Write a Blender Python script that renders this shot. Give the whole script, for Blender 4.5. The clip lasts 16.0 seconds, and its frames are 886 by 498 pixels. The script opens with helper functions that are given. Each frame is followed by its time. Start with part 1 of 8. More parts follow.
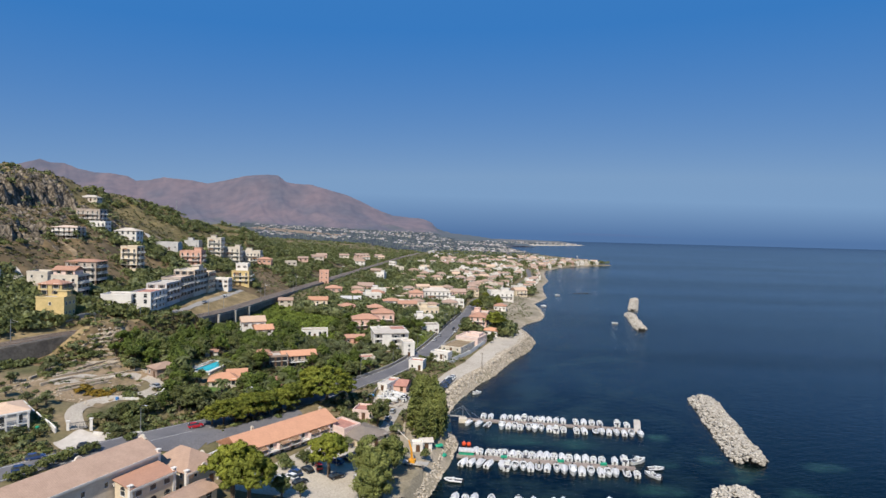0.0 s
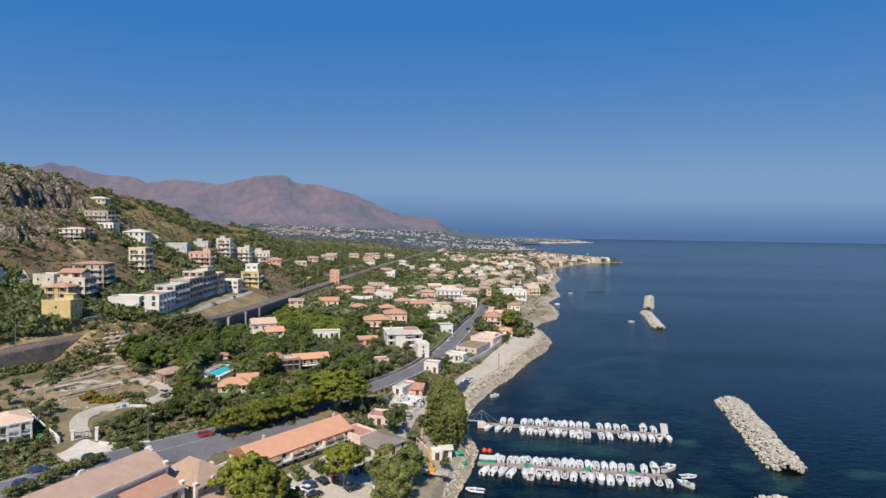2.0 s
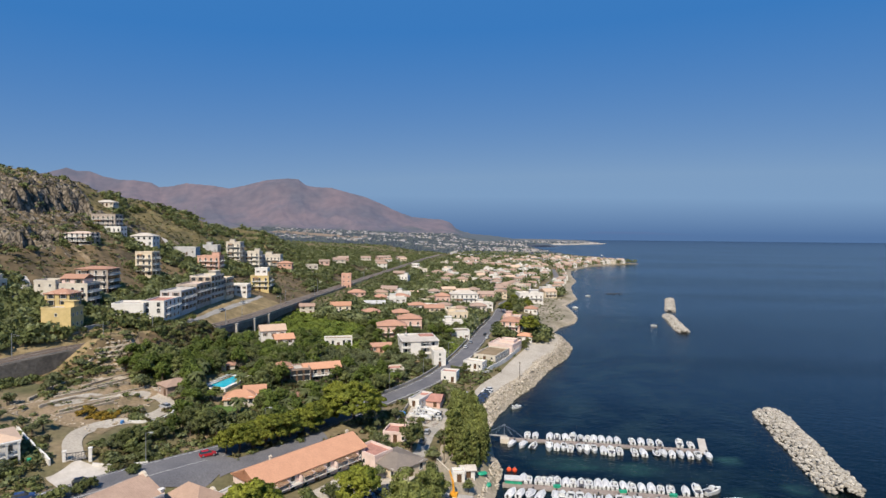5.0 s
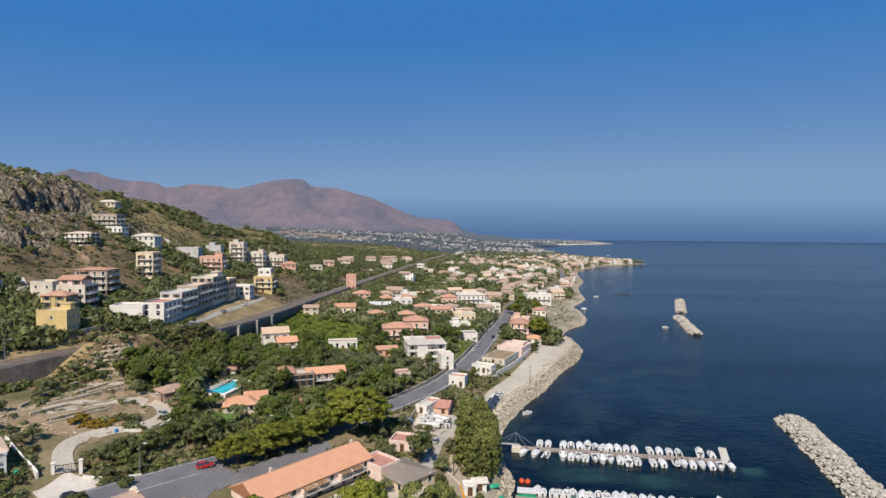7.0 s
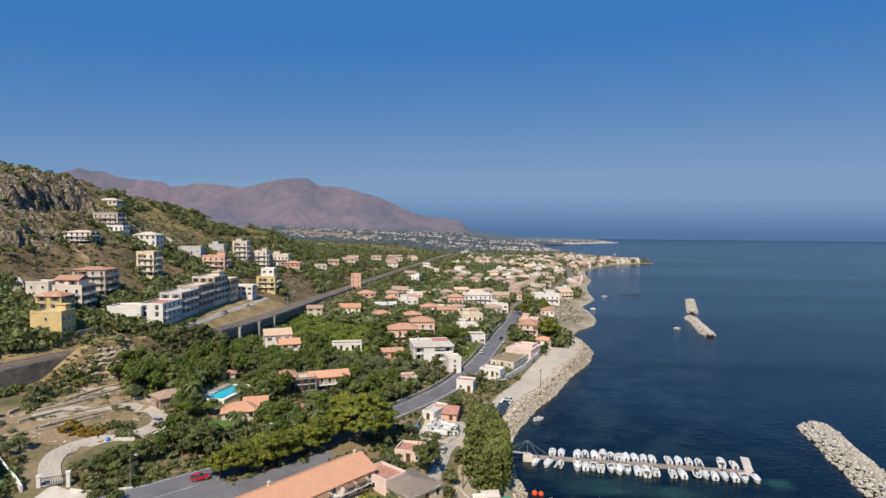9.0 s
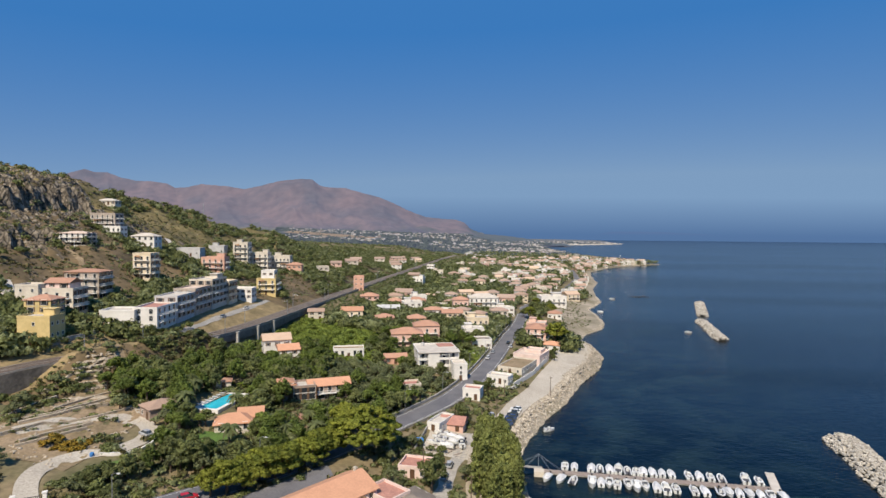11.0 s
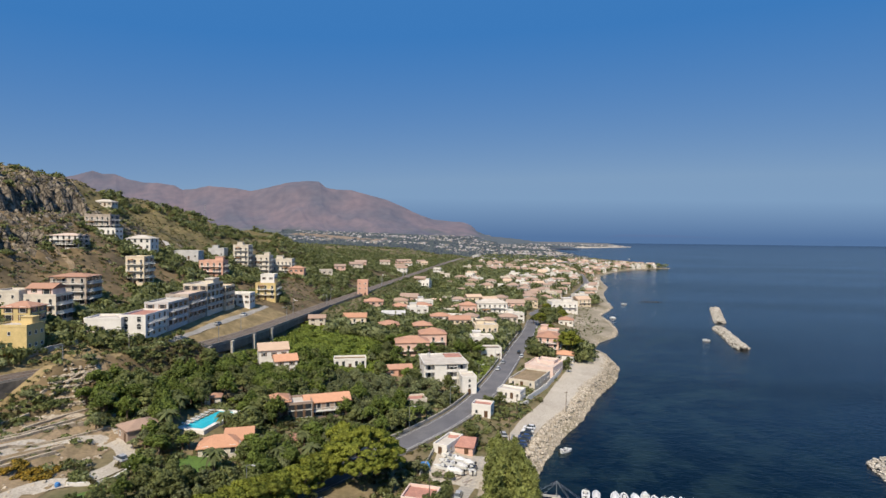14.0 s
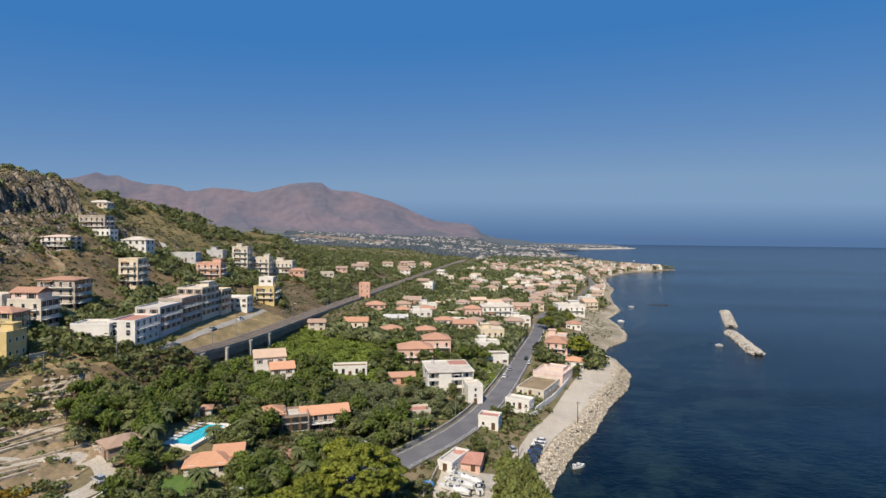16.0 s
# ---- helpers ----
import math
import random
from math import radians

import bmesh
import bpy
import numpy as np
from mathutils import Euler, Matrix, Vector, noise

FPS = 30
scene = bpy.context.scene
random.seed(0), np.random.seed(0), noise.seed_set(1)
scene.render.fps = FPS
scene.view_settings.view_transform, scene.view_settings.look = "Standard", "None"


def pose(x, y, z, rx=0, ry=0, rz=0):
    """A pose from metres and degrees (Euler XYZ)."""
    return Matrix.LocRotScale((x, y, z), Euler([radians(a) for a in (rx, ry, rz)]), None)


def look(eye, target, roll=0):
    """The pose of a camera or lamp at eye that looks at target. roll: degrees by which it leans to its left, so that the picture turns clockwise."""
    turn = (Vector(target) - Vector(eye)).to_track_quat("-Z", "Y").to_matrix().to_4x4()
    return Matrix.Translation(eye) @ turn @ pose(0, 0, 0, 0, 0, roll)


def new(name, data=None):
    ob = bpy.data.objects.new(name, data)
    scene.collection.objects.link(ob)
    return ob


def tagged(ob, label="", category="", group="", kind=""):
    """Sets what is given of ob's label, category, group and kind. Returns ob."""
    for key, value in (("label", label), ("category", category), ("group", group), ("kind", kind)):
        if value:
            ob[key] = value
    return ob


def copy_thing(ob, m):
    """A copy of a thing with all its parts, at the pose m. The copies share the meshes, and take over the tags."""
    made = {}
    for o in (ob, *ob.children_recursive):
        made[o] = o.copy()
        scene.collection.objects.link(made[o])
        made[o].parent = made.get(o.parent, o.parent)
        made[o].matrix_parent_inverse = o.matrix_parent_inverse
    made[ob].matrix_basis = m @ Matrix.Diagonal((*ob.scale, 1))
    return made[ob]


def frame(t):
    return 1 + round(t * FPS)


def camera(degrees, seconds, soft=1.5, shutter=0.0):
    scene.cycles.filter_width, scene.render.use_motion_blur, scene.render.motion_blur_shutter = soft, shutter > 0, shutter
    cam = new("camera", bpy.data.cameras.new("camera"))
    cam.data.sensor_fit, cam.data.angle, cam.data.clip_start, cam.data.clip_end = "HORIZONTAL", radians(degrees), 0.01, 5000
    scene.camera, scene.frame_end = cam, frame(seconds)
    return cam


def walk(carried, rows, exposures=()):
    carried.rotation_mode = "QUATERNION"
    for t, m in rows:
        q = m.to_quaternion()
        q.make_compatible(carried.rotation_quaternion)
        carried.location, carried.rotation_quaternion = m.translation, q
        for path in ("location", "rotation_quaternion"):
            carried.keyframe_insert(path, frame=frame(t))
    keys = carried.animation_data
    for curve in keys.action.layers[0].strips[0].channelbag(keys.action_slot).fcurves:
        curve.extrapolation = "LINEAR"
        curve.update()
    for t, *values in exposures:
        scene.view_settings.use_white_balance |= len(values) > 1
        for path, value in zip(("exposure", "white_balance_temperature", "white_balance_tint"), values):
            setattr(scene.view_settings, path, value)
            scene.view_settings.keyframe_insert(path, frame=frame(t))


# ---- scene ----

cam = camera(77.3, 16.0)
PATH = [
    (0.0, (0.00, 0.00, 70.00), (0.00, 499.71, 53.04), 1.549),
    (0.5, (-0.76, 1.86, 69.84), (-2.51, 501.54, 52.04), 1.361),
    (1.0, (-1.52, 3.77, 69.70), (-5.27, 503.43, 51.67), 1.197),
    (1.5, (-2.20, 5.76, 69.58), (-7.94, 505.39, 51.28), 1.070),
    (2.0, (-2.82, 7.85, 69.51), (-10.37, 507.46, 51.24), 0.952),
    (2.5, (-3.38, 9.98, 69.43), (-12.76, 509.57, 51.64), 0.885),
    (3.0, (-3.89, 12.13, 69.36), (-15.34, 511.69, 51.69), 0.748),
    (3.5, (-4.35, 14.29, 69.32), (-17.58, 513.81, 51.69), 0.640),
    (4.0, (-4.77, 16.40, 69.29), (-19.72, 515.89, 52.19), 0.600),
    (6.5, (-6.69, 26.22, 68.97), (-27.50, 525.52, 52.69), 0.530),
    (7.0, (-7.03, 28.07, 68.90), (-29.05, 527.32, 52.63), 0.511),
    (7.5, (-7.32, 29.91, 68.85), (-30.72, 529.08, 52.18), 0.525),
    (8.0, (-7.60, 31.81, 68.83), (-32.30, 530.91, 51.89), 0.507),
    (8.5, (-7.88, 33.81, 68.81), (-33.63, 532.86, 51.65), 0.537),
    (9.0, (-8.18, 35.96, 68.79), (-35.04, 534.94, 51.45), 0.502),
    (11.5, (-9.66, 47.59, 68.68), (-40.74, 546.38, 52.95), 0.534),
    (12.0, (-9.90, 50.02, 68.68), (-41.98, 548.75, 53.41), 0.543),
    (12.5, (-10.14, 52.48, 68.73), (-43.09, 551.16, 53.54), 0.554),
    (13.0, (-10.39, 54.94, 68.82), (-44.40, 553.57, 54.04), 0.561),
    (13.5, (-10.63, 57.40, 68.93), (-45.51, 555.96, 54.09), 0.604),
    (14.0, (-10.89, 59.86, 69.01), (-46.71, 558.37, 54.80), 0.660),
    (14.5, (-11.17, 62.35, 69.05), (-47.74, 560.82, 55.14), 0.652),
    (15.0, (-11.47, 64.90, 69.07), (-48.78, 563.32, 55.26), 0.624),
    (15.5, (-11.78, 67.50, 69.05), (-49.96, 565.86, 55.55), 0.611),
    (16.0, (-12.08, 70.13, 69.00), (-50.89, 568.45, 55.99), 0.645),
]
walk(cam, [(t, look(eye, target, roll)) for t, eye, target, roll in PATH], ((0.0, 0.43, 6500, 10), (4.0, 0.43, 6650, 10), (8.0, 0.43, 6750, 10), (16.0, 0.43, 6900, 10)))

# ---- world, sun ----
SUN_EL, SUN_AZ = 49.0, 194.0   # degrees; azimuth clockwise from +y
world = bpy.data.worlds.new("world")
scene.world = world
world.use_nodes = True
wn = world.node_tree
sky = wn.nodes.new("ShaderNodeTexSky")
sky.sky_type, sky.sun_disc = "NISHITA", False
sky.sun_elevation, sky.sun_rotation = radians(SUN_EL), radians(SUN_AZ)
sky.air_density, sky.dust_density, sky.ozone_density = 1.0, 0.3, 2.0
# the sky model's brightness runs from clear deep blue overhead to pale sea haze low down
grey = wn.nodes.new("ShaderNodeRGBToBW")
span = wn.nodes.new("ShaderNodeMapRange")
span.inputs["From Min"].default_value, span.inputs["From Max"].default_value = 2.6, 6.5
blue = wn.nodes.new("ShaderNodeMix")
blue.data_type = "RGBA"
blue.inputs[6].default_value, blue.inputs[7].default_value = (0.27, 1.28, 3.45, 1), (1.32, 2.25, 3.68, 1)
wn.links.new(sky.outputs[0], grey.inputs[0])
wn.links.new(grey.outputs[0], span.inputs["Value"])
wn.links.new(span.outputs[0], blue.inputs[0])
wn.links.new(blue.outputs[2], wn.nodes["Background"].inputs[0])
wn.nodes["Background"].inputs[1].default_value = 0.112
sun = new("sun", bpy.data.lights.new("sun", "SUN"))
sun.data.energy, sun.data.angle, sun.data.color = 4.3, radians(0.5), (1.0, 0.915, 0.79)
_a, _e = radians(SUN_AZ), radians(SUN_EL)
sun.matrix_world = look(Vector((math.sin(_a) * math.cos(_e), math.cos(_a) * math.cos(_e), math.sin(_e))) * 300, (0, 0, 0))

# ---- shape of the land ----
def lerp_table(v, table):
    """Value at v from rising pairs (key, value)."""
    if v <= table[0][0]:
        return table[0][1]
    for (a, p), (b, q) in zip(table, table[1:]):
        if v <= b:
            return p + (q - p) * (v - a) / (b - a)
    return table[-1][1]


COAST = ((-300, -70), (60, -22), (125, -7), (146, -2), (164, 2.8), (178, 5.6), (188, 4.8), (208, 3), (222, 6), (248, 16),
         (267, 26), (298, 38), (324, 51.5), (350, 59.5), (368, 60), (380, 55.5), (395, 54.5), (420, 64), (441, 79), (467, 87), (503, 90),
         (540, 90), (576, 105), (596, 113), (639, 118), (719, 131), (803, 155), (918, 170), (1010, 188), (1120, 240), (1200, 300),
         (1265, 392), (1285, 385), (1335, 335), (1500, 300), (1720, 310), (2020, 285), (2570, 300), (2940, 455), (3380, 850), (5200, 1100))
RAIL = ((-300, -420), (60, -210), (130, -180), (192, -152), (225, -133), (262, -116.5), (290, -112.5), (333, -110), (388, -106), (435, -102),
        (518, -96), (608, -88), (1200, -40), (5200, 200))
ROAD = ((-300, -330), (60, -134), (119.6, -96), (132.6, -88.5), (144, -80.5), (154, -73), (162, -66), (170.5, -59), (181, -51.5), (197, -43.5), (210.6, -37), (226, -27.5), (247, -16.8), (278, -7), (323, 2.7), (369, 11.2),
        (421, 20.8), (463, 27), (490, 30), (512, 38), (532, 50), (634, 79), (840, 133), (1000, 152), (1400, 165), (5200, 700))


def coast_x(y):
    return lerp_table(y, COAST)


def rail_x(y):
    return lerp_table(y, RAIL)


def rail_z(y):
    return lerp_table(y, ((150, 22.5), (187, 26.0), (204, 27), (225, 26.8), (262, 25.3), (300, 25), (900, 25), (1400, 20)))


def road_x(y):
    return lerp_table(y, ROAD)


def hill_top(y):
    return lerp_table(y, ((-300, 116), (330, 112), (400, 107), (440, 104), (470, 98), (515, 85), (566, 71), (631, 54), (700, 41), (800, 32), (1100, 28), (2000, 30), (5200, 60)))


def smooth(a, b, v):
    k = min(max((v - a) / (b - a), 0.0), 1.0)
    return k * k * (3 - 2 * k)


def natural(x, y):
    c = coast_x(y)
    d = c - x                       # metres inland
    if d < 0:
        return max(-5.0, 0.3 * d)
    near = 1 - smooth(200, 290, y)
    low = smooth(380, 470, y)       # beyond the car park the beach lies lower
    r = rail_x(y)
    w = c - r
    if d <= w:
        s = d / w
        flat = lerp_table(s, ((0, 0), (0.022, 4.2 - 2.9 * low), (0.045, 4.6 - 3 * low), (0.14, 6.2 - 2.5 * low), (0.3, 8.6), (0.5, 11 + 2.5 * near), (0.8, 15.5 + 4 * near - 2 * low), (0.95, 16.5 + 3 * near - 2 * low), (1, 21.5 + 3 * near - 4 * low)))
        return flat * lerp_table(y, ((900, 1), (1400, 0.7)))
    k = d - w
    lowest = (21.5 + 3 * near - 4 * low) * lerp_table(y, ((900, 1), (1400, 0.7)))
    rise = lerp_table(k, ((0, 0), (12, 5), (34, 11 + 3 * low), (50, 13 + 4 * low), (70, 18), (80, 22), (105, 33), (150, 57), (215, 100), (300, 160)))
    top = hill_top(y) - lowest
    if top < 45:
        rise *= max(top, 0) / 45.0
        return lowest + min(rise, max(top, 0) + 0.03 * k)
    soft = 12.0
    over = rise - (top - soft)
    if over > 0:
        rise = top - soft + soft * (1 - math.exp(-over / soft))
    return lowest + rise


def terrain(x, y):
    """Land height with the road's bench and the grassy mound beside the railway."""
    z = natural(x, y)
    if 60 < y < 440:
        r = road_x(y)
        q = abs(x - r)
        if q < 19:
            z += (1 - smooth(8, 19, q)) * (natural(r, y) - z)
    if 196 < y < 262:
        q = x - rail_x(y)
        if 2 < q < 22:
            m = smooth(196, 212, y) * (1 - smooth(246, 262, y)) * smooth(2, 6, q) * (1 - smooth(9, 22, q))
            z += m * max(rail_z(y) + 3.4 - z, 0)
    elif 316 < y < 1300:
        q = x - rail_x(y)
        if 0 < q < 36:
            z += smooth(316, 390, y) * (1 - smooth(7, 36, q)) * max(rail_z(y) - 1.3 - z, 0)
    if 156 < y < 218 and -140 < x < -96:      # garden terraces
        m = smooth(156, 164, y) * (1 - smooth(208, 218, y)) * smooth(-140, -135, x) * (1 - smooth(-103, -96, x))
        f = z / 1.35
        z += m * (1.35 * (math.floor(f) + smooth(0.66, 0.92, f - math.floor(f))) - z)
    return z


def cliff(z, foot, height, jag):
    """Gather a slope between foot and foot + height into one steep face."""
    t = (z - foot + jag) / height
    if t <= 0 or t >= 1:
        return 0.0
    return height * (smooth(0.28, 0.72, t) - t)


def relief(x, y):
    """Land height with the hill's crags and gullies."""
    z = terrain(x, y)
    k = rail_x(y) - x
    if k > 14 and y < 1200:
        amount = smooth(14, 120, k)
        v = Vector((x * 0.028, y * 0.028, 1.7))
        z += amount * (5.5 * noise.noise(v) + 2.6 * noise.noise(v * 2.7) + 1.1 * noise.noise(v * 6.1))
        crag = smooth(12, 24, math.hypot(x + 266, y - 419)) * smooth(112, 135, k) * (1 - smooth(225, 260, k)) * (1 - smooth(395, 440, y))
        ledge = smooth(80, 95, k) * (1 - smooth(122, 135, k)) * (1 - smooth(318, 352, y))
        if crag > 0 or ledge > 0:
            jag = 6.0 * noise.noise(Vector((x * 0.035, y * 0.035, 9.0))) + 12.0 * abs(noise.noise(Vector((x * 0.05, y * 0.1, 2.0)))) + 8.0 * abs(noise.noise(Vector((x * 0.09, y * 0.24, 5.0)))) + 3.0 * noise.noise(Vector((x * 0.3, y * 0.5, 6.0))) - 4.0
            z += crag * cliff(z, 76.0, 24.0, jag) + ledge * cliff(z, 58.0, 14.0, jag)
            z += max(crag, 0.6 * ledge) * (2.0 * noise.noise(Vector((x * 0.2, y * 0.26, 7.0))) + 1.5 * noise.noise(Vector((x * 0.45, y * 0.6, 3.0))) - 1.6 * max(noise.noise(Vector((x * 0.13, y * 0.33, 4.0))), 0))
    elif 30 < coast_x(y) - x:
        z += 0.25 * noise.noise(Vector((x * 0.06, y * 0.06, 4.0)))
    return z

# ---- materials ----
def mat(name, c1, c2, scale=0.3, rough=0.85, bump=0.2, fine=4.0, rand=0.0, island=0.0, metal=0.0, spec=0.3, balance=0.5, grit=1.0):
    """Two mottled colours at a coarse scale, a finer grain over both, slight relief; rand and island vary objects and pieces."""
    m = bpy.data.materials.new(name)
    m.use_nodes = True
    n, l = m.node_tree.nodes, m.node_tree.links
    b = n["Principled BSDF"]
    geo = n.new("ShaderNodeNewGeometry")
    big = n.new("ShaderNodeTexNoise")
    big.inputs["Scale"].default_value, big.inputs["Detail"].default_value = scale, 5
    l.new(geo.outputs["Position"], big.inputs["Vector"])
    ramp = n.new("ShaderNodeMapRange")
    ramp.inputs["From Min"].default_value, ramp.inputs["From Max"].default_value = balance - 0.16, balance + 0.16
    l.new(big.outputs["Fac"], ramp.inputs["Value"])
    mix = n.new("ShaderNodeMix")
    mix.data_type = "RGBA"
    mix.inputs[6].default_value, mix.inputs[7].default_value = (*c1, 1), (*c2, 1)
    l.new(ramp.outputs[0], mix.inputs[0])
    grain = n.new("ShaderNodeTexNoise")
    grain.inputs["Scale"].default_value, grain.inputs["Detail"].default_value = fine, 4
    l.new(geo.outputs["Position"], grain.inputs["Vector"])
    val = n.new("ShaderNodeMapRange")
    val.inputs["From Min"].default_value, val.inputs["From Max"].default_value = 0.3, 0.7
    val.inputs["To Min"].default_value, val.inputs["To Max"].default_value = 1 - 0.22 * grit, 1 + 0.2 * grit
    l.new(grain.outputs["Fac"], val.inputs["Value"])
    out = val.outputs[0]
    for amount, node, sock in ((rand, "ShaderNodeObjectInfo", "Random"), (island, "ShaderNodeNewGeometry", "Random Per Island")):
        if amount:
            src = n.new(node)
            r = n.new("ShaderNodeMapRange")
            r.inputs["To Min"].default_value, r.inputs["To Max"].default_value = 1 - amount, 1 + amount
            l.new(src.outputs[sock], r.inputs["Value"])
            mul = n.new("ShaderNodeMath")
            mul.operation = "MULTIPLY"
            l.new(out, mul.inputs[0])
            l.new(r.outputs[0], mul.inputs[1])
            out = mul.outputs[0]
    hsv = n.new("ShaderNodeHueSaturation")
    l.new(mix.outputs[2], hsv.inputs["Color"])
    l.new(out, hsv.inputs["Value"])
    l.new(hsv.outputs[0], b.inputs["Base Color"])
    b.inputs["Roughness"].default_value, b.inputs["Metallic"].default_value = rough, metal
    b.inputs["Specular IOR Level"].default_value = spec
    if bump:
        bp = n.new("ShaderNodeBump")
        bp.inputs["Strength"].default_value, bp.inputs["Distance"].default_value = bump, 0.15
        l.new(grain.outputs["Fac"], bp.inputs["Height"])
        l.new(bp.outputs[0], b.inputs["Normal"])
    return m


def leaf_mat(name, c1, c2, **more):
    """Leaves: the mottled surface, and some daylight passing through them."""
    m = mat(name, c1, c2, 0.17, 0.7, 0.0, 1.2, **more)
    n, l = m.node_tree.nodes, m.node_tree.links
    b = n["Principled BSDF"]
    thin = n.new("ShaderNodeBsdfTranslucent")
    l.new(b.inputs["Base Color"].links[0].from_socket, thin.inputs["Color"])
    both = n.new("ShaderNodeMixShader")
    both.inputs[0].default_value = 0.42
    l.new(b.outputs[0], both.inputs[1])
    l.new(thin.outputs[0], both.inputs[2])
    l.new(both.outputs[0], n["Material Output"].inputs["Surface"])
    return m


def tile_mat(name, c1, c2, pitch=0.35):
    """Fired clay pantiles: mottled clay with rounded rows running down the slope."""
    m = mat(name, c1, tuple(0.55 * p + 0.45 * q for p, q in zip(c1, c2)), 0.5, 0.8, 0.0, 3.0, rand=0.1, grit=0.45)
    n, l = m.node_tree.nodes, m.node_tree.links
    co = n.new("ShaderNodeTexCoord")
    wave = n.new("ShaderNodeTexWave")
    wave.inputs["Scale"].default_value = 0.314 / pitch
    wave.inputs["Distortion"].default_value = 0.4
    l.new(co.outputs["Object"], wave.inputs["Vector"])
    bp = n.new("ShaderNodeBump")
    bp.inputs["Strength"].default_value, bp.inputs["Distance"].default_value = 0.3, 0.06
    l.new(wave.outputs["Fac"], bp.inputs["Height"])
    l.new(bp.outputs[0], n["Principled BSDF"].inputs["Normal"])
    return m


def sea_mat():
    """Clear deep water; where the bottom shelves, seagrass and sand show through; wind ripples at two scales."""
    m = mat("sea_water", (0.0001, 0.0022, 0.0034), (0.0002, 0.0036, 0.0066), 0.004, 0.16, 0.0, 0.06, spec=0.24)
    n, l = m.node_tree.nodes, m.node_tree.links
    b = n["Principled BSDF"]
    geo = n.new("ShaderNodeNewGeometry")
    deep = b.inputs["Base Color"].links[0].from_socket
    bed = n.new("ShaderNodeTexNoise")
    bed.inputs["Scale"].default_value, bed.inputs["Detail"].default_value, bed.inputs["Roughness"].default_value = 0.06, 8, 0.72
    l.new(geo.outputs["Position"], bed.inputs["Vector"])
    spots = n.new("ShaderNodeMapRange")
    spots.inputs["From Min"].default_value, spots.inputs["From Max"].default_value = 0.45, 0.62
    l.new(bed.outputs["Fac"], spots.inputs["Value"])
    shelf = n.new("ShaderNodeAttribute")
    shelf.attribute_name = "shelf"
    mul = n.new("ShaderNodeMath")
    mul.operation = "MULTIPLY"
    l.new(spots.outputs[0], mul.inputs[0])
    l.new(shelf.outputs["Fac"], mul.inputs[1])
    mix = n.new("ShaderNodeMix")
    mix.data_type = "RGBA"
    mix.inputs[7].default_value = (0.0105, 0.0205, 0.0190, 1)
    l.new(mul.outputs[0], mix.inputs[0])
    l.new(deep, mix.inputs[6])
    sand = n.new("ShaderNodeAttribute")
    sand.attribute_name = "sand"
    pale = n.new("ShaderNodeMapRange")
    pale.inputs["From Min"].default_value, pale.inputs["From Max"].default_value = 0.62, 0.42
    l.new(bed.outputs["Fac"], pale.inputs["Value"])
    both = n.new("ShaderNodeMath")
    both.operation = "MULTIPLY"
    l.new(pale.outputs[0], both.inputs[0])
    l.new(sand.outputs["Fac"], both.inputs[1])
    top = n.new("ShaderNodeMix")
    top.data_type = "RGBA"
    top.inputs[7].default_value = (0.019, 0.052, 0.040, 1)
    l.new(both.outputs[0], top.inputs[0])
    l.new(mix.outputs[2], top.inputs[6])
    l.new(top.outputs[2], b.inputs["Base Color"])
    heights = []
    for scale, amount in ((0.3, 0.5), (0.8, 0.42)):
        w = n.new("ShaderNodeTexNoise")
        w.inputs["Scale"].default_value, w.inputs["Detail"].default_value = scale, 3
        mp = n.new("ShaderNodeMapping")
        mp.inputs["Scale"].default_value = (0.8, 1.3, 1)
        mp.inputs["Rotation"].default_value = (0, 0, radians(-28))
        l.new(geo.outputs["Position"], mp.inputs["Vector"])
        l.new(mp.outputs[0], w.inputs["Vector"])
        k = n.new("ShaderNodeMath")
        k.operation = "MULTIPLY"
        k.inputs[1].default_value = amount
        l.new(w.outputs["Fac"], k.inputs[0])
        heights.append(k.outputs[0])
    add = n.new("ShaderNodeMath")
    l.new(heights[0], add.inputs[0])
    l.new(heights[1], add.inputs[1])
    bp = n.new("ShaderNodeBump")
    bp.inputs["Strength"].default_value, bp.inputs["Distance"].default_value = 0.6, 0.6
    l.new(add.outputs[0], bp.inputs["Height"])
    l.new(bp.outputs[0], b.inputs["Normal"])
    b.inputs["IOR"].default_value = 1.33
    b.inputs["Specular Tint"].default_value = (0.72, 0.93, 1.0, 1)
    # long wind streaks: ruffled and calmer water
    streak = n.new("ShaderNodeTexNoise")
    streak.inputs["Scale"].default_value, streak.inputs["Detail"].default_value = 0.0045, 4
    mp = n.new("ShaderNodeMapping")
    mp.inputs["Scale"].default_value = (0.35, 1.5, 1)
    mp.inputs["Rotation"].default_value = (0, 0, radians(8))
    l.new(geo.outputs["Position"], mp.inputs["Vector"])
    l.new(mp.outputs[0], streak.inputs["Vector"])
    calm = n.new("ShaderNodeMapRange")
    calm.inputs["From Min"].default_value, calm.inputs["From Max"].default_value = 0.4, 0.62
    calm.inputs["To Min"].default_value, calm.inputs["To Max"].default_value = 0.15, 0.40
    l.new(streak.outputs["Fac"], calm.inputs["Value"])
    l.new(calm.outputs[0], b.inputs["Specular IOR Level"])
    return m


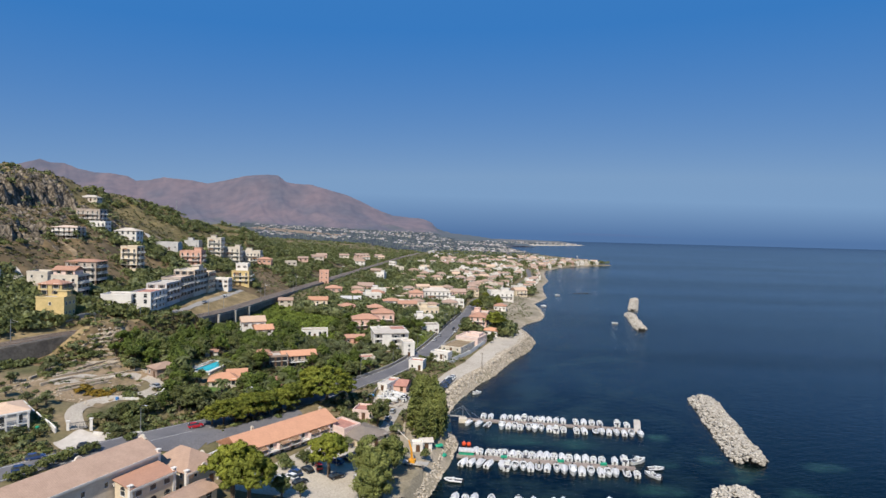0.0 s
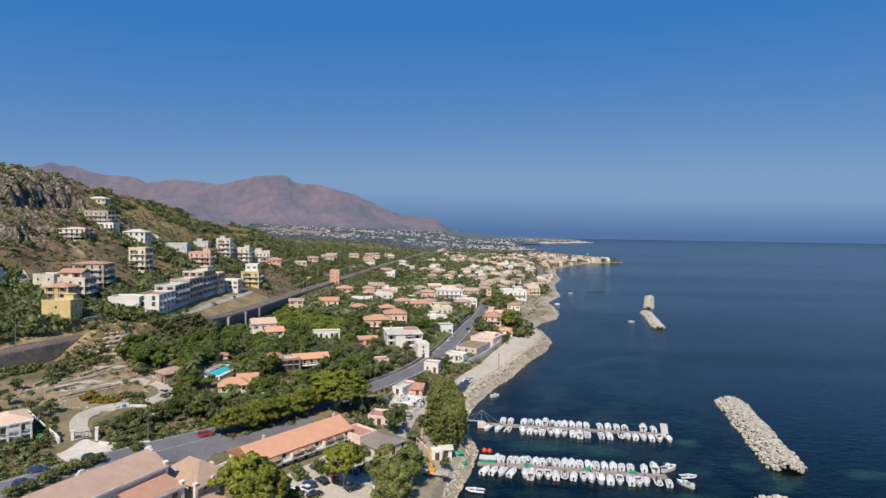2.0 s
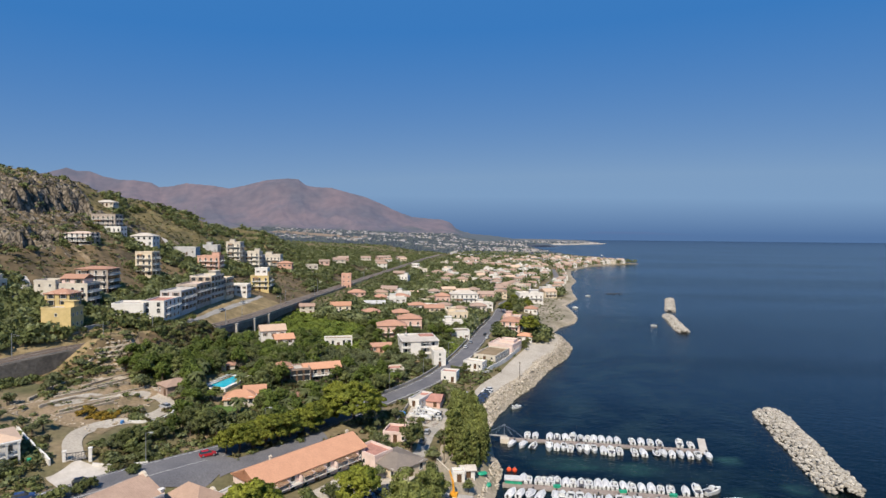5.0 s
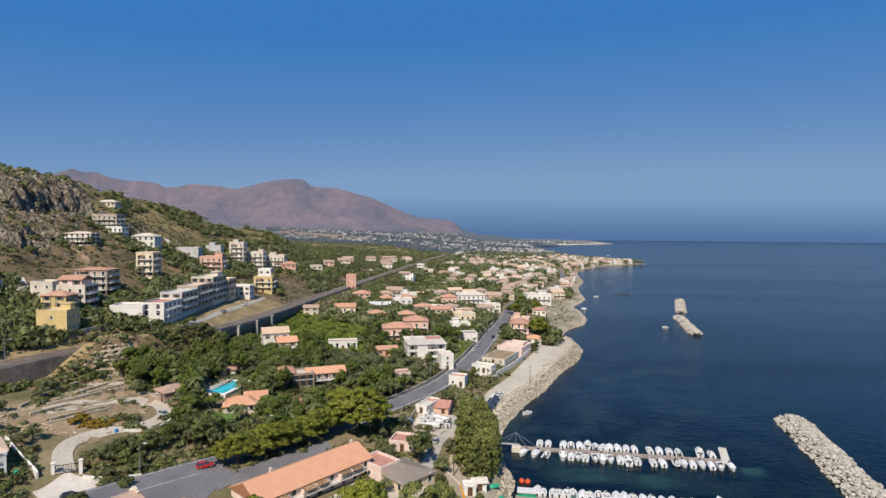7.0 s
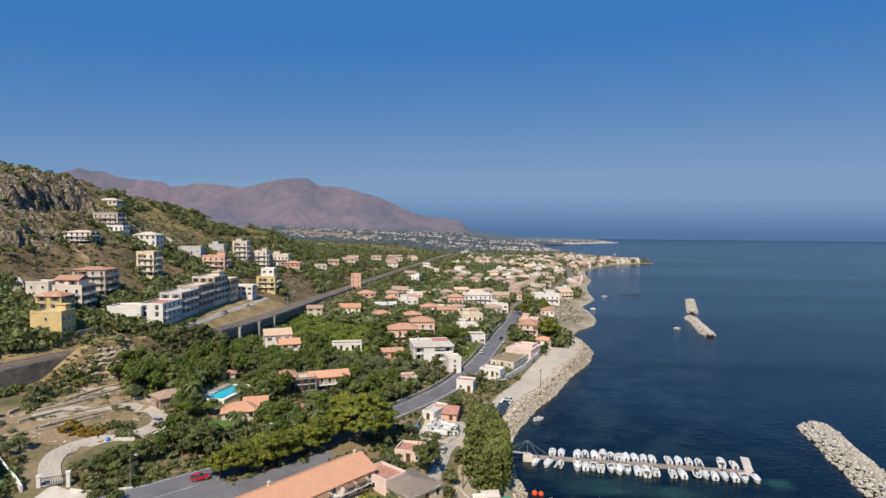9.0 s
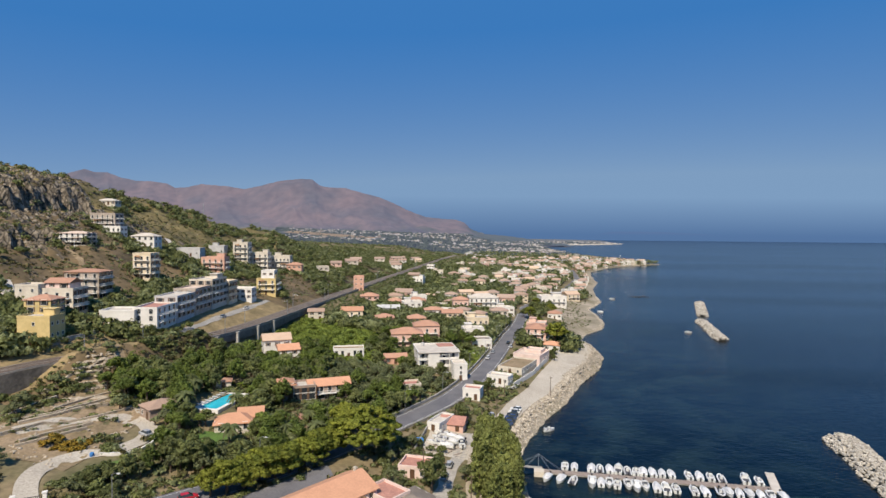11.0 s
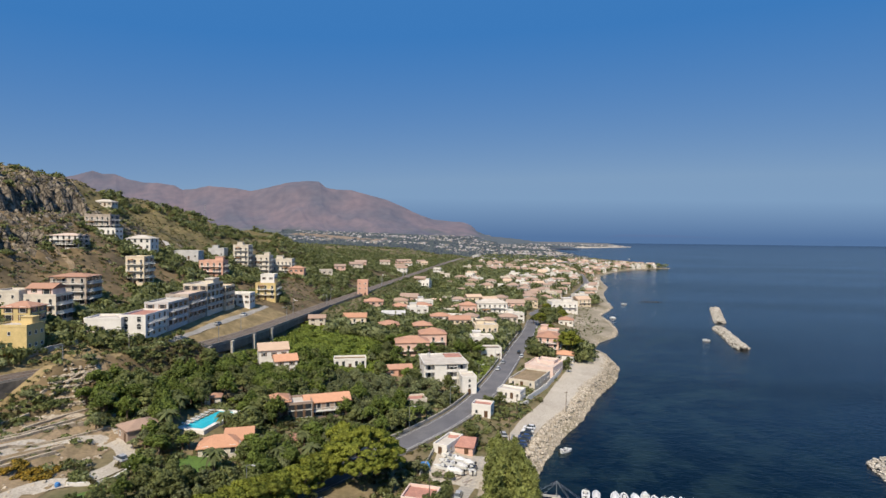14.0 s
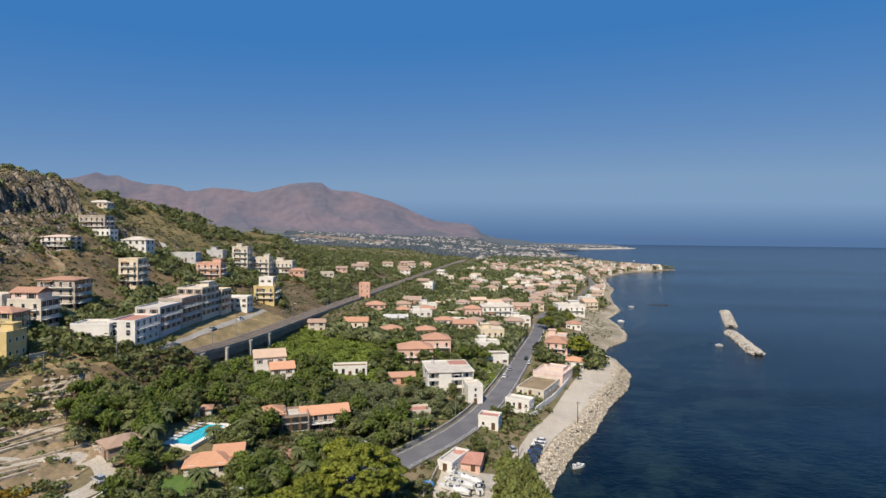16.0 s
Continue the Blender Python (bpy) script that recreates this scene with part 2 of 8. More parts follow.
SEA = sea_mat()
MEADOW = mat("green_land", (0.105, 0.10, 0.045), (0.225, 0.17, 0.10), 0.07, 0.95, 0.5, 0.8)
DRYHILL = mat("dry_hill_grass", (0.182, 0.128, 0.070), (0.085, 0.065, 0.036), 0.09, 0.95, 0.7, 0.5)
GOLDGRASS = mat("golden_ridge_grass", (0.225, 0.175, 0.078), (0.10, 0.085, 0.04), 0.07, 0.95, 0.6, 0.4)
def crag_mat(name, c1, c2):
    """Weathered limestone: mottled, split by dark upright clefts."""
    m = mat(name, c1, c2, 0.25, 0.9, 0.0, 0.7)
    n, l = m.node_tree.nodes, m.node_tree.links
    b = n["Principled BSDF"]
    geo, mp, cell, gap, mul, bp = (n.new("ShaderNode" + k) for k in ("NewGeometry", "Mapping", "TexVoronoi", "MapRange", "Mix", "Bump"))
    mp.inputs["Scale"].default_value = (1, 1, 0.45)
    cell.feature = "DISTANCE_TO_EDGE"
    cell.inputs["Scale"].default_value = 0.42
    wob = n.new("ShaderNodeTexNoise")
    wob.inputs["Scale"].default_value, wob.inputs["Detail"].default_value = 0.5, 5
    push = n.new("ShaderNodeVectorMath")
    push.operation = "MULTIPLY_ADD"
    push.inputs[1].default_value = (2.4, 2.4, 2.4)
    l.new(geo.outputs["Position"], wob.inputs["Vector"])
    l.new(wob.outputs["Color"], push.inputs[0])
    l.new(geo.outputs["Position"], push.inputs[2])
    l.new(push.outputs[0], mp.inputs["Vector"])
    l.new(mp.outputs[0], cell.inputs["Vector"])
    gap.inputs["From Max"].default_value = 0.16
    gap.inputs["To Min"].default_value = 0.35
    l.new(cell.outputs["Distance"], gap.inputs["Value"])
    mul.data_type, mul.blend_type = "RGBA", "MULTIPLY"
    mul.inputs[0].default_value = 1.0
    l.new(b.inputs["Base Color"].links[0].from_socket, mul.inputs[6])
    l.new(gap.outputs[0], mul.inputs[7])
    l.new(mul.outputs[2], b.inputs["Base Color"])
    bp.inputs["Strength"].default_value, bp.inputs["Distance"].default_value = 0.9, 0.7
    l.new(gap.outputs[0], bp.inputs["Height"])
    l.new(bp.outputs[0], b.inputs["Normal"])
    return m


CRAG = crag_mat("grey_crag", (0.31, 0.26, 0.20), (0.10, 0.082, 0.06))
STRIP = mat("tall_dry_grass", (0.31, 0.23, 0.12), (0.165, 0.125, 0.062), 0.16, 0.95, 0.6, 0.8)
UPROAD = mat("pale_worn_road", (0.34, 0.32, 0.29), (0.26, 0.245, 0.225), 0.2, 0.9, 0.1, 2.0)
GRAVEL = mat("pale_gravel", (0.47, 0.42, 0.35), (0.38, 0.335, 0.275), 0.1, 0.95, 0.06, 2.5)
SAND = mat("beach_sand", (0.36, 0.305, 0.235), (0.20, 0.172, 0.112), 0.045, 0.95, 0.2, 1.5)
SOIL = mat("garden_soil", (0.30, 0.22, 0.14), (0.20, 0.15, 0.085), 0.15, 0.95, 0.4, 1.5)
ASPHALT = mat("worn_asphalt", (0.115, 0.112, 0.12), (0.16, 0.155, 0.16), 0.12, 0.85, 0.1, 3.0)
PAINT = mat("road_paint", (0.62, 0.61, 0.58), (0.5, 0.49, 0.46), 1.0, 0.7, 0.0)
CONCRETE = mat("weathered_concrete", (0.40, 0.37, 0.33), (0.30, 0.28, 0.25), 0.3, 0.9, 0.2, 2.0, rand=0.12)
DARKWALL = mat("stained_stone_wall", (0.19, 0.17, 0.155), (0.12, 0.11, 0.10), 0.35, 0.95, 0.6, 2.5)
BALLAST = mat("rail_ballast", (0.215, 0.18, 0.15), (0.15, 0.125, 0.105), 0.5, 0.95, 0.5, 4.0)
ROCK = mat("limestone_boulder", (0.50, 0.46, 0.40), (0.37, 0.335, 0.28), 0.6, 0.9, 0.6, 2.5, rand=0.2, island=0.2)
SHOREROCK = mat("brown_shore_rock", (0.49, 0.43, 0.35), (0.37, 0.32, 0.25), 0.6, 0.9, 0.6, 2.5, rand=0.25, island=0.25)
BANK = mat("dark_earth_bank", (0.235, 0.195, 0.155), (0.14, 0.118, 0.095), 0.25, 0.95, 0.8, 1.2)
STEEL = mat("galvanised_steel", (0.42, 0.43, 0.44), (0.34, 0.35, 0.36), 1.5, 0.45, 0.0, metal=0.7)
RUST = mat("rusted_rail", (0.20, 0.13, 0.09), (0.28, 0.2, 0.15), 2.0, 0.6, 0.1, metal=0.3)
PLANK = mat("weathered_decking", (0.34, 0.28, 0.24), (0.25, 0.20, 0.17), 0.8, 0.9, 0.3, 5.0, rand=0.1)
WHITE = mat("white_render", (0.71, 0.68, 0.635), (0.63, 0.60, 0.555), 0.25, 0.9, 0.05, 2.0, grit=0.35)
CREAM = mat("cream_render", (0.68, 0.57, 0.42), (0.58, 0.48, 0.35), 0.4, 0.9, 0.1, 2.0, grit=0.35)
PALE = mat("pale_stucco", (0.62, 0.56, 0.47), (0.52, 0.46, 0.38), 0.4, 0.9, 0.15, 2.0, grit=0.35)
PINK = mat("pink_stucco", (0.66, 0.44, 0.36), (0.57, 0.37, 0.30), 0.4, 0.9, 0.1, 2.0, grit=0.35)
SALMON = mat("salmon_stucco", (0.62, 0.37, 0.28), (0.54, 0.31, 0.23), 0.4, 0.9, 0.1, 2.0, grit=0.35)
YELLOW = mat("yellow_stucco", (0.60, 0.46, 0.22), (0.52, 0.395, 0.18), 0.4, 0.9, 0.1, 2.0, grit=0.35)
GREYW = mat("grey_blue_render", (0.52, 0.51, 0.50), (0.42, 0.41, 0.40), 0.4, 0.9, 0.1, 2.0, grit=0.35)
BROWNW = mat("brown_render", (0.36, 0.27, 0.21), (0.28, 0.21, 0.17), 0.4, 0.9, 0.1, 2.0, grit=0.35)
TERRA = tile_mat("terracotta_tiles", (0.45, 0.25, 0.17), (0.35, 0.19, 0.13))
ORANGE = tile_mat("new_orange_tiles", (0.54, 0.285, 0.175), (0.45, 0.23, 0.14))
FADED = tile_mat("faded_tiles", (0.385, 0.275, 0.215), (0.29, 0.205, 0.16))
PALETILE = tile_mat("pale_clay_tiles", (0.60, 0.43, 0.31), (0.50, 0.36, 0.26))
OLDTILE = tile_mat("old_brown_tiles", (0.40, 0.275, 0.205), (0.29, 0.195, 0.145))
GREYTILE = tile_mat("weathered_grey_tiles", (0.21, 0.175, 0.145), (0.15, 0.125, 0.105))
REDFLAT = mat("red_tiled_terrace", (0.44, 0.22, 0.17), (0.36, 0.18, 0.14), 0.5, 0.85, 0.1, 3.0)
FLATROOF = mat("pale_flat_roof", (0.56, 0.51, 0.45), (0.45, 0.40, 0.34), 0.35, 0.9, 0.1, 2.0, grit=0.35)
BLUSH = mat("pale_pink_render", (0.72, 0.56, 0.50), (0.62, 0.48, 0.42), 0.4, 0.9, 0.1, 2.0, grit=0.35)
DUSK = mat("grey_brown_render", (0.44, 0.37, 0.31), (0.34, 0.285, 0.24), 0.4, 0.9, 0.1, 2.0, grit=0.35)
PINKROOF = mat("pinkish_roof_screed", (0.62, 0.49, 0.41), (0.54, 0.42, 0.34), 0.4, 0.9, 0.1, 2.0, grit=0.35)
AWNING = mat("faded_awning_cloth", (0.42, 0.22, 0.13), (0.55, 0.42, 0.28), 3.0, 0.9, 0.0, rand=0.3)
SHUTTER = mat("brown_shutters", (0.13, 0.075, 0.045), (0.10, 0.06, 0.035), 2.0, 0.6, 0.0, rand=0.4)
FRAME = mat("pale_window_frame", (0.68, 0.66, 0.62), (0.6, 0.58, 0.54), 2.0, 0.7, 0.0)
GLASS = mat("dark_window_glass", (0.025, 0.03, 0.036), (0.04, 0.045, 0.05), 1.0, 0.08, 0.0, spec=0.6)
DOOR = mat("dark_wooden_door", (0.12, 0.065, 0.035), (0.09, 0.05, 0.03), 2.0, 0.55, 0.0)
LEAF_PINE = leaf_mat("pine_needles", (0.285, 0.30, 0.046), (0.16, 0.19, 0.032), rand=0.15, island=0.35)
LEAF_OLIVE = leaf_mat("olive_leaves", (0.25, 0.272, 0.132), (0.135, 0.155, 0.068), rand=0.25, island=0.25)
LEAF_CITRUS = leaf_mat("citrus_leaves", (0.245, 0.3, 0.058), (0.165, 0.215, 0.045), rand=0.22, island=0.25)
LEAF_FRESH = leaf_mat("fresh_green_leaves", (0.185, 0.235, 0.05), (0.115, 0.155, 0.036), rand=0.22, island=0.25)
LEAF_DARK = leaf_mat("dark_green_leaves", (0.23, 0.25, 0.092), (0.118, 0.145, 0.05), rand=0.25, island=0.25)
LEAF_POPLAR = leaf_mat("light_green_leaves", (0.30, 0.325, 0.10), (0.18, 0.205, 0.06), rand=0.12, island=0.25)
LEAF_PALM = leaf_mat("palm_fronds", (0.168, 0.192, 0.078), (0.120, 0.144, 0.054), rand=0.15, island=0.25)
LEAF_DRY = leaf_mat("dry_shrub_leaves", (0.195, 0.169, 0.078), (0.117, 0.117, 0.046), rand=0.3, island=0.35)
BLOOM = mat("yellow_broom_flowers", (0.32, 0.195, 0.018), (0.16, 0.125, 0.025), 0.8, 0.8, 0.0, 1.5, island=0.3)
BARK = mat("grey_brown_bark", (0.16, 0.115, 0.08), (0.10, 0.075, 0.055), 1.5, 0.9, 0.4, 6.0)
GELCOAT = mat("white_gelcoat", (0.66, 0.66, 0.64), (0.56, 0.56, 0.54), 0.8, 0.3, 0.0, spec=0.5, rand=0.06)
CANVAS = mat("white_boat_cover", (0.60, 0.60, 0.60), (0.50, 0.50, 0.51), 1.2, 0.8, 0.15, 3.0, rand=0.1)
RUBBER = mat("grey_rubber", (0.10, 0.10, 0.11), (0.07, 0.07, 0.08), 1.0, 0.6, 0.0)
BLACK = mat("black_engine_cowl", (0.018, 0.018, 0.02), (0.03, 0.03, 0.03), 2.0, 0.35, 0.0)
SCREEN = mat("tinted_screen", (0.03, 0.04, 0.05), (0.05, 0.06, 0.07), 2.0, 0.1, 0.0, spec=0.6)
POOLW = mat("turquoise_pool_water", (0.02, 0.42, 0.55), (0.03, 0.48, 0.60), 0.3, 0.06, 0.0, spec=0.5)
BUOY = mat("orange_buoy", (0.75, 0.09, 0.03), (0.65, 0.08, 0.03), 1.0, 0.5, 0.0)
TARP = mat("green_tarpaulin", (0.02, 0.34, 0.20), (0.02, 0.26, 0.15), 1.0, 0.6, 0.1)
BLUETARP = mat("blue_tarpaulin", (0.06, 0.22, 0.50), (0.05, 0.17, 0.40), 1.0, 0.6, 0.1)
CRANE = mat("orange_yellow_paint", (0.72, 0.33, 0.03), (0.62, 0.28, 0.03), 1.0, 0.5, 0.0)
LAWN = mat("mown_lawn", (0.10, 0.17, 0.035), (0.075, 0.13, 0.03), 0.4, 0.9, 0.4, 4.0)
CHROME = mat("wheel_rim", (0.5, 0.5, 0.52), (0.42, 0.42, 0.44), 3.0, 0.3, 0.0, metal=0.8)
LAMP = mat("lamp_lens", (0.75, 0.73, 0.66), (0.7, 0.68, 0.6), 2.0, 0.2, 0.0)


# ---- building helpers ----
def part(name, bm, material, parent, label="", where=None):
    """Links a bmesh, or a mesh, as one mesh object under a thing or a part."""
    if isinstance(bm, bmesh.types.BMesh):
        me = bpy.data.meshes.new(name)
        bm.to_mesh(me)
        bm.free()
        for m in material if isinstance(material, (list, tuple)) else [material]:
            me.materials.append(m)
    else:
        me = bm
    ob = new(name, me)
    ob.parent = parent
    if where is not None:
        ob.matrix_basis = where
    if label:
        tagged(ob, label)
    return ob


def thing(name, label, category, m, group="", kind=""):
    ob = new(name)
    ob.empty_display_size = 0.5
    ob.matrix_basis = m
    return tagged(ob, label, category, group, kind)


def block(bm, x0, x1, y0, y1, z0, z1, mi=0):
    """A box between two corners, added to bm."""
    v = [bm.verts.new(p) for p in ((x0, y0, z0), (x1, y0, z0), (x1, y1, z0), (x0, y1, z0), (x0, y0, z1), (x1, y0, z1), (x1, y1, z1), (x0, y1, z1))]
    for f in ((3, 2, 1, 0), (4, 5, 6, 7), (0, 1, 5, 4), (1, 2, 6, 5), (2, 3, 7, 6), (3, 0, 4, 7)):
        bm.faces.new([v[i] for i in f]).material_index = mi
    return v


def box_bm(*boxes):
    bm = bmesh.new()
    for b in boxes:
        block(bm, *b)
    return bm


def tube(bm, path, radii, sides=6, mi=0):
    """A round tapering tube along points."""
    rings = []
    for i, p in enumerate(path):
        p = Vector(p)
        a = Vector(path[max(i - 1, 0)])
        b = Vector(path[min(i + 1, len(path) - 1)])
        d = (b - a).normalized()
        u = d.orthogonal().normalized()
        w = d.cross(u)
        rings.append([bm.verts.new(p + radii[i] * (u * math.cos(2 * math.pi * k / sides) + w * math.sin(2 * math.pi * k / sides))) for k in range(sides)])
    for r, q in zip(rings, rings[1:]):
        for k in range(sides):
            bm.faces.new((r[k], r[(k + 1) % sides], q[(k + 1) % sides], q[k])).material_index = mi
    bm.faces.new(rings[0][::-1]).material_index = mi
    bm.faces.new(rings[-1]).material_index = mi


def mesh_from(name, verts, faces, mats, index=None):
    me = bpy.data.meshes.new(name)
    me.from_pydata(verts, [], faces)
    for m in mats:
        me.materials.append(m)
    if index is not None:
        me.polygons.foreach_set("material_index", index)
    me.update()
    return me


def structure(name, me, label, category):
    return tagged(new(name, me), label, category, kind="structure")

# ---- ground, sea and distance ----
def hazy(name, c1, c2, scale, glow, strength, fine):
    """Far land in its own colour, with scattered sea-haze daylight put in as emission."""
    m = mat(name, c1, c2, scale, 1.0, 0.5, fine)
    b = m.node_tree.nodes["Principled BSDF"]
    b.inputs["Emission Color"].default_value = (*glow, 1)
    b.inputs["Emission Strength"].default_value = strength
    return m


# each far material below carries blue haze as emission over its own colour
PLAIN = hazy("far_plain_hazed", (0.060, 0.066, 0.045), (0.11, 0.092, 0.07), 0.012, (0.17, 0.22, 0.36), 0.23, 0.08)
FARWALL = hazy("far_pale_walls_hazed", (0.42, 0.39, 0.36), (0.34, 0.31, 0.29), 0.1, (0.17, 0.22, 0.36), 0.23, 0.5)
FARROOF = hazy("far_clay_roofs_hazed", (0.24, 0.23, 0.13), (0.20, 0.13, 0.11), 0.1, (0.17, 0.22, 0.36), 0.23, 0.5)
FARLEAF = hazy("far_foliage_hazed", (0.055, 0.065, 0.035), (0.04, 0.05, 0.028), 0.05, (0.17, 0.22, 0.36), 0.22, 0.2)


def grid_lines(*spans):
    out = []
    for a, b, step in spans:
        n = max(1, round((b - a) / step))
        out += [a + (b - a) * i / n for i in range(n)]
    return out + [spans[-1][1]]


def build_ground():
    xs = grid_lines((-2600, -700, 60), (-700, -340, 12), (-340, -316, 4), (-316, -226, 1.3), (-226, -140, 4), (-140, -96, 1.3), (-96, 130, 4), (130, 420, 12), (420, 1500, 60))
    ys = grid_lines((-300, 80, 20), (80, 156, 4), (156, 218, 1.4), (218, 292, 4), (292, 440, 1.5), (440, 560, 4), (560, 1400, 10), (1400, 4700, 60))
    verts = [(x, y, relief(x, y)) for y in ys for x in xs]
    n = len(xs)
    faces, index = [], []
    for j in range(len(ys) - 1):
        for i in range(n - 1):
            a = j * n + i
            q = (a, a + 1, a + n + 1, a + n)
            zs = [verts[v][2] for v in q]
            if max(zs) < -4.4:
                continue
            x, y = (xs[i] + xs[i + 1]) / 2, (ys[j] + ys[j + 1]) / 2
            d = coast_x(y) - x
            k = rail_x(y) - x
            wob = noise.noise(Vector((x * 0.03, y * 0.03, 0.5)))
            steep = max(zs) - min(zs) > (1.15 if k > 75 else 0.9) * math.hypot(xs[i + 1] - xs[i], ys[j + 1] - ys[j]) * 0.75
            if y > 1400:
                m = 5
            elif 196 < y < 350 and 0 < k < 26 + 5 * wob:
                m = 7
            elif k > 5 and y < 640 + 40 * wob:
                m = 2 if steep else 6 if k > 105 and y > 372 + 40 * wob else 1
            elif 190 < y < 268 and k > -24:
                m = 7 if k > -9 - 4 * wob else 1
            elif d < 0:
                m = 4
            elif d < 9 + 6 * wob:
                m = 4
            elif 415 < y < 580 and d < 34 + 14 * wob:
                m = 4
            else:
                m = 0
            faces.append(q)
            index.append(m)
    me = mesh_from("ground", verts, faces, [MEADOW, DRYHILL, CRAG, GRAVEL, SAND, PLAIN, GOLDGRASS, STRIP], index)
    for p in me.polygons:
        p.use_smooth = p.material_index != 2
    structure("ground", me, "dry green coastal plain below a scrubby rocky hillside", "ground")


build_ground()


def build_sea():
    xs = grid_lines((-2600, -40, 320), (-40, 0, 20), (0, 135, 3), (135, 420, 20), (420, 7000, 470))
    ys = grid_lines((-300, 80, 95), (80, 140, 4), (140, 245, 3), (245, 900, 20), (900, 4985, 240))
    n = len(xs)
    verts = [(x, y, 0) for y in ys for x in xs]
    faces = [(j * n + i, j * n + i + 1, (j + 1) * n + i + 1, (j + 1) * n + i) for j in range(len(ys) - 1) for i in range(n - 1)]
    me = mesh_from("water", verts, faces, [SEA])
    shelf = me.attributes.new("shelf", "FLOAT", "POINT")
    for k, (x, y, _) in enumerate(verts):
        off = x - coast_x(y)
        shelf.data[k].value = (1 - smooth(25, 135, off)) * (1 - smooth(800, 1300, y)) if off > -30 else 1.0
    sand = me.attributes.new("sand", "FLOAT", "POINT")
    beds = ((28, 185, 14, 5.5), (46, 182, 10, 4.5), (76, 190, 5, 3), (86, 172, 5, 3), (88, 158, 5, 3), (70, 168, 4, 2.5), (100, 150, 6, 3), (92, 163, 6, 5), (120, 168, 8, 4), (62, 150, 9, 4))
    for k, (x, y, _) in enumerate(verts):
        sand.data[k].value = max(1 - smooth(0.4, 1.15, math.hypot((x - a) / p, (y - b) / q)) for a, b, p, q in beds)
    structure("water", me, "calm deep blue sea with fine wind ripples", "sea")


build_sea()

# rugged range across the bay: crest height over bearing from the shore
RANGE = ((-1.0, 400), (-0.82, 425), (-0.769, 440), (-0.729, 478), (-0.709, 455), (-0.6855, 455), (-0.66, 419), (-0.63, 397), (-0.60, 393), (-0.571, 378), (-0.556, 349), (-0.5364, 352),
         (-0.5065, 375), (-0.4565, 361), (-0.426, 342), (-0.40, 361), (-0.361, 398), (-0.344, 406), (-0.318, 413), (-0.30, 409), (-0.286, 368), (-0.27, 356), (-0.241, 353), (-0.211, 323),
         (-0.177, 291), (-0.148, 245), (-0.122, 199), (-0.0926, 160), (-0.06, 149), (-0.038, 143), (-0.024, 124), (-0.013, 83), (0.008, 52), (0.05, 40), (0.08, 26), (0.11, 8))


def build_range():
    """Spurs run down from the crest to a wide apron at the foot."""
    bearings = [-1.0 + 0.0025 * i for i in range(445)]
    rows = 64
    verts, faces = [], []
    for j in range(rows):
        s = j / (rows - 1)
        y = 2650 + 1100 * s
        for b in bearings:
            h = lerp_table(b, RANGE)
            x = b * 3750 * (0.72 + 0.28 * s) + 150 * (1 - s)
            q = b - 0.06 * s                       # spurs lean towards the sea
            v = Vector((q * 7.5, s * 1.1, 3.0))
            spur = abs(noise.noise(v)) + 0.5 * abs(noise.noise(v * 2.3)) + 0.22 * abs(noise.noise(v * 5.1))
            mid = math.sin(math.pi * s ** 0.8)
            z = 6 + (h - 6) * (0.30 * s + 0.70 * s ** 2.1) * (1 - 0.55 * mid * spur)
            z += mid * (10.0 * noise.noise(Vector((b * 30 + 2.0 * s, s * 4, 1.0))) - 13.0 * abs(noise.noise(Vector((b * 46 + 3.0 * s, s * 2.4, 5.0)))) + 3.0 * noise.noise(Vector((b * 110, s * 7, 8.0))))
            z += 3.0 * noise.noise(Vector((b * 120, s * 3, 2.0))) * s
            bluff = smooth(0.82, 0.9, s) * (1 - smooth(0.93, 1.0, s)) * smooth(-0.42, -0.36, b) * (1 - smooth(-0.29, -0.26, b))
            verts.append((x, y, z + 26 * bluff))
    n = len(bearings)
    for j in range(rows - 1):
        for i in range(n - 1):
            a = j * n + i
            faces.append((a, a + 1, a + n + 1, a + n))
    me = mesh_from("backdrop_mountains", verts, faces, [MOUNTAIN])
    for p in me.polygons:
        p.use_smooth = True
    structure("backdrop_mountains", me, "hazy mauve bare limestone mountain range in the distance", "mountain")


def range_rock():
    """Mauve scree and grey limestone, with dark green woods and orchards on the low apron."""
    # the blue emission stands in for haze between shore and range
    m = hazy("far_mauve_rock_hazed", (0.112, 0.077, 0.070), (0.058, 0.053, 0.056), 0.0042, (0.20, 0.235, 0.40), 0.25, 0.02)
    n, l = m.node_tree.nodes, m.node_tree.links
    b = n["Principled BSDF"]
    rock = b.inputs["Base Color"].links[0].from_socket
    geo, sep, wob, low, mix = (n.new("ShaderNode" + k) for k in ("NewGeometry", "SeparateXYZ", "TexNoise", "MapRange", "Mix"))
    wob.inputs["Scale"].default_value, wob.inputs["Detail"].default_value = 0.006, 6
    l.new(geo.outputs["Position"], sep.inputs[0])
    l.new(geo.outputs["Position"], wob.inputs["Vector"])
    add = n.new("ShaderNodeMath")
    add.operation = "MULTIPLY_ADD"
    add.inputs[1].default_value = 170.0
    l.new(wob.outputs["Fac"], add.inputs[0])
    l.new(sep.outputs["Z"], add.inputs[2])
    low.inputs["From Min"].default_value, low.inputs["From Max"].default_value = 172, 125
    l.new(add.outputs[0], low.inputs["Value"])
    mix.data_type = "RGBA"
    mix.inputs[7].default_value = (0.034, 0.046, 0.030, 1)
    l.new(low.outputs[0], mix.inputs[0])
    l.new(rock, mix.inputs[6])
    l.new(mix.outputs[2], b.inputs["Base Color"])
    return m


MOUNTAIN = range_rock()


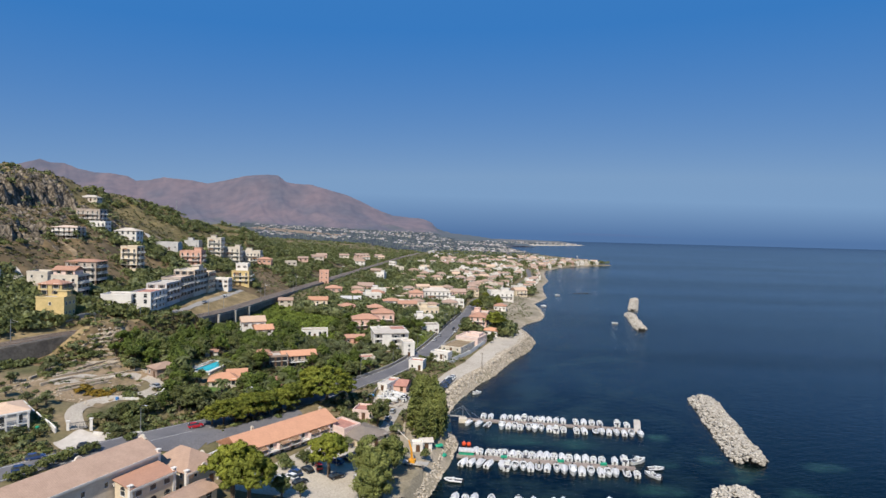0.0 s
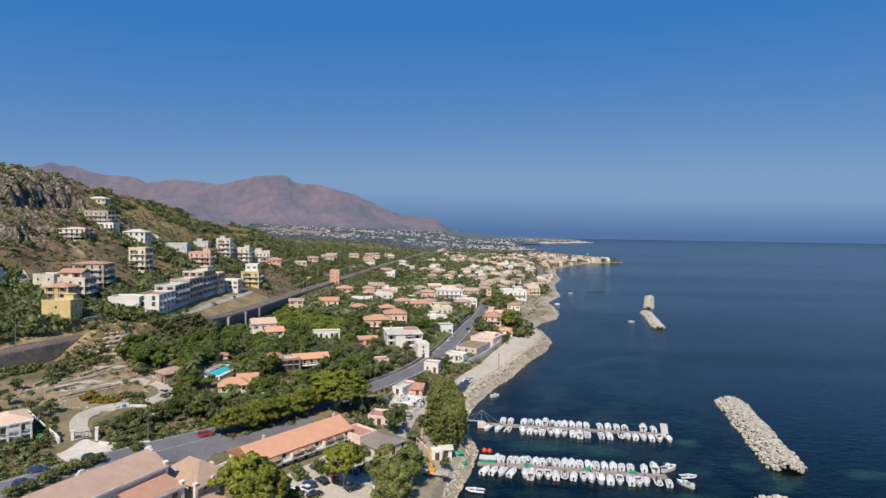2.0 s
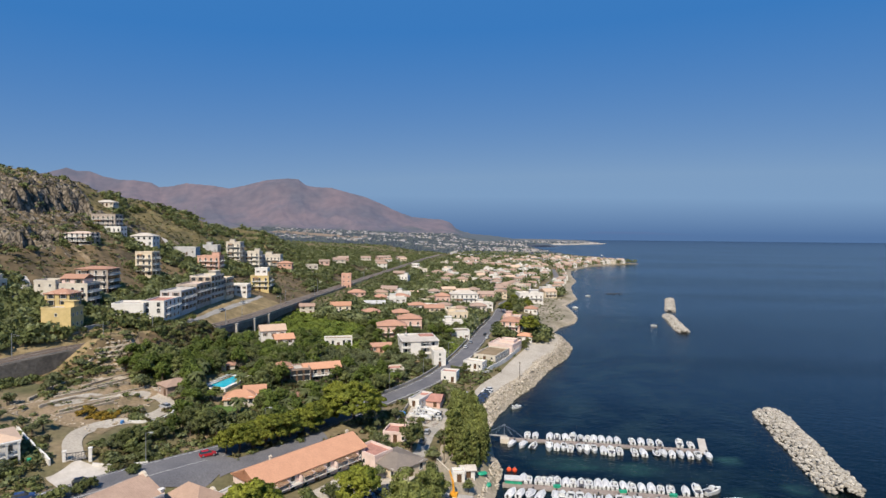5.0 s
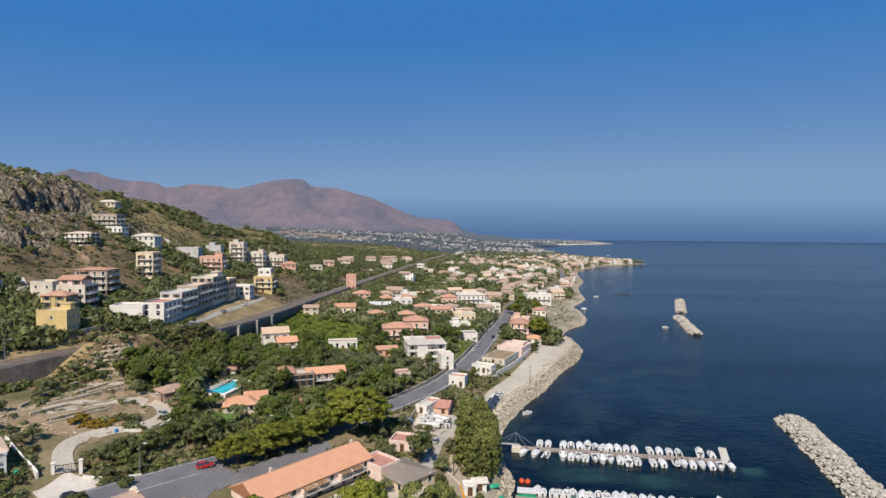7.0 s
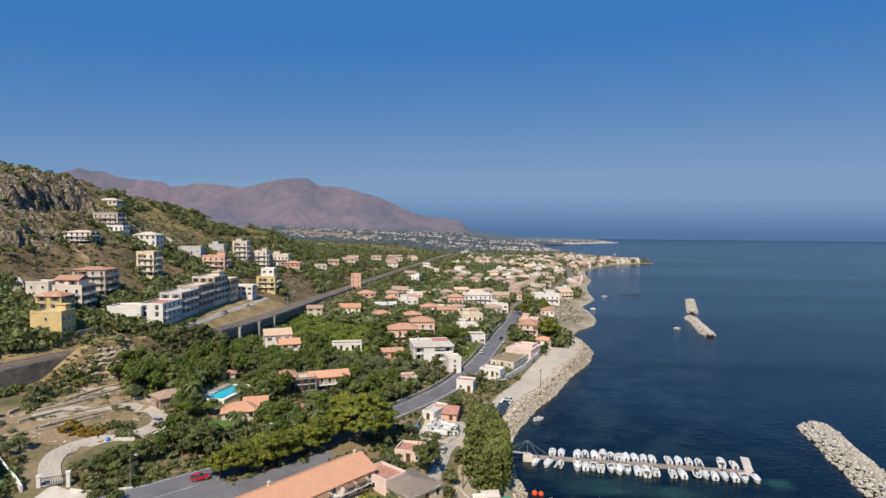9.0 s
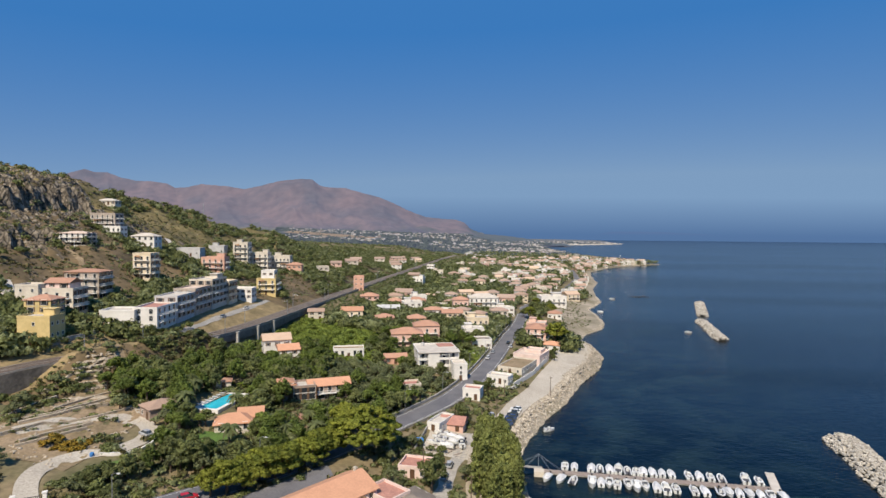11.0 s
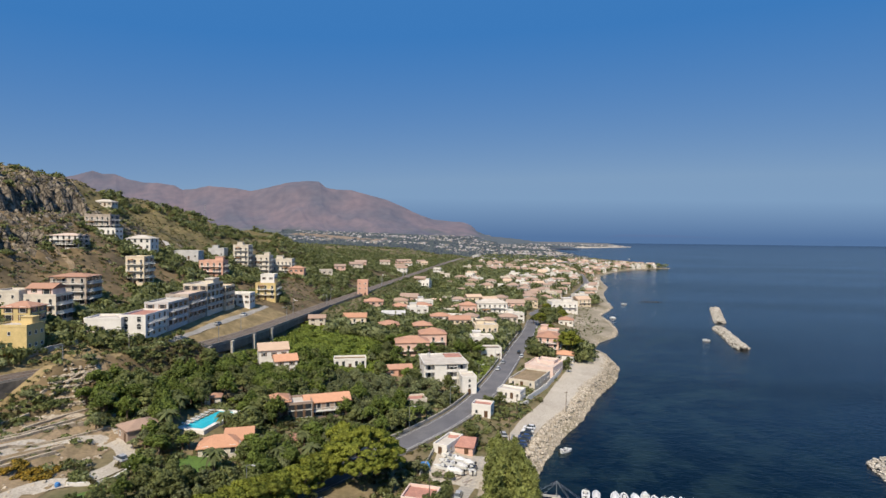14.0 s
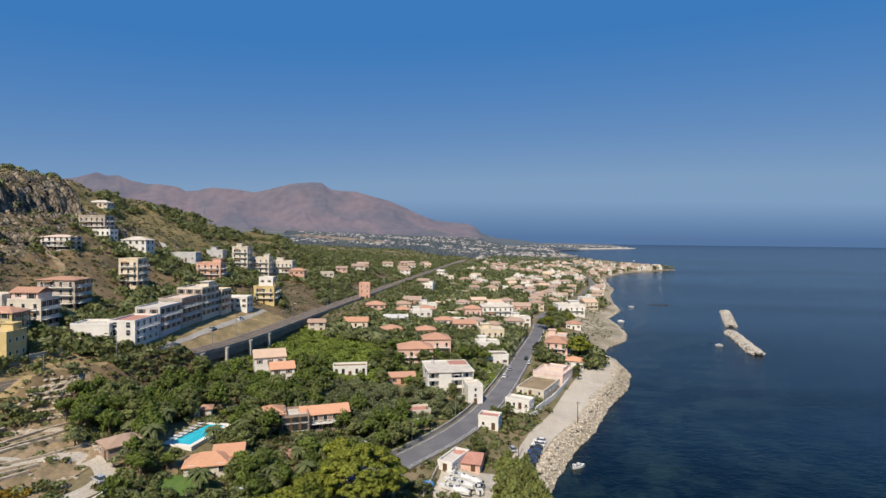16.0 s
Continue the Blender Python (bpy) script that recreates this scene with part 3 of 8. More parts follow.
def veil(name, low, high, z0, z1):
    """Sea haze put into emission, from far water to the sky just over it."""
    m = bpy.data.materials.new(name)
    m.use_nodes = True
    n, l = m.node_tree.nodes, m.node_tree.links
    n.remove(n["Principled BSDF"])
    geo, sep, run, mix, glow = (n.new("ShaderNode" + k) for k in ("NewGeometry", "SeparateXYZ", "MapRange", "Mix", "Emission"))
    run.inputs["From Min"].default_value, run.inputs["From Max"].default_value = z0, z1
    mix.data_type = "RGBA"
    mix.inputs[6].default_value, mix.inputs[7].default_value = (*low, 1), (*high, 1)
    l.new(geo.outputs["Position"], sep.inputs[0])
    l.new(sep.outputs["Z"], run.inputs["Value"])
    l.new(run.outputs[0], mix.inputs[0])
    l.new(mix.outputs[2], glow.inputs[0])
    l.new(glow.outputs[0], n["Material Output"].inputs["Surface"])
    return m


HORIZON = veil("far_sea_haze_glow", (0.066, 0.134, 0.274), (0.148, 0.252, 0.412), 48, 380)
FARCOAST = veil("far_coast_haze_glow", (0.066, 0.133, 0.272), (0.084, 0.140, 0.275), 46, 84)
build_range()
# upright glowing sheet past the sea stands in for hazy far water
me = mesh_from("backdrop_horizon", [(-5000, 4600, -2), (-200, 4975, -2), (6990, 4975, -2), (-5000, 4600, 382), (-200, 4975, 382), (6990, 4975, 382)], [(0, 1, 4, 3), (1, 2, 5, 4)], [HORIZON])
structure("backdrop_horizon", me, "upright glowing backdrop sheet coloured as hazy blue far sea and horizon haze", "horizon")


def far_coast():
    """A low coast across the gulf; its haze is put into a glowing sheet."""
    verts, faces = [], []
    for i in range(90):
        x = 900 + 24 * i
        h = 30 + 46 * smooth(900, 1200, x) * (1 - smooth(1500, 2600, x)) + 5 * noise.noise(Vector((x * 0.006, 0, 0)))
        verts += [(x, 4965, -2), (x, 4965, h)]
    faces = [(2 * i, 2 * i + 2, 2 * i + 3, 2 * i + 1) for i in range(89)]
    structure("backdrop_coast", mesh_from("backdrop_coast", verts, faces, [FARCOAST]), "faint headland across the gulf, a backdrop sheet glowing in haze colours", "coast")


far_coast()

def drape(name, p00, p10, p11, p01, n, m, material, label, lift=0.12):
    """A patch of ground cover between four plan corners that follows the land."""
    verts, faces = [], []
    for j in range(m + 1):
        for i in range(n + 1):
            u, v = i / n, j / m
            q = [(1 - u) * (1 - v) * a + u * (1 - v) * b + u * v * c + (1 - u) * v * e for a, b, c, e in zip(p00, p10, p11, p01)]
            w = 1.6 * noise.noise(Vector((q[0] * 0.11, q[1] * 0.11, 7)))
            q = [q[0] + w * (u in (0, 1)), q[1] + w * (v in (0, 1))]
            verts.append((q[0], q[1], max(relief(*q), terrain(*q)) + lift))
    for j in range(m):
        for i in range(n):
            a = j * (n + 1) + i
            faces.append((a, a + 1, a + n + 2, a + n + 1))
    return structure(name, mesh_from(name, verts, faces, [material]), label, "ground")


def coast_strip(name, y0, y1, d0, d1, material, label, lift=0.14):
    verts, faces = [], []
    ys = grid_lines((y0, y1, 3))
    for y in ys:
        e = smooth(y0, y0 + 8, y) * (1 - smooth(y1 - 14, y1, y))
        for k in range(9):
            d = d0 + (d1(y) - d0) * (k / 8) * max(e, 0.04)
            x = coast_x(y) - d
            verts.append((x, y, max(relief(x, y), terrain(x, y)) + lift))
    for j in range(len(ys) - 1):
        for k in range(8):
            a = j * 9 + k
            faces.append((a + 1, a, a + 9, a + 10))
    return structure(name, mesh_from(name, verts, faces, [material]), label, "ground")


coast_strip("pavement_beach_lot", 200, 388, 5.4, lambda y: lerp_table(y, ((200, 11), (240, 13), (262, 14.5), (300, 17), (330, 22), (388, 23))), GRAVEL, "bare pale gravel car park along the shore")
drape("pavement_yard", (-50, 128), (-14, 126), (-14, 163), (-34, 160), 14, 14, GRAVEL, "pale dusty gravel yard beside the terrace")
drape("pavement_quay", (-13, 128), (-4, 140), (0, 200), (-11, 200), 6, 26, SAND, "trodden pale dirt quay above the shore rocks")
drape("pavement_boatyard", (-24, 196), (-10, 196), (-8, 216), (-22, 216), 8, 10, GRAVEL, "pale gravel boatyard floor")
drape("pavement_track", (-20, 170), (-16.2, 170), (-9, 216), (-13, 216), 3, 20, CONCRETE, "narrow pale concrete lane")
drape("pavement_forecourt", (-98, 138), (-91, 134), (-86, 146), (-95, 147), 6, 6, FLATROOF, "pale concrete forecourt before the gate")
drape("pavement_lane", (-65, 150.5), (-61.5, 148), (-42.5, 173.5), (-46, 180), 4, 14, ASPHALT, "shaded asphalt parking lane behind the terrace")
drape("pavement_junction", (-82, 134), (-64, 142), (-60, 154), (-72, 160), 10, 8, ASPHALT, "worn grey asphalt widening at the road junction")
drape("lawn", (-83, 180), (-74, 178), (-73, 188), (-82, 188), 6, 6, LAWN, "small bright green mown lawn")
drape("pavement_court", (-67.5, 208), (-61.5, 210.5), (-56.8, 203.5), (-62.8, 197), 7, 7, REDFLAT, "reddish paved garden court below the villa")
drape("lawn_strip", (-93.5, 163.5), (-90.5, 162.5), (-86.2, 173), (-88.6, 174.5), 4, 8, LAWN, "narrow green lawn below the white parapet")
drape("pavement_terraces", (-128, 164), (-98, 160), (-100, 196), (-128, 222), 14, 18, SOIL, "dry bare earth of the terraced garden")
drape("pavement_meadow", (-127, 262), (-117, 262), (-111, 350), (-124, 345), 5, 30, STRIP, "dry yellow grass strip between railway and road")
drape("pavement_upper_road", (-130.5, 258), (-127.2, 256), (-125.2, 352), (-128.4, 352), 3, 30, UPROAD, "worn grey upper road along the apartment terrace")


# a fainter haze glow is put into this field too
FIELD = hazy("ochre_stubble_field_hazed", (0.30, 0.20, 0.105), (0.17, 0.125, 0.075), 0.012, (0.17, 0.22, 0.36), 0.12, 0.05)
drape("pavement_field", (-760, 2160), (-330, 1720), (-360, 1990), (-850, 2560), 16, 10, FIELD, "bare ochre stubble field beyond the town", 3.0)
drape("pavement_spit", (458, 2935), (857, 3372), (857, 3400), (440, 2985), 14, 3, GRAVEL, "thin pale beach of the far bay", 3.0)


# ---- roads ----
def ribbon(name, xf, y0, y1, step, offsets, lift, mats, index, zf=None, skirt=0.0):
    """A strip that follows the plan line x = xf(y); offsets run across it."""
    verts, faces, ids = [], [], []
    ys = grid_lines((y0, y1, step))
    n = len(offsets)
    for y in ys:
        dx = (xf(y + 3) - xf(y - 3)) / 6
        s = 1 / math.hypot(1, dx)
        nx, ny = s, -dx * s
        zc = zf(y) if zf else max(terrain(xf(y) + o * nx, y + o * ny) for o in (offsets[0], 0, offsets[-1])) + lift
        for o in offsets:
            verts.append((xf(y) + o * nx, y + o * ny, zc))
    for j in range(len(ys) - 1):
        for i in range(n - 1):
            a = j * n + i
            faces.append((a, a + 1, a + n + 1, a + n))
            ids.append(index[i])
    if skirt:
        for side in (0, n - 1):
            base = len(verts)
            for j in range(len(ys)):
                x, y, z = verts[j * n + side]
                verts.append((x, y, z - skirt))
            for j in range(len(ys) - 1):
                q = (j * n + side, (j + 1) * n + side, base + j + 1, base + j)
                faces.append(q if side else q[::-1])
                ids.append(index[0])
    return mesh_from(name, verts, faces, mats, ids)


def smooth_x(table, span=14.0):
    def f(y):
        return sum(lerp_table(y + span * w, table) for w in (-1, -0.5, 0, 0.5, 1)) / 5
    return f


road_line = smooth_x(ROAD)
rail_line = smooth_x(RAIL, 26.0)


def road_z(y):
    x = road_line(y)
    return terrain(road_x(y), y) + 0.28


structure("road", ribbon("road", road_line, 60, 1000, 4, (-4.4, -3.75, -3.6, -0.08, 0.08, 3.6, 3.75, 4.4), 0.25, [ASPHALT, PAINT], (0, 1, 0, 0, 0, 1, 0), road_z, 0.7),
          "worn grey two-lane coastal asphalt road with white edge lines", "road")


def wall_along(name, xf, y0, y1, step, off, thick, height, zf, material, sink=1.2):
    verts, faces = [], []
    ys = grid_lines((y0, y1, step))
    for y in ys:
        dx = (xf(y + 3) - xf(y - 3)) / 6
        s = 1 / math.hypot(1, dx)
        z = zf(y)
        for o, h in ((off - thick / 2, -sink), (off - thick / 2, height), (off + thick / 2, height), (off + thick / 2, -sink)):
            verts.append((xf(y) + o * s, y - o * dx * s, z + h))
    for j in range(len(ys) - 1):
        for i in range(4):
            a, b = j * 4 + i, j * 4 + (i + 1) % 4
            faces.append((a, b, b + 4, a + 4))
    faces += [(3, 2, 1, 0), tuple(len(verts) - 4 + i for i in range(4))]
    return mesh_from(name, verts, faces, [material])


structure("trim_road_wall", wall_along("trim_road_wall", road_line, 206, 420, 4, -5.4, 0.45, 0.8, road_z, CONCRETE), "low pale concrete parapet wall beside the road", "wall")
structure("trim_sea_wall", wall_along("trim_sea_wall", road_line, 205, 268, 4, 5.4, 0.35, 0.7, road_z, CONCRETE), "low pale concrete kerb wall beside the road", "wall")


# ---- railway ----
structure("railway", ribbon("railway", rail_line, 60, 1100, 5, (-4.4, -3.4, -1.4, -1.0, 1.0, 1.4, 3.4, 4.4), 0, [BALLAST, BANK], (1, 0, 0, 0, 0, 0, 1), rail_z, 0.0),
          "straight ballasted railway line on a raised embankment", "railway")
for off in (-2.6, -1.1, 1.1, 2.6):
    structure("rail", wall_along("rail", rail_line, 60, 900, 6, off, 0.12, 0.16, rail_z, RUST, 0.0), "long rusty steel rail", "rail")
DRYWALL = mat("grimy_coping", (0.30, 0.27, 0.235), (0.22, 0.195, 0.17), 0.4, 0.95, 0.2, 2.0)
structure("trim_rail_parapet", wall_along("trim_rail_parapet", rail_line, 60, 900, 5, 4.6, 0.3, 0.35, rail_z, DRYWALL, 0.9), "pale concrete coping beside the track", "wall")
structure("trim_rail_wall", wall_along("trim_rail_wall", rail_line, 60, 256, 5, 4.9, 0.5, -0.1, rail_z, BANK, 11.0), "tall dark stone retaining wall below the railway", "wall")
structure("trim_viaduct_wall", wall_along("trim_viaduct_wall", rail_line, 256, 900, 5, 4.25, 0.5, -0.3, rail_z, DARKWALL, 3.6), "dark stained masonry viaduct side", "wall")
structure("trim_viaduct_core", wall_along("trim_viaduct_core", rail_line, 262, 1000, 8, -0.6, 6.6, -1.2, rail_z, DARKWALL, 12.0), "dark masonry embankment core under the track", "wall")
pillar = box_bm((-0.55, 0.55, -0.7, 0.7, -7.5, -0.7), (-0.75, 0.75, -0.9, 0.9, -0.7, -0.2))
pier_me = part("viaduct_pier", pillar, CONCRETE, None).data
bpy.data.objects.remove(bpy.data.objects["viaduct_pier"])
for y in (262, 274.5, 290, 306):
    ob = new("viaduct_pier", pier_me)
    ob.matrix_basis = pose(rail_line(y) + 5.0, y, rail_z(y))
    tagged(ob, "pale square concrete pier against the railway viaduct", "pier", "viaduct piers")


def catenary_mast():
    root = thing("rail_mast", "slim grey steel catenary mast beside the railway", "mast", pose(0, 0, 0), "railway masts")
    bm = bmesh.new()
    tube(bm, ((0, 0, -0.2), (0, 0, 3.5), (0, 0, 7.6)), (0.14, 0.12, 0.09))
    part("pole", bm, STEEL, root)
    bm = bmesh.new()
    tube(bm, ((0, 0, 6.6), (2.8, 0, 6.9)), (0.05, 0.04), 5)
    tube(bm, ((0, 0, 7.4), (2.8, 0, 6.9)), (0.03, 0.03), 5)
    part("bracket", bm, STEEL, root)
    return root


mast = catenary_mast()
mast.matrix_basis = pose(rail_line(196) - 4.2, 196, rail_z(196))
for i, y in enumerate([215, 240, 268, 296, 324, 352, 380, 410, 440, 472, 505, 540, 580, 620, 670, 720]):
    side = -4.2 if i % 2 else 4.2
    copy_thing(mast, pose(rail_line(y) + side, y, rail_z(y), 0, 0, 180 if side > 0 else 0))

# ---- houses ----
def keep_mesh(bm, name, mats):
    me = bpy.data.meshes.new(name)
    bm.to_mesh(me)
    bm.free()
    for m in mats:
        me.materials.append(m)
    return me


def window_mesh(w, h, shutters, arched=False):
    """One moulded piece that faces -y: frame proud of the wall, glass set back in it, a sill, folded shutters."""
    xs = [-w / 2, -w / 2 + 0.1, w / 2 - 0.1, w / 2]
    if shutters:
        xs = [-w / 2 - 0.46] + xs + [w / 2 + 0.46]
    zs = [-0.08, 0.04, h - 0.1, h]
    n, m = len(xs) - 1, len(zs) - 1
    depth, kind = {}, {}
    for i in range(n):
        for k in range(m):
            flap = shutters and i in (0, n - 1)
            pane = i == n // 2 and k == 1
            depth[i, k] = -0.01 if pane else -0.13 if k == 0 and not flap else -0.075 if flap else -0.06
            kind[i, k] = 2 if flap else 1 if pane else 0
    bm = bmesh.new()

    def quad(pts, mi):
        bm.faces.new([bm.verts.new(p) for p in pts]).material_index = mi

    for (i, k), y in depth.items():
        x0, x1, z0, z1 = xs[i], xs[i + 1], zs[k], zs[k + 1]
        quad(((x0, y, z0), (x1, y, z0), (x1, y, z1), (x0, y, z1)), kind[i, k])
        for di, dk, a, b in ((-1, 0, (x0, z0), (x0, z1)), (1, 0, (x1, z1), (x1, z0)), (0, -1, (x1, z0), (x0, z0)), (0, 1, (x0, z1), (x1, z1))):
            other = depth.get((i + di, k + dk), 0.05)
            if other > y:
                quad(((a[0], y, a[1]), (a[0], other, a[1]), (b[0], other, b[1]), (b[0], y, b[1])), kind[i, k])
    if arched:
        seg = [(w / 2 * math.cos(a), h + w / 2 * math.sin(a)) for a in [math.pi * q / 8 for q in range(9)]]
        bm.faces.new([bm.verts.new((x, -0.06, z)) for x, z in seg][::-1]).material_index = 1
    bmesh.ops.remove_doubles(bm, verts=bm.verts, dist=0.001)
    return keep_mesh(bm, "window", [FRAME, GLASS, SHUTTER])


WIN = window_mesh(1.0, 1.35, True)
WIN_PLAIN = window_mesh(1.0, 1.2, False)
WIN_TALL = window_mesh(1.3, 2.15, False)
WIN_WIDE = window_mesh(2.2, 2.1, True)
WIN_ARCH = window_mesh(1.6, 1.2, False, True)
DOOR_ME = keep_mesh(box_bm((-0.6, -0.48, -0.08, 0.05, 0, 2.25), (0.48, 0.6, -0.08, 0.05, 0, 2.25), (-0.6, 0.6, -0.08, 0.05, 2.13, 2.25), (-0.48, 0.48, -0.04, 0.05, 0, 2.13)), "door", [DOOR])
CHIM_ME = keep_mesh(box_bm((-0.3, 0.3, -0.3, 0.3, -1.0, 0.9), (-0.4, 0.4, -0.4, 0.4, 0.9, 1.02), (-0.22, 0.22, -0.22, 0.22, 1.02, 1.25)), "chimney", [PALE])
TANK_ME = bmesh.new()
tube(TANK_ME, ((0, 0, 0.3), (0, 0, 0.36), (0, 0, 1.4), (0, 0, 1.55)), (0.55, 0.6, 0.6, 0.35), 10)
block(TANK_ME, -0.5, 0.5, -0.5, 0.5, 0, 0.3)
TANK_ME = keep_mesh(TANK_ME, "water_tank", [GREYW])
def lane_x(y):
    return -18.1 + 0.154 * (y - 170)


FOOT = []       # plan circles that trees keep clear of


def roof_bm(kind, w, d, h, rise, over=0.45, thick=0.22):
    bm = bmesh.new()
    x, y = w / 2 + over, d / 2 + over
    if kind == "gable":
        ridge = [(-x, 0, h + rise), (x, 0, h + rise)]
        top = [(-x, -y, h - 0.1), (x, -y, h - 0.1), (x, y, h - 0.1), (-x, y, h - 0.1)]
        faces = ((0, 1, 5, 4), (2, 3, 4, 5), (1, 2, 5), (3, 0, 4))
    elif kind == "hip":
        k = max(w / 2 - d / 2, 0.05)
        if w >= d:
            ridge = [(-k, 0, h + rise), (k, 0, h + rise)]
        else:
            k = d / 2 - w / 2
            ridge = [(0, -k, h + rise), (0, k, h + rise)]
        top = [(-x, -y, h - 0.1), (x, -y, h - 0.1), (x, y, h - 0.1), (-x, y, h - 0.1)]
        faces = ((0, 1, 5, 4), (2, 3, 4, 5), (1, 2, 5), (3, 0, 4)) if w >= d else ((0, 1, 4), (1, 2, 5, 4), (2, 3, 5), (3, 0, 4, 5))
    else:               # shed, falling to the front
        ridge = []
        top = [(-x, -y, h), (x, -y, h), (x, y, h + rise), (-x, y, h + rise)]
        faces = ((0, 1, 2, 3),)
    pts = top + ridge
    up = [bm.verts.new(p) for p in pts]
    lo = [bm.verts.new((p[0], p[1], p[2] - thick)) for p in pts]
    for f in faces:
        bm.faces.new([up[i] for i in f])
        bm.faces.new([lo[i] for i in reversed(f)])
    for i in range(4):
        j = (i + 1) % 4
        bm.faces.new((lo[i], lo[j], up[j], up[i]))
    return bm


def side_balcony(root, w, d, z):
    """A balcony along the seaward side."""
    bm = box_bm((w / 2, w / 2 + 1.2, -d * 0.42, d * 0.42, z - 0.12, z + 0.04))
    n = max(4, int(d * 0.84 / 0.5))
    for k in range(n + 1):
        y = -d * 0.42 + d * 0.84 * k / n
        block(bm, w / 2 + 1.1, w / 2 + 1.17, y - 0.03, y + 0.03, z + 0.04, z + 0.95)
    block(bm, w / 2 + 1.08, w / 2 + 1.19, -d * 0.42, d * 0.42, z + 0.95, z + 1.03)
    part("balcony", bm, FRAME, root)


def house(label, x, y, w, d, h, rot, roof="hip", wall=PALE, tile=TERRA, storeys=2, cols=3, sides=2, rise=None, balcony=(), chimney=0, at="front",
          win=None, tank=0, group="", base=None, door=True, name="house", left=True, seaward=()):
    """A house: walls with footing, roof, windows, door, balconies. (x, y): the middle of its front foot, or of its plan."""
    a = radians(rot)
    if at == "front":
        x, y = x - math.sin(a) * d / 2, y + math.cos(a) * d / 2
    m = pose(x, y, 0, 0, 0, rot)
    corners = [m @ Vector((sx * w / 2, sy * d / 2, 0)) for sx in (-1, 1) for sy in (-1, 1)]
    high = rail_x(y) - x > 60
    zs = [min(terrain(c.x, c.y), relief(c.x, c.y)) if high else terrain(c.x, c.y) for c in corners]
    front = m @ Vector((0, -d / 2, 0))
    z = base if base is not None else relief(front.x, front.y) if high else terrain(front.x, front.y)
    FOOT.append((x, y, math.hypot(w, d) / 2))
    root = thing(name, label, "house", pose(x, y, z, 0, 0, rot), group)
    sink = max(1.0, z - min(zs) + 1.0)
    bm = bmesh.new()
    block(bm, -w / 2, w / 2, -d / 2, d / 2, -sink, h)
    if roof == "flat":
        for b in ((-w / 2 - 0.08, w / 2 + 0.08, -d / 2 - 0.08, -d / 2 + 0.22, h, h + 0.75), (-w / 2 - 0.08, w / 2 + 0.08, d / 2 - 0.22, d / 2 + 0.08, h, h + 0.75),
                  (-w / 2 - 0.08, -w / 2 + 0.22, -d / 2 + 0.22, d / 2 - 0.22, h, h + 0.75), (w / 2 - 0.22, w / 2 + 0.08, -d / 2 + 0.22, d / 2 - 0.22, h, h + 0.75)):
            block(bm, *b)
    elif roof == "gable":
        r = rise or d * 0.2
        for sx in (-w / 2, w / 2 - 0.25):
            v = [bm.verts.new(p) for p in ((sx, -d / 2, h), (sx, d / 2, h), (sx, 0, h + r - 0.2), (sx + 0.25, -d / 2, h), (sx + 0.25, d / 2, h), (sx + 0.25, 0, h + r - 0.2))]
            for f in ((2, 1, 0), (3, 4, 5), (0, 3, 5, 2), (4, 1, 2, 5), (0, 1, 4, 3)):
                bm.faces.new([v[i] for i in f])
    part("wall", bm, wall, root)
    if roof == "flat":
        part("roof", box_bm((-w / 2 + 0.22, w / 2 - 0.22, -d / 2 + 0.22, d / 2 - 0.22, h - 0.1, h + 0.12)), tile, root)
    else:
        part("roof", roof_bm(roof, w, d, h, rise or min(w, d) * 0.2), tile, root)
    step = h / storeys
    ww = win or WIN
    for s in range(storeys):
        zz = s * step + step * 0.32
        for i in range(cols):
            px = (i + 0.5) / cols * w - w / 2
            if door and s == 0 and i == cols // 2:
                part("door", DOOR_ME, None, root, where=pose(px, -d / 2 - 0.003, 0.02))
                continue
            tall = s in balcony
            part("window", WIN_TALL if tall else ww, None, root, where=pose(px, -d / 2 - 0.003, s * step + 0.12 if tall else zz))
        for i in range(sides):
            py = (i + 0.5) / sides * d - d / 2
            part("window", ww, None, root, where=pose(w / 2 + 0.003, py, zz, 0, 0, 90))
            if left and i == 0:
                part("window", ww, None, root, where=pose(-w / 2 - 0.003, py, zz, 0, 0, -90))
        if s in balcony:
            bm = box_bm((-w * 0.42, w * 0.42, -d / 2 - 1.3, -d / 2, s * step - 0.12, s * step + 0.04))
            n = max(4, int(w * 0.84 / 0.5))
            for k in range(n + 1):
                bx = -w * 0.42 + w * 0.84 * k / n
                block(bm, bx - 0.03, bx + 0.03, -d / 2 - 1.27, -d / 2 - 1.2, s * step + 0.04, s * step + 0.95)
            block(bm, -w * 0.42, w * 0.42, -d / 2 - 1.29, -d / 2 - 1.17, s * step + 0.95, s * step + 1.03)
            part("balcony", bm, FRAME, root)
            if storeys > 2:
                side_balcony(root, w, d, s * step)
    for s in seaward:
        side_balcony(root, w, d, s * step)
    for k in range(chimney):
        part("chimney", CHIM_ME, None, root, where=pose((k + 0.4) * w / (chimney + 1) - w / 2 + 1, d * 0.12, h + (rise or min(w, d) * 0.2) * 0.7))
    if roof == "flat" and w > 10 and h > 5.5 and x > -215 and name == "house":
        q = 1 if int(abs(x * 7 + y)) % 2 else -1
        bm = box_bm((q * w * 0.22 - w * 0.17, q * w * 0.22 + w * 0.17, d * 0.02, d * 0.4, h + 0.13, h + 2.5), (q * w * 0.22 - w * 0.2, q * w * 0.22 + w * 0.2, -d * 0.02, d * 0.43, h + 2.5, h + 2.68))
        part("stair_head", bm, wall, root)
        bm = bmesh.new()
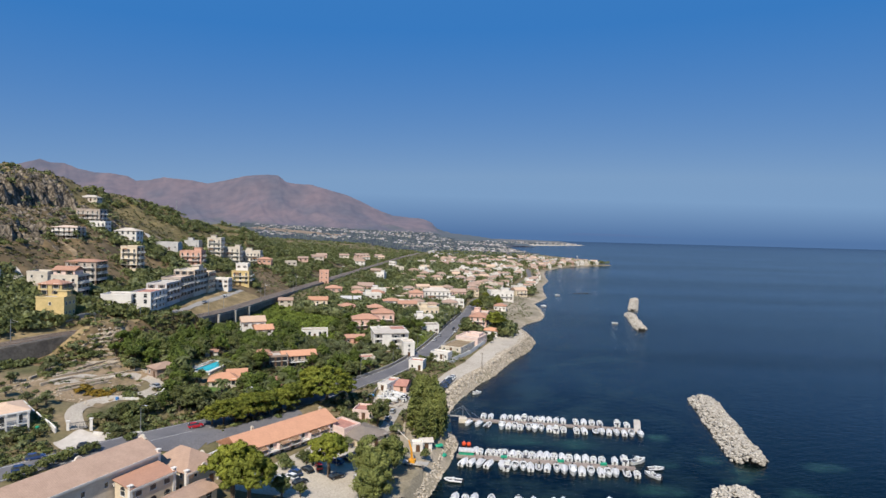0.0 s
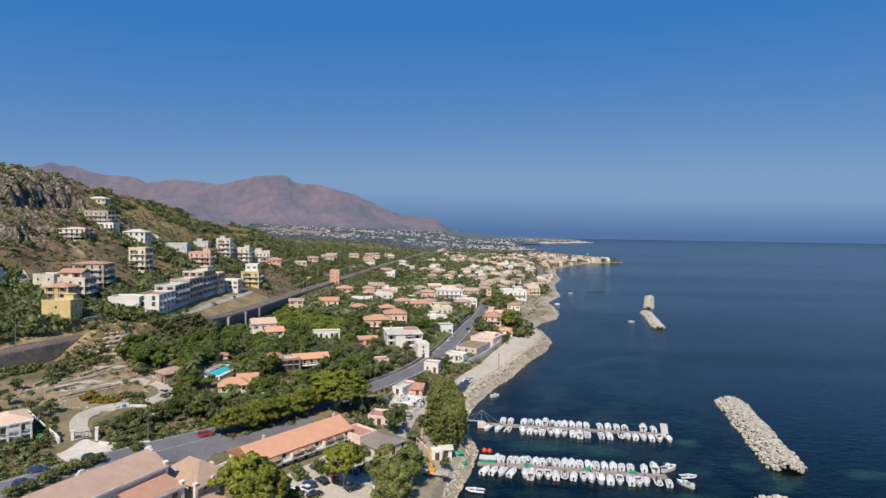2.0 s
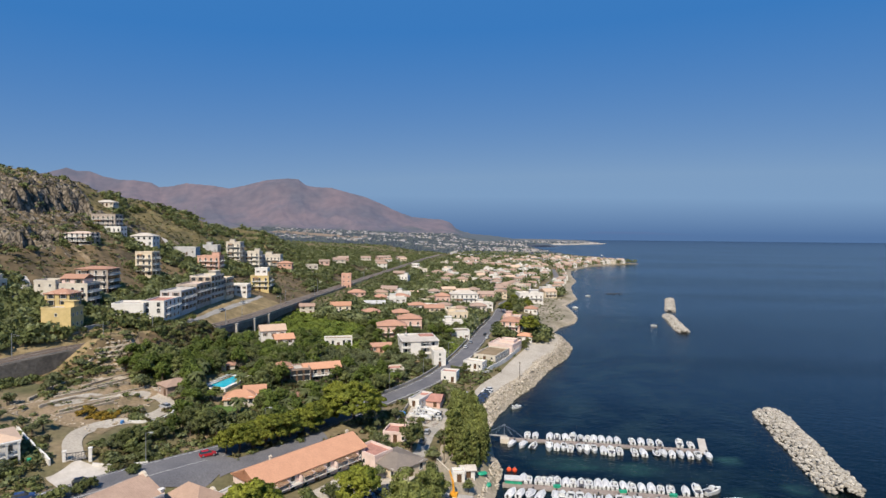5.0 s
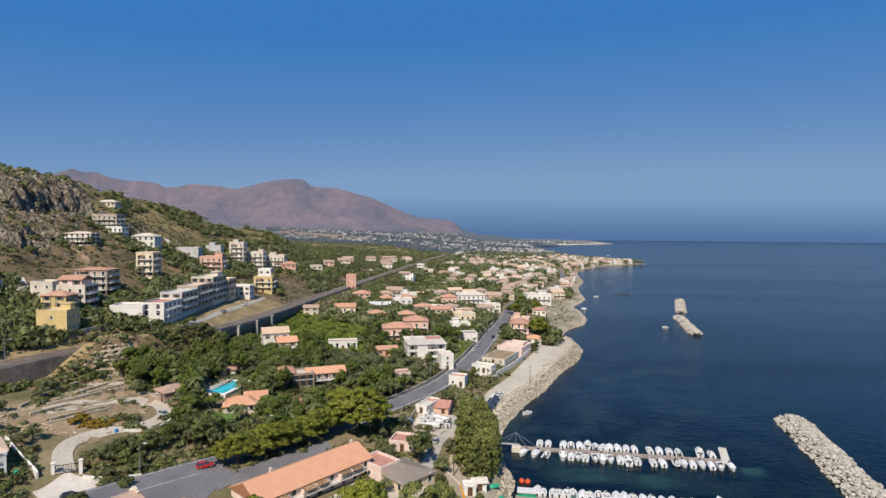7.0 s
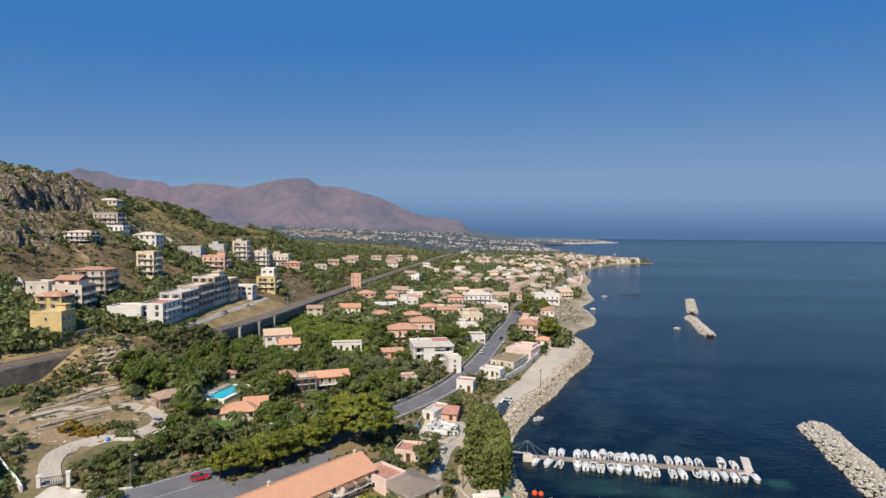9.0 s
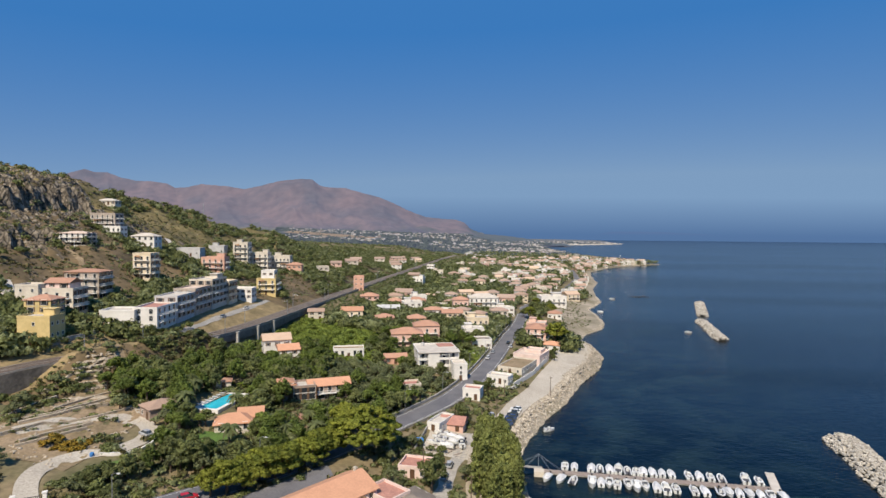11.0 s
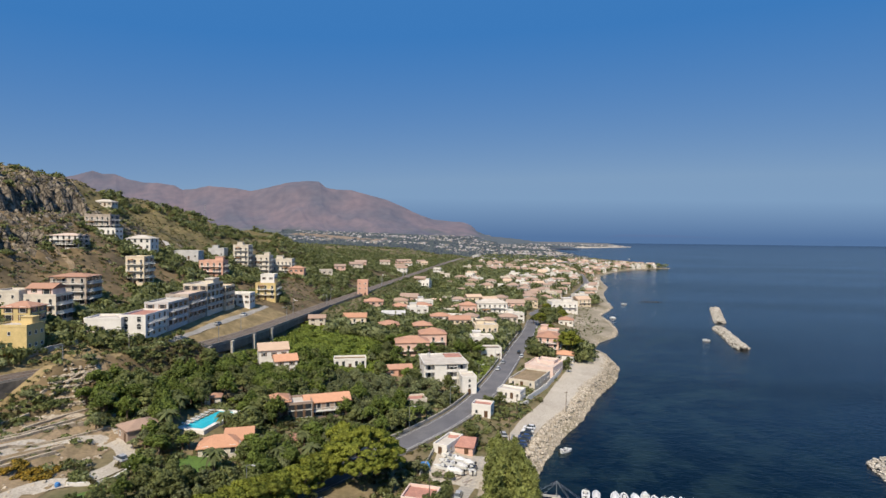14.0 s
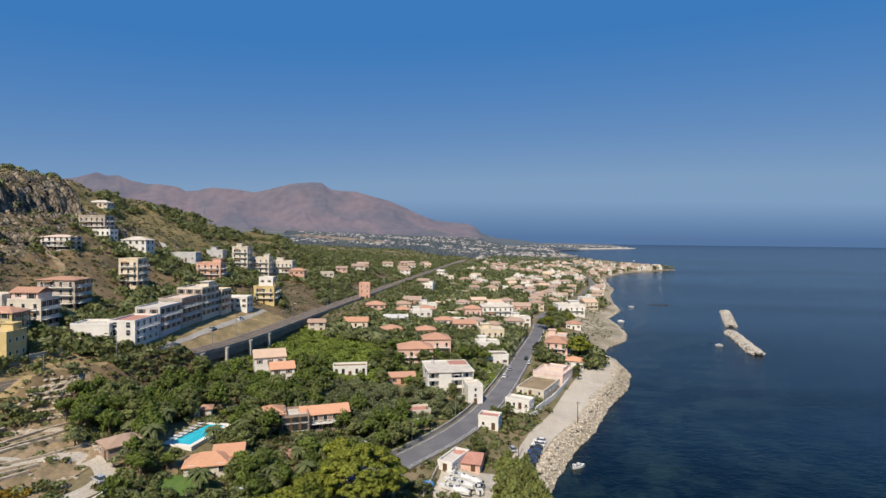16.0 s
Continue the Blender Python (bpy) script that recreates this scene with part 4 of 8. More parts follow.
        tube(bm, ((-q * w * 0.3, d * 0.3, h + 0.1), (-q * w * 0.3, d * 0.3, h + 3.4)), (0.035, 0.025), 5)
        block(bm, -q * w * 0.3 - 0.6, -q * w * 0.3 + 0.6, d * 0.3 - 0.02, d * 0.3 + 0.02, h + 3.1, h + 3.16)
        part("aerial", bm, STEEL, root)
    if storeys >= 3 and balcony:
        for s in balcony:
            if (int(abs(x)) + s) % 2:
                k = -0.2 if int(y) % 2 else 0.18
                bm = bmesh.new()
                v = [bm.verts.new(p) for p in ((w * (k - 0.14), -d / 2, s * step + 2.75), (w * (k + 0.14), -d / 2, s * step + 2.75), (w * (k + 0.14), -d / 2 - 1.5, s * step + 2.1), (w * (k - 0.14), -d / 2 - 1.5, s * step + 2.1))]
                bm.faces.new(v)
                bmesh.ops.solidify(bm, geom=bm.faces[:], thickness=0.04)
                part("awning", bm, AWNING, root, "faded striped canvas awning")
    if tank:
        part("water_tank", TANK_ME, None, root, where=pose(w * 0.25, d * 0.2, h + 0.12))
    return root


def big_house():
    """Three storeys: a plain middle bay between recessed galleries with white parapets."""
    a = radians(14)
    x, y = -24.4 - math.sin(a) * 8.5, 274.0 + math.cos(a) * 8.5
    z = terrain(-24.4, 274.0)
    FOOT.append((x, y, 12.0))
    root = thing("house", "big three-storey white house with galleries and a grey flat roof", "house", pose(x, y, z, 0, 0, 14))
    part("wall", box_bm((-8.5, 8.5, -6.6, 8.5, -3, 8.7), (-4.6, 0.2, -8.5, -6.6, -3, 8.7), (-8.5, -8.2, -8.5, -8.2, -3, 8.7), (8.2, 8.5, -8.5, -8.2, -3, 8.7), (4.2, 4.5, -8.5, -8.2, -3, 8.7)), WHITE, root)
    part("roof", box_bm((-8.8, 8.8, -8.9, 8.8, 8.7, 8.95)), FLATROOF, root, "pale grey flat roof")
    part("parapet", box_bm((-8.8, 8.8, 8.5, 8.8, 8.95, 9.4), (-8.8, -8.5, -8.9, 8.5, 8.95, 9.25), (8.5, 8.8, -8.9, 8.5, 8.95, 9.25)), WHITE, root)
    part("roof_terrace", box_bm((1.5, 8.4, 2.5, 8.4, 8.95, 9.25)), REDFLAT, root, "red tiled roof terrace")
    for s in (1, 2):
        for x0, x1 in ((-8.5, -4.6), (0.2, 8.5)):
            part("gallery_floor", box_bm((x0, x1, -8.5, -6.6, s * 2.9 - 0.15, s * 2.9)), WHITE, root)
            part("gallery_parapet", box_bm((x0, x1, -8.5, -8.35, s * 2.9, s * 2.9 + 0.9)), WHITE, root)
    for s in range(3):
        for px in (-6.5, 2.4, 6.4):
            part("window", WIN_TALL, None, root, where=pose(px, -6.603, s * 2.9 + 0.12))
        for py in (-4.4, -0.4, 3.8, 7.0):
            part("window", WIN, None, root, where=pose(8.503, py, s * 2.9 + 0.9, 0, 0, 90))
        part("window", WIN, None, root, where=pose(-8.503, 0, s * 2.9 + 0.9, 0, 0, -90))
    bm = bmesh.new()
    bm.faces.new([bm.verts.new(p) for p in ((0.6, -6.7, 8.3), (4.0, -6.7, 8.3), (4.0, -9.2, 7.7), (0.6, -9.2, 7.7))])
    bmesh.ops.solidify(bm, geom=bm.faces[:], thickness=0.05)
    part("awning", bm, CANVAS, root, "white canvas awning")
    part("water_tank", TANK_ME, None, root, where=pose(-5, 5, 8.95))


# below the camera: the old seaside factory, the orange-roofed terrace, the pavilion
old = house("long two-storey cream building with an old brown tiled roof", -84.6, 94.4, 74, 11, 9.2, 65.5, "gable", PALE, OLDTILE, 2, 15, 2, 2.6, at="mid", win=WIN_PLAIN, base=8.0, door=False)
wing = house("lower cream wing with a terracotta tiled roof and arched windows", -63.6, 119.0, 10, 5.4, 6.6, 63, "shed", CREAM, TERRA, 2, 3, 1, 0.9, at="mid", win=WIN_ARCH, base=8.0, door=False)
chapel = house("cream chapel block with a weathered hipped tile roof", -60.6, 131.6, 9, 12.6, 5.0, 63, "hip", CREAM, OLDTILE, 2, 2, 3, 3.4, at="mid", win=WIN_PLAIN, base=8.0)
house("small cream lean-to wing with a terracotta roof", -55.0, 118.2, 13, 6, 3.2, 63, "gable", CREAM, OLDTILE, 1, 3, 1, at="mid", win=WIN_ARCH, base=7.8)
house("small white annex with a flat roof beside the chapel", -54.2, 135.0, 4, 5, 4.2, 63, "flat", WHITE, FLATROOF, 1, 1, 1, at="mid", win=WIN_PLAIN)
terrace = house("long white and pink terrace with a new orange tiled roof", -45.0, 156.6, 31.5, 11.2, 4.6, 52, "gable", BLUSH, ORANGE, 2, 9, 2, 2.6, balcony=(1,), chimney=1, at="mid", base=7.0, win=WIN_TALL)
part("chimney", CHIM_ME, None, terrace, where=pose(14.6, 0.6, 6.6))
for px in (-12.2, -8.8, -5.2, -1.7, 1.8, 5.3, 8.8, 12.2):     # walls between the balconies
    part("balcony_divider", box_bm((px - 0.1, px + 0.1, -7.0, -5.6, 2.2, 3.9)), BLUSH, terrace)
for k, px in enumerate((-10.4, -3.4, 0.1, 7.0, 10.5)):
    bm = bmesh.new()
    bm.faces.new([bm.verts.new(p) for p in ((px - 1.5, -5.6, 4.2), (px + 1.5, -5.6, 4.2), (px + 1.5, -7.2, 3.6), (px - 1.5, -7.2, 3.6))])
    bmesh.ops.solidify(bm, geom=bm.faces[:], thickness=0.05)
    part("awning", bm, AWNING, terrace, "faded canvas awning")
# pale moulded cornices and scrolled pediments of the old factory
for root, w, d, h in ((old, 74, 11, 9.2), (chapel, 9, 12.6, 5.0), (wing, 10, 5.4, 6.6)):
    for sy in (-1, 1):
        part("cornice", box_bm((-w / 2 - 0.3, w / 2 + 0.3, sy * (d / 2 + 0.32) - 0.22, sy * (d / 2 + 0.32) + 0.22, h - 0.55, h - 0.12), (-w / 2 - 0.2, w / 2 + 0.2, sy * (d / 2 + 0.14) - 0.13, sy * (d / 2 + 0.14) + 0.13, h - 0.85, h - 0.55)), WHITE, root, "pale moulded cornice")
    for sx in (-1, 1):
        part("corner_pier", box_bm((sx * (w / 2 + 0.1) - 0.35, sx * (w / 2 + 0.1) + 0.35, -d / 2 - 0.25, -d / 2 + 0.45, -0.5, h + 0.5), (sx * (w / 2 + 0.1) - 0.5, sx * (w / 2 + 0.1) + 0.5, -d / 2 - 0.4, -d / 2 + 0.6, h + 0.5, h + 0.7)), WHITE, root)


def pediment(root, x, y, z, rot):
    bm = bmesh.new()
    rim = [(-1.3, 0), (1.3, 0), (1.3, 0.25), (0.8, 0.3)] + [(0.75 * math.cos(a), 0.4 + 0.55 * math.sin(a)) for a in [math.pi * k / 8 for k in range(9)]] + [(-0.8, 0.3), (-1.3, 0.25)]
    front = [bm.verts.new((px, -0.2, pz)) for px, pz in rim]
    back = [bm.verts.new((px, 0.2, pz)) for px, pz in rim]
    bm.faces.new(front)
    bm.faces.new(back[::-1])
    for i in range(len(rim)):
        j = (i + 1) % len(rim)
        bm.faces.new((front[j], front[i], back[i], back[j]))
    part("pediment", bm, PALE, root, "pale scrolled pediment", where=pose(x, y, z, 0, 0, rot))


for sx in (-28, -10, 8, 26):
    pediment(old, sx, 5.9, 9.1, 0)
pediment(old, 37.1, 0, 11.4, 90)
pediment(chapel, 0, -6.4, 4.9, 0)
pediment(chapel, 4.6, 0, 4.9, 90)
house("pink extension with an orange tiled terrace roof", -29.0, 166.6, 6.5, 8.5, 3.4, 52, "flat", BLUSH, REDFLAT, 1, 2, 1, at="mid", win=WIN_PLAIN)
house("low cream pavilion with a dark weathered hipped roof", -22.4, 164.6, 10.4, 11.6, 3.1, 48, "hip", CREAM, GREYTILE, 1, 3, 4, 1.6, at="mid", win=WIN_TALL)
house("flat-roofed pink hut with a paved red terrace roof", -24.2, 184.1, 7.4, 6.7, 2.4, -10, "flat", BLUSH, REDFLAT, 1, 3, 2, at="mid", win=WIN_PLAIN)
villa = house("two-storey cream house with a pale hipped roof and pillared loggia", -112.6, 142.8, 7.6, 10, 6.6, 48, "hip", WHITE, PALETILE, 2, 2, 3, 1.2, balcony=(1,), at="mid", base=14.2)
for px in (-3.4, -1.2, 1.2, 3.4):
    part("pillar", box_bm((px - 0.2, px + 0.2, -6.5, -6.1, -0.6, 6.3), (px - 0.3, px + 0.3, -6.6, -6.0, 5.9, 6.3)), WHITE, villa)
part("loggia_beam", box_bm((-3.8, 3.8, -6.6, -6.0, 6.3, 6.6)), WHITE, villa)
# shore side of the road
house("small white boathouse with a mauve flat roof", -10.7, 244.2, 6.5, 5, 3.6, -14, "flat", WHITE, REDFLAT, 1, 2, 1, win=WIN_PLAIN)
house("low boatyard shed with a red roof", -16.6, 215.6, 7.4, 7.5, 2.3, -10, "gable", PINK, REDFLAT, 1, 2, 1, win=WIN_PLAIN)
house("long white corrugated boat shed", -22.0, 212.0, 4.2, 10, 2.2, -24, "flat", WHITE, FLATROOF, 1, 1, 2, win=WIN_PLAIN)
house("low walled sandy court of the beach compound", 9.5, 292.0, 11, 20, 2.0, -24, "flat", PALE, SOIL, 1, 3, 4, at="mid", win=WIN_PLAIN)
house("low pinkish beach compound building with flat roofs", 17.5, 312.0, 13, 15, 3.4, -24, "flat", BLUSH, PINKROOF, 1, 3, 3, at="mid", win=WIN_PLAIN)
house("pinkish roof block on the beach compound", 19.5, 315.0, 8, 7, 4.6, -24, "flat", BLUSH, PINKROOF, 1, 1, 1, at="mid", win=WIN_PLAIN, door=False)
house("low white bathing cabins with a pale flat roof", -0.5, 266.0, 9, 5.5, 2.6, -24, "flat", WHITE, FLATROOF, 1, 4, 2, win=WIN_PLAIN)
house("three-storey pink seaside house with terracotta roof", 23.0, 346.0, 11, 12, 8.8, -12, "hip", PINK, TERRA, 3, 3, 3, balcony=(1, 2))
house("pink house with stepped flat terraces", 25.5, 368.0, 11, 10, 7.6, -12, "flat", PINK, FLATROOF, 2, 3, 2, balcony=(1,))
house("white bungalow with an orange tiled roof near the pine", 30.0, 336.0, 9, 7, 3.4, -18, "hip", WHITE, ORANGE, 1, 2, 2)
house("white stepped seafront villa with flat roofs", 57.0, 520.0, 22, 14, 8.5, 10, "flat", WHITE, FLATROOF, 2, 5, 3, balcony=(1,))
house("small pink-roofed cottage by the beach", 48.0, 452.0, 10, 9, 4.0, -10, "hip", WHITE, TERRA, 1, 3, 2)
# gardens between railway and road
big_house()
house("white stair tower block of the big house", -15.2, 268.5, 5.5, 8, 6.2, 14, "flat", WHITE, FLATROOF, 3, 1, 2, win=WIN_PLAIN)
house("pink two-storey house with a red hipped roof", -42.0, 309.0, 15, 11, 7.4, 12, "hip", PINK, TERRA, 2, 4, 2, balcony=(1,))
house("pink house with terracotta roof and open gallery", -34.5, 330.0, 13, 11, 8.0, 12, "hip", PINK, TERRA, 2, 3, 2, balcony=(1,))
house("white two-storey house with a pale clay gabled roof", -91.0, 268.0, 11, 10, 7.0, 26, "gable", WHITE, PALETILE, 2, 3, 2)
house("lower wing with a bright orange tiled roof", -83.0, 259.5, 8, 9, 5.4, 26, "gable", WHITE, ORANGE, 2, 2, 2)
house("long low villa with an orange tiled roof and dark veranda", -57.5, 225.0, 13.5, 7, 5.2, 24, "gable", BROWNW, ORANGE, 2, 5, 2, 1.5, balcony=(1,), win=WIN_WIDE)
house("pavilion wing of the villa with an orange hipped roof", -70.0, 217.5, 6.5, 7.5, 5.2, 24, "hip", BROWNW, ORANGE, 2, 2, 2, 1.5, win=WIN_WIDE)
house("flat roof terrace linking the two orange roofs of the villa", -64.4, 219.6, 7.2, 7.5, 4.6, 24, "flat", BROWNW, FLATROOF, 2, 3, 1, win=WIN_WIDE, door=False, name="villa_terrace")
house("open garden gazebo with a wide terracotta hipped roof", -74.5, 189.5, 9.5, 6.5, 2.8, 20, "hip", PALE, ORANGE, 1, 3, 2, 1.9, win=WIN_TALL)
house("second crossing wing of the garden gazebo under an orange tiled roof", -71.8, 194.6, 6.5, 7, 3.3, 20, "gable", PALE, ORANGE, 1, 2, 2, 1.7, win=WIN_TALL)
house("small terracotta-roofed pool cabin", -91.0, 219.0, 4.5, 3.5, 2.6, 20, "hip", PALE, TERRA, 1, 1, 1, win=WIN_PLAIN)
house("stone garden store with an old brown tiled roof", -99.6, 190.2, 6.8, 8.0, 3.4, -38, "hip", BROWNW, OLDTILE, 1, 2, 1, win=WIN_PLAIN)
house("roofless white ruin with bare pillars", -64.0, 280.0, 13, 6, 3.6, 14, "flat", WHITE, SOIL, 1, 5, 2, win=WIN_TALL)
house("low farm building with a rusty red roof", -45.0, 279.0, 13, 6, 3.0, 16, "gable", SALMON, TERRA, 1, 4, 2)
house("low brown garden shed with a flat clay roof", -33.0, 246.0, 8, 6, 2.6, 20, "flat", PALE, REDFLAT, 1, 2, 1, win=WIN_PLAIN)
house("bright yellow house with a tiled roof", -60.6, 355.0, 10.5, 9, 5.2, 14, "hip", YELLOW, TERRA, 2, 3, 2)
house("second bright yellow house with flat porch", -43.0, 362.0, 10, 9, 5.6, 14, "hip", YELLOW, TERRA, 2, 3, 2)
house("orange and cream house with a mono-pitch roof", -80.0, 356.0, 12.5, 9, 6.4, 10, "gable", CREAM, ORANGE, 2, 3, 2, balcony=(1,))
house("small pinkish house with a clay roof by the viaduct", -97.5, 345.0, 8.5, 7, 5.0, 14, "gable", PALE, OLDTILE, 2, 2, 2)
house("slim salmon-coloured tower house with flat roof", -96.3, 450.0, 7.5, 7, 10.4, 8, "flat", SALMON, REDFLAT, 3, 2, 2, win=WIN_PLAIN)
house("pink villa with a rounded red roof", -80.5, 411.0, 12, 9, 6.2, 10, "hip", PINK, TERRA, 2, 3, 2)
house("red-roofed salmon cottage in the trees", -66.0, 428.0, 10, 9, 5.5, 10, "hip", SALMON, TERRA, 2, 3, 2)
house("workshop with pale blue metal roofs", -65.2, 396.0, 14.5, 8, 4.6, 12, "gable", WHITE, GREYW, 1, 4, 2)
house("red brick-coloured house with a hipped roof", -52.0, 436.0, 14, 10, 6.0, 10, "hip", SALMON, TERRA, 2, 4, 2)
house("cream house with a terracotta roof and porch", -24.0, 392.0, 13, 9, 6.4, 8, "gable", CREAM, TERRA, 2, 4, 2)
house("white two-storey house with brown roof", -36.0, 398.0, 12, 8, 6.2, 10, "hip", WHITE, TERRA, 2, 3, 2)
house("large white three-storey villa with arched loggia", -3.7, 446.0, 21, 12, 10.2, 8, "hip", WHITE, FLATROOF, 3, 6, 3, balcony=(1, 2))
house("white annex of the large villa", 12.0, 438.0, 12, 10, 5.6, 8, "flat", WHITE, FLATROOF, 2, 3, 2)
house("pink villa with a terracotta hipped roof and arcade", -20.0, 438.0, 11, 10, 8.6, 8, "hip", PINK, TERRA, 2, 3, 2, balcony=(1,))
house("stepped cream villa with flat roofs", -8.0, 372.0, 13, 11, 7.2, 10, "flat", CREAM, FLATROOF, 2, 4, 2, balcony=(1,))
house("white house with grey flat roof beside the road", -10.0, 342.0, 11, 10, 6.0, 10, "flat", WHITE, FLATROOF, 2, 3, 2)
house("white house with stepped pergola roof", -6.0, 326.0, 10, 8, 4.6, 10, "flat", WHITE, GREYTILE, 1, 3, 2)
# hillside
flats = house("four-storey cream apartment house with a peach top floor and terracotta roof", -168.5, 246.0, 11.8, 9.5, 9.6, 6, "flat", PALE, FLATROOF, 3, 3, 3, balcony=(1, 2), win=WIN_WIDE, name="apartment_house")
part("top_storey", box_bm((-5.6, 3.4, -2.6, 4.5, 9.7, 12.4)), BLUSH, flats, "peach-coloured top floor")
part("gable_roof", roof_bm("gable", 9.2, 7.4, 12.4, 1.5), TERRA, flats, where=pose(-1.1, 0.95, 0))
part("top_window", WIN_WIDE, None, flats, where=pose(1.2, -2.603, 9.9))
part("top_window", WIN, None, flats, where=pose(-3.2, -2.603, 10.7))
part("garage_door", box_bm((1.6, 4.6, -4.85, -4.7, 0.1, 2.5)), AWNING, flats, "faded red roller door")
house("whitish apartment wing with a flat roof", -178.6, 243.5, 8.6, 8.6, 9.4, 6, "flat", PALE, FLATROOF, 3, 2, 2, win=WIN_PLAIN)
house("brown apartment block with a red flat roof", -178.0, 272.0, 14.6, 10.3, 12.4, 6, "hip", DUSK, TERRA, 4, 4, 4, 1.0, balcony=(1, 2, 3), win=WIN_WIDE)
house("yellow house on the bank above the railway", -155.5, 219.0, 10.8, 7.7, 7.6, 4, "flat", YELLOW, FLATROOF, 2, 1, 3, win=WIN_PLAIN)
house("upper yellow house with a terracotta roof and terrace", -164.0, 231.0, 9.5, 7.7, 8.6, 4, "hip", YELLOW, TERRA, 3, 2, 2, win=WIN_WIDE)
house("low cream house by the hillside road", -196.0, 232.0, 10.3, 7.7, 6.0, 8, "flat", PALE, FLATROOF, 2, 3, 2)
house("long low white hall with a cream cornice", -147.0, 249.0, 12.9, 10.3, 5.2, 8, "flat", WHITE, FLATROOF, 1, 1, 4, win=WIN_PLAIN, door=False)
house("white terraced block with arched loggias", -138.0, 252.5, 9.4, 16.4, 8.2, 5, "flat", WHITE, REDFLAT, 3, 2, 4, win=WIN_ARCH, seaward=(1, 2))
house("pale grey terraced apartment block", -139.2, 269.3, 9.5, 16.6, 9.6, 4, "flat", GREYW, FLATROOF, 3, 2, 4, win=WIN_WIDE, seaward=(1, 2))
house("brownish terraced apartment block with roof terrace", -140.4, 286.3, 9.8, 16.6, 10.4, 3, "flat", DUSK, PINKROOF, 3, 2, 4, win=WIN_WIDE, seaward=(1, 2))
house("cream terraced apartment block with stepped top", -141.6, 303.4, 11.2, 16.5, 12.4, 2, "flat", PALE, FLATROOF, 4, 3, 4, win=WIN_WIDE, seaward=(1, 2), tank=1)
house("narrow ochre apartment block at the end of the terrace", -139.2, 320.4, 7.6, 10.6, 10.4, 2, "flat", CREAM, FLATROOF, 3, 2, 3, win=WIN_WIDE)
house("cream four-storey tower house on the slope", -184.5, 325.0, 9.5, 8.6, 13.6, 2, "flat", CREAM, FLATROOF, 4, 3, 2, balcony=(1, 2, 3), win=WIN_WIDE)
house("white villa with arched porch on the slope", -217.0, 378.0, 14.6, 9.5, 7.2, 4, "hip", WHITE, FLATROOF, 2, 4, 2, win=WIN_ARCH)
house("white house with dark balconies under the crag", -226.0, 330.0, 14.6, 9.5, 7.2, 6, "hip", WHITE, PINKROOF, 3, 5, 2, 1.0, balcony=(1, 2), win=WIN_WIDE, seaward=(1, 2))
house("stacked brown and white house on the slope", -242.0, 377.0, 15.5, 9.5, 9.0, 4, "flat", DUSK, PINKROOF, 3, 5, 2, balcony=(1, 2), win=WIN_WIDE)
house("white lower house on the slope", -233.0, 372.0, 11.2, 7.7, 6.0, 4, "flat", WHITE, FLATROOF, 2, 4, 2, balcony=(1,))
house("small white house high on the hill", -266.0, 415.0, 12.2, 7.7, 3.2, 6, "hip", PALE, FLATROOF, 1, 4, 2)
house("salmon three-storey house with long balconies", -176.0, 386.0, 14.6, 8.6, 9.6, 4, "flat", SALMON, FLATROOF, 3, 4, 2, balcony=(1, 2))
house("long grey shed with a flat roof", -201.0, 402.0, 16.3, 8.6, 5.0, 6, "flat", GREYW, FLATROOF, 1, 4, 2, win=WIN_PLAIN)
house("blue-grey depot with a flat roof", -203.0, 447.0, 11.2, 8.6, 6.0, 6, "flat", GREYW, GREYW, 1, 3, 2, win=WIN_PLAIN)
house("slim white tower block with balconies", -186.0, 450.0, 10.8, 10.3, 14.6, 6, "flat", PALE, FLATROOF, 4, 3, 2, balcony=(1, 2, 3))
house("white stepped apartment block", -175.0, 460.0, 12.0, 10.3, 13.4, 6, "flat", PALE, FLATROOF, 4, 3, 2, balcony=(1, 2, 3))
house("lower white apartment block with long balconies", -164.0, 474.0, 14.6, 9.5, 12.4, 6, "flat", PALE, FLATROOF, 3, 5, 2, balcony=(1, 2))
house("salmon house with a terracotta roof", -149.0, 462.0, 11.2, 7.7, 7.6, 8, "hip", SALMON, TERRA, 2, 3, 2)
house("stepped white and yellow house by the upper road", -133.0, 364.0, 11.2, 10.3, 9.0, 6, "flat", YELLOW, FLATROOF, 3, 3, 3, balcony=(1, 2))
house("white penthouse storey of the stepped house", -133.5, 368.0, 7.7, 6.9, 13.4, 6, "flat", WHITE, FLATROOF, 4, 2, 2)
house("long low white house by the upper road", -138.0, 336.0, 15.5, 7.7, 5.4, 4, "flat", WHITE, FLATROOF, 2, 5, 2)


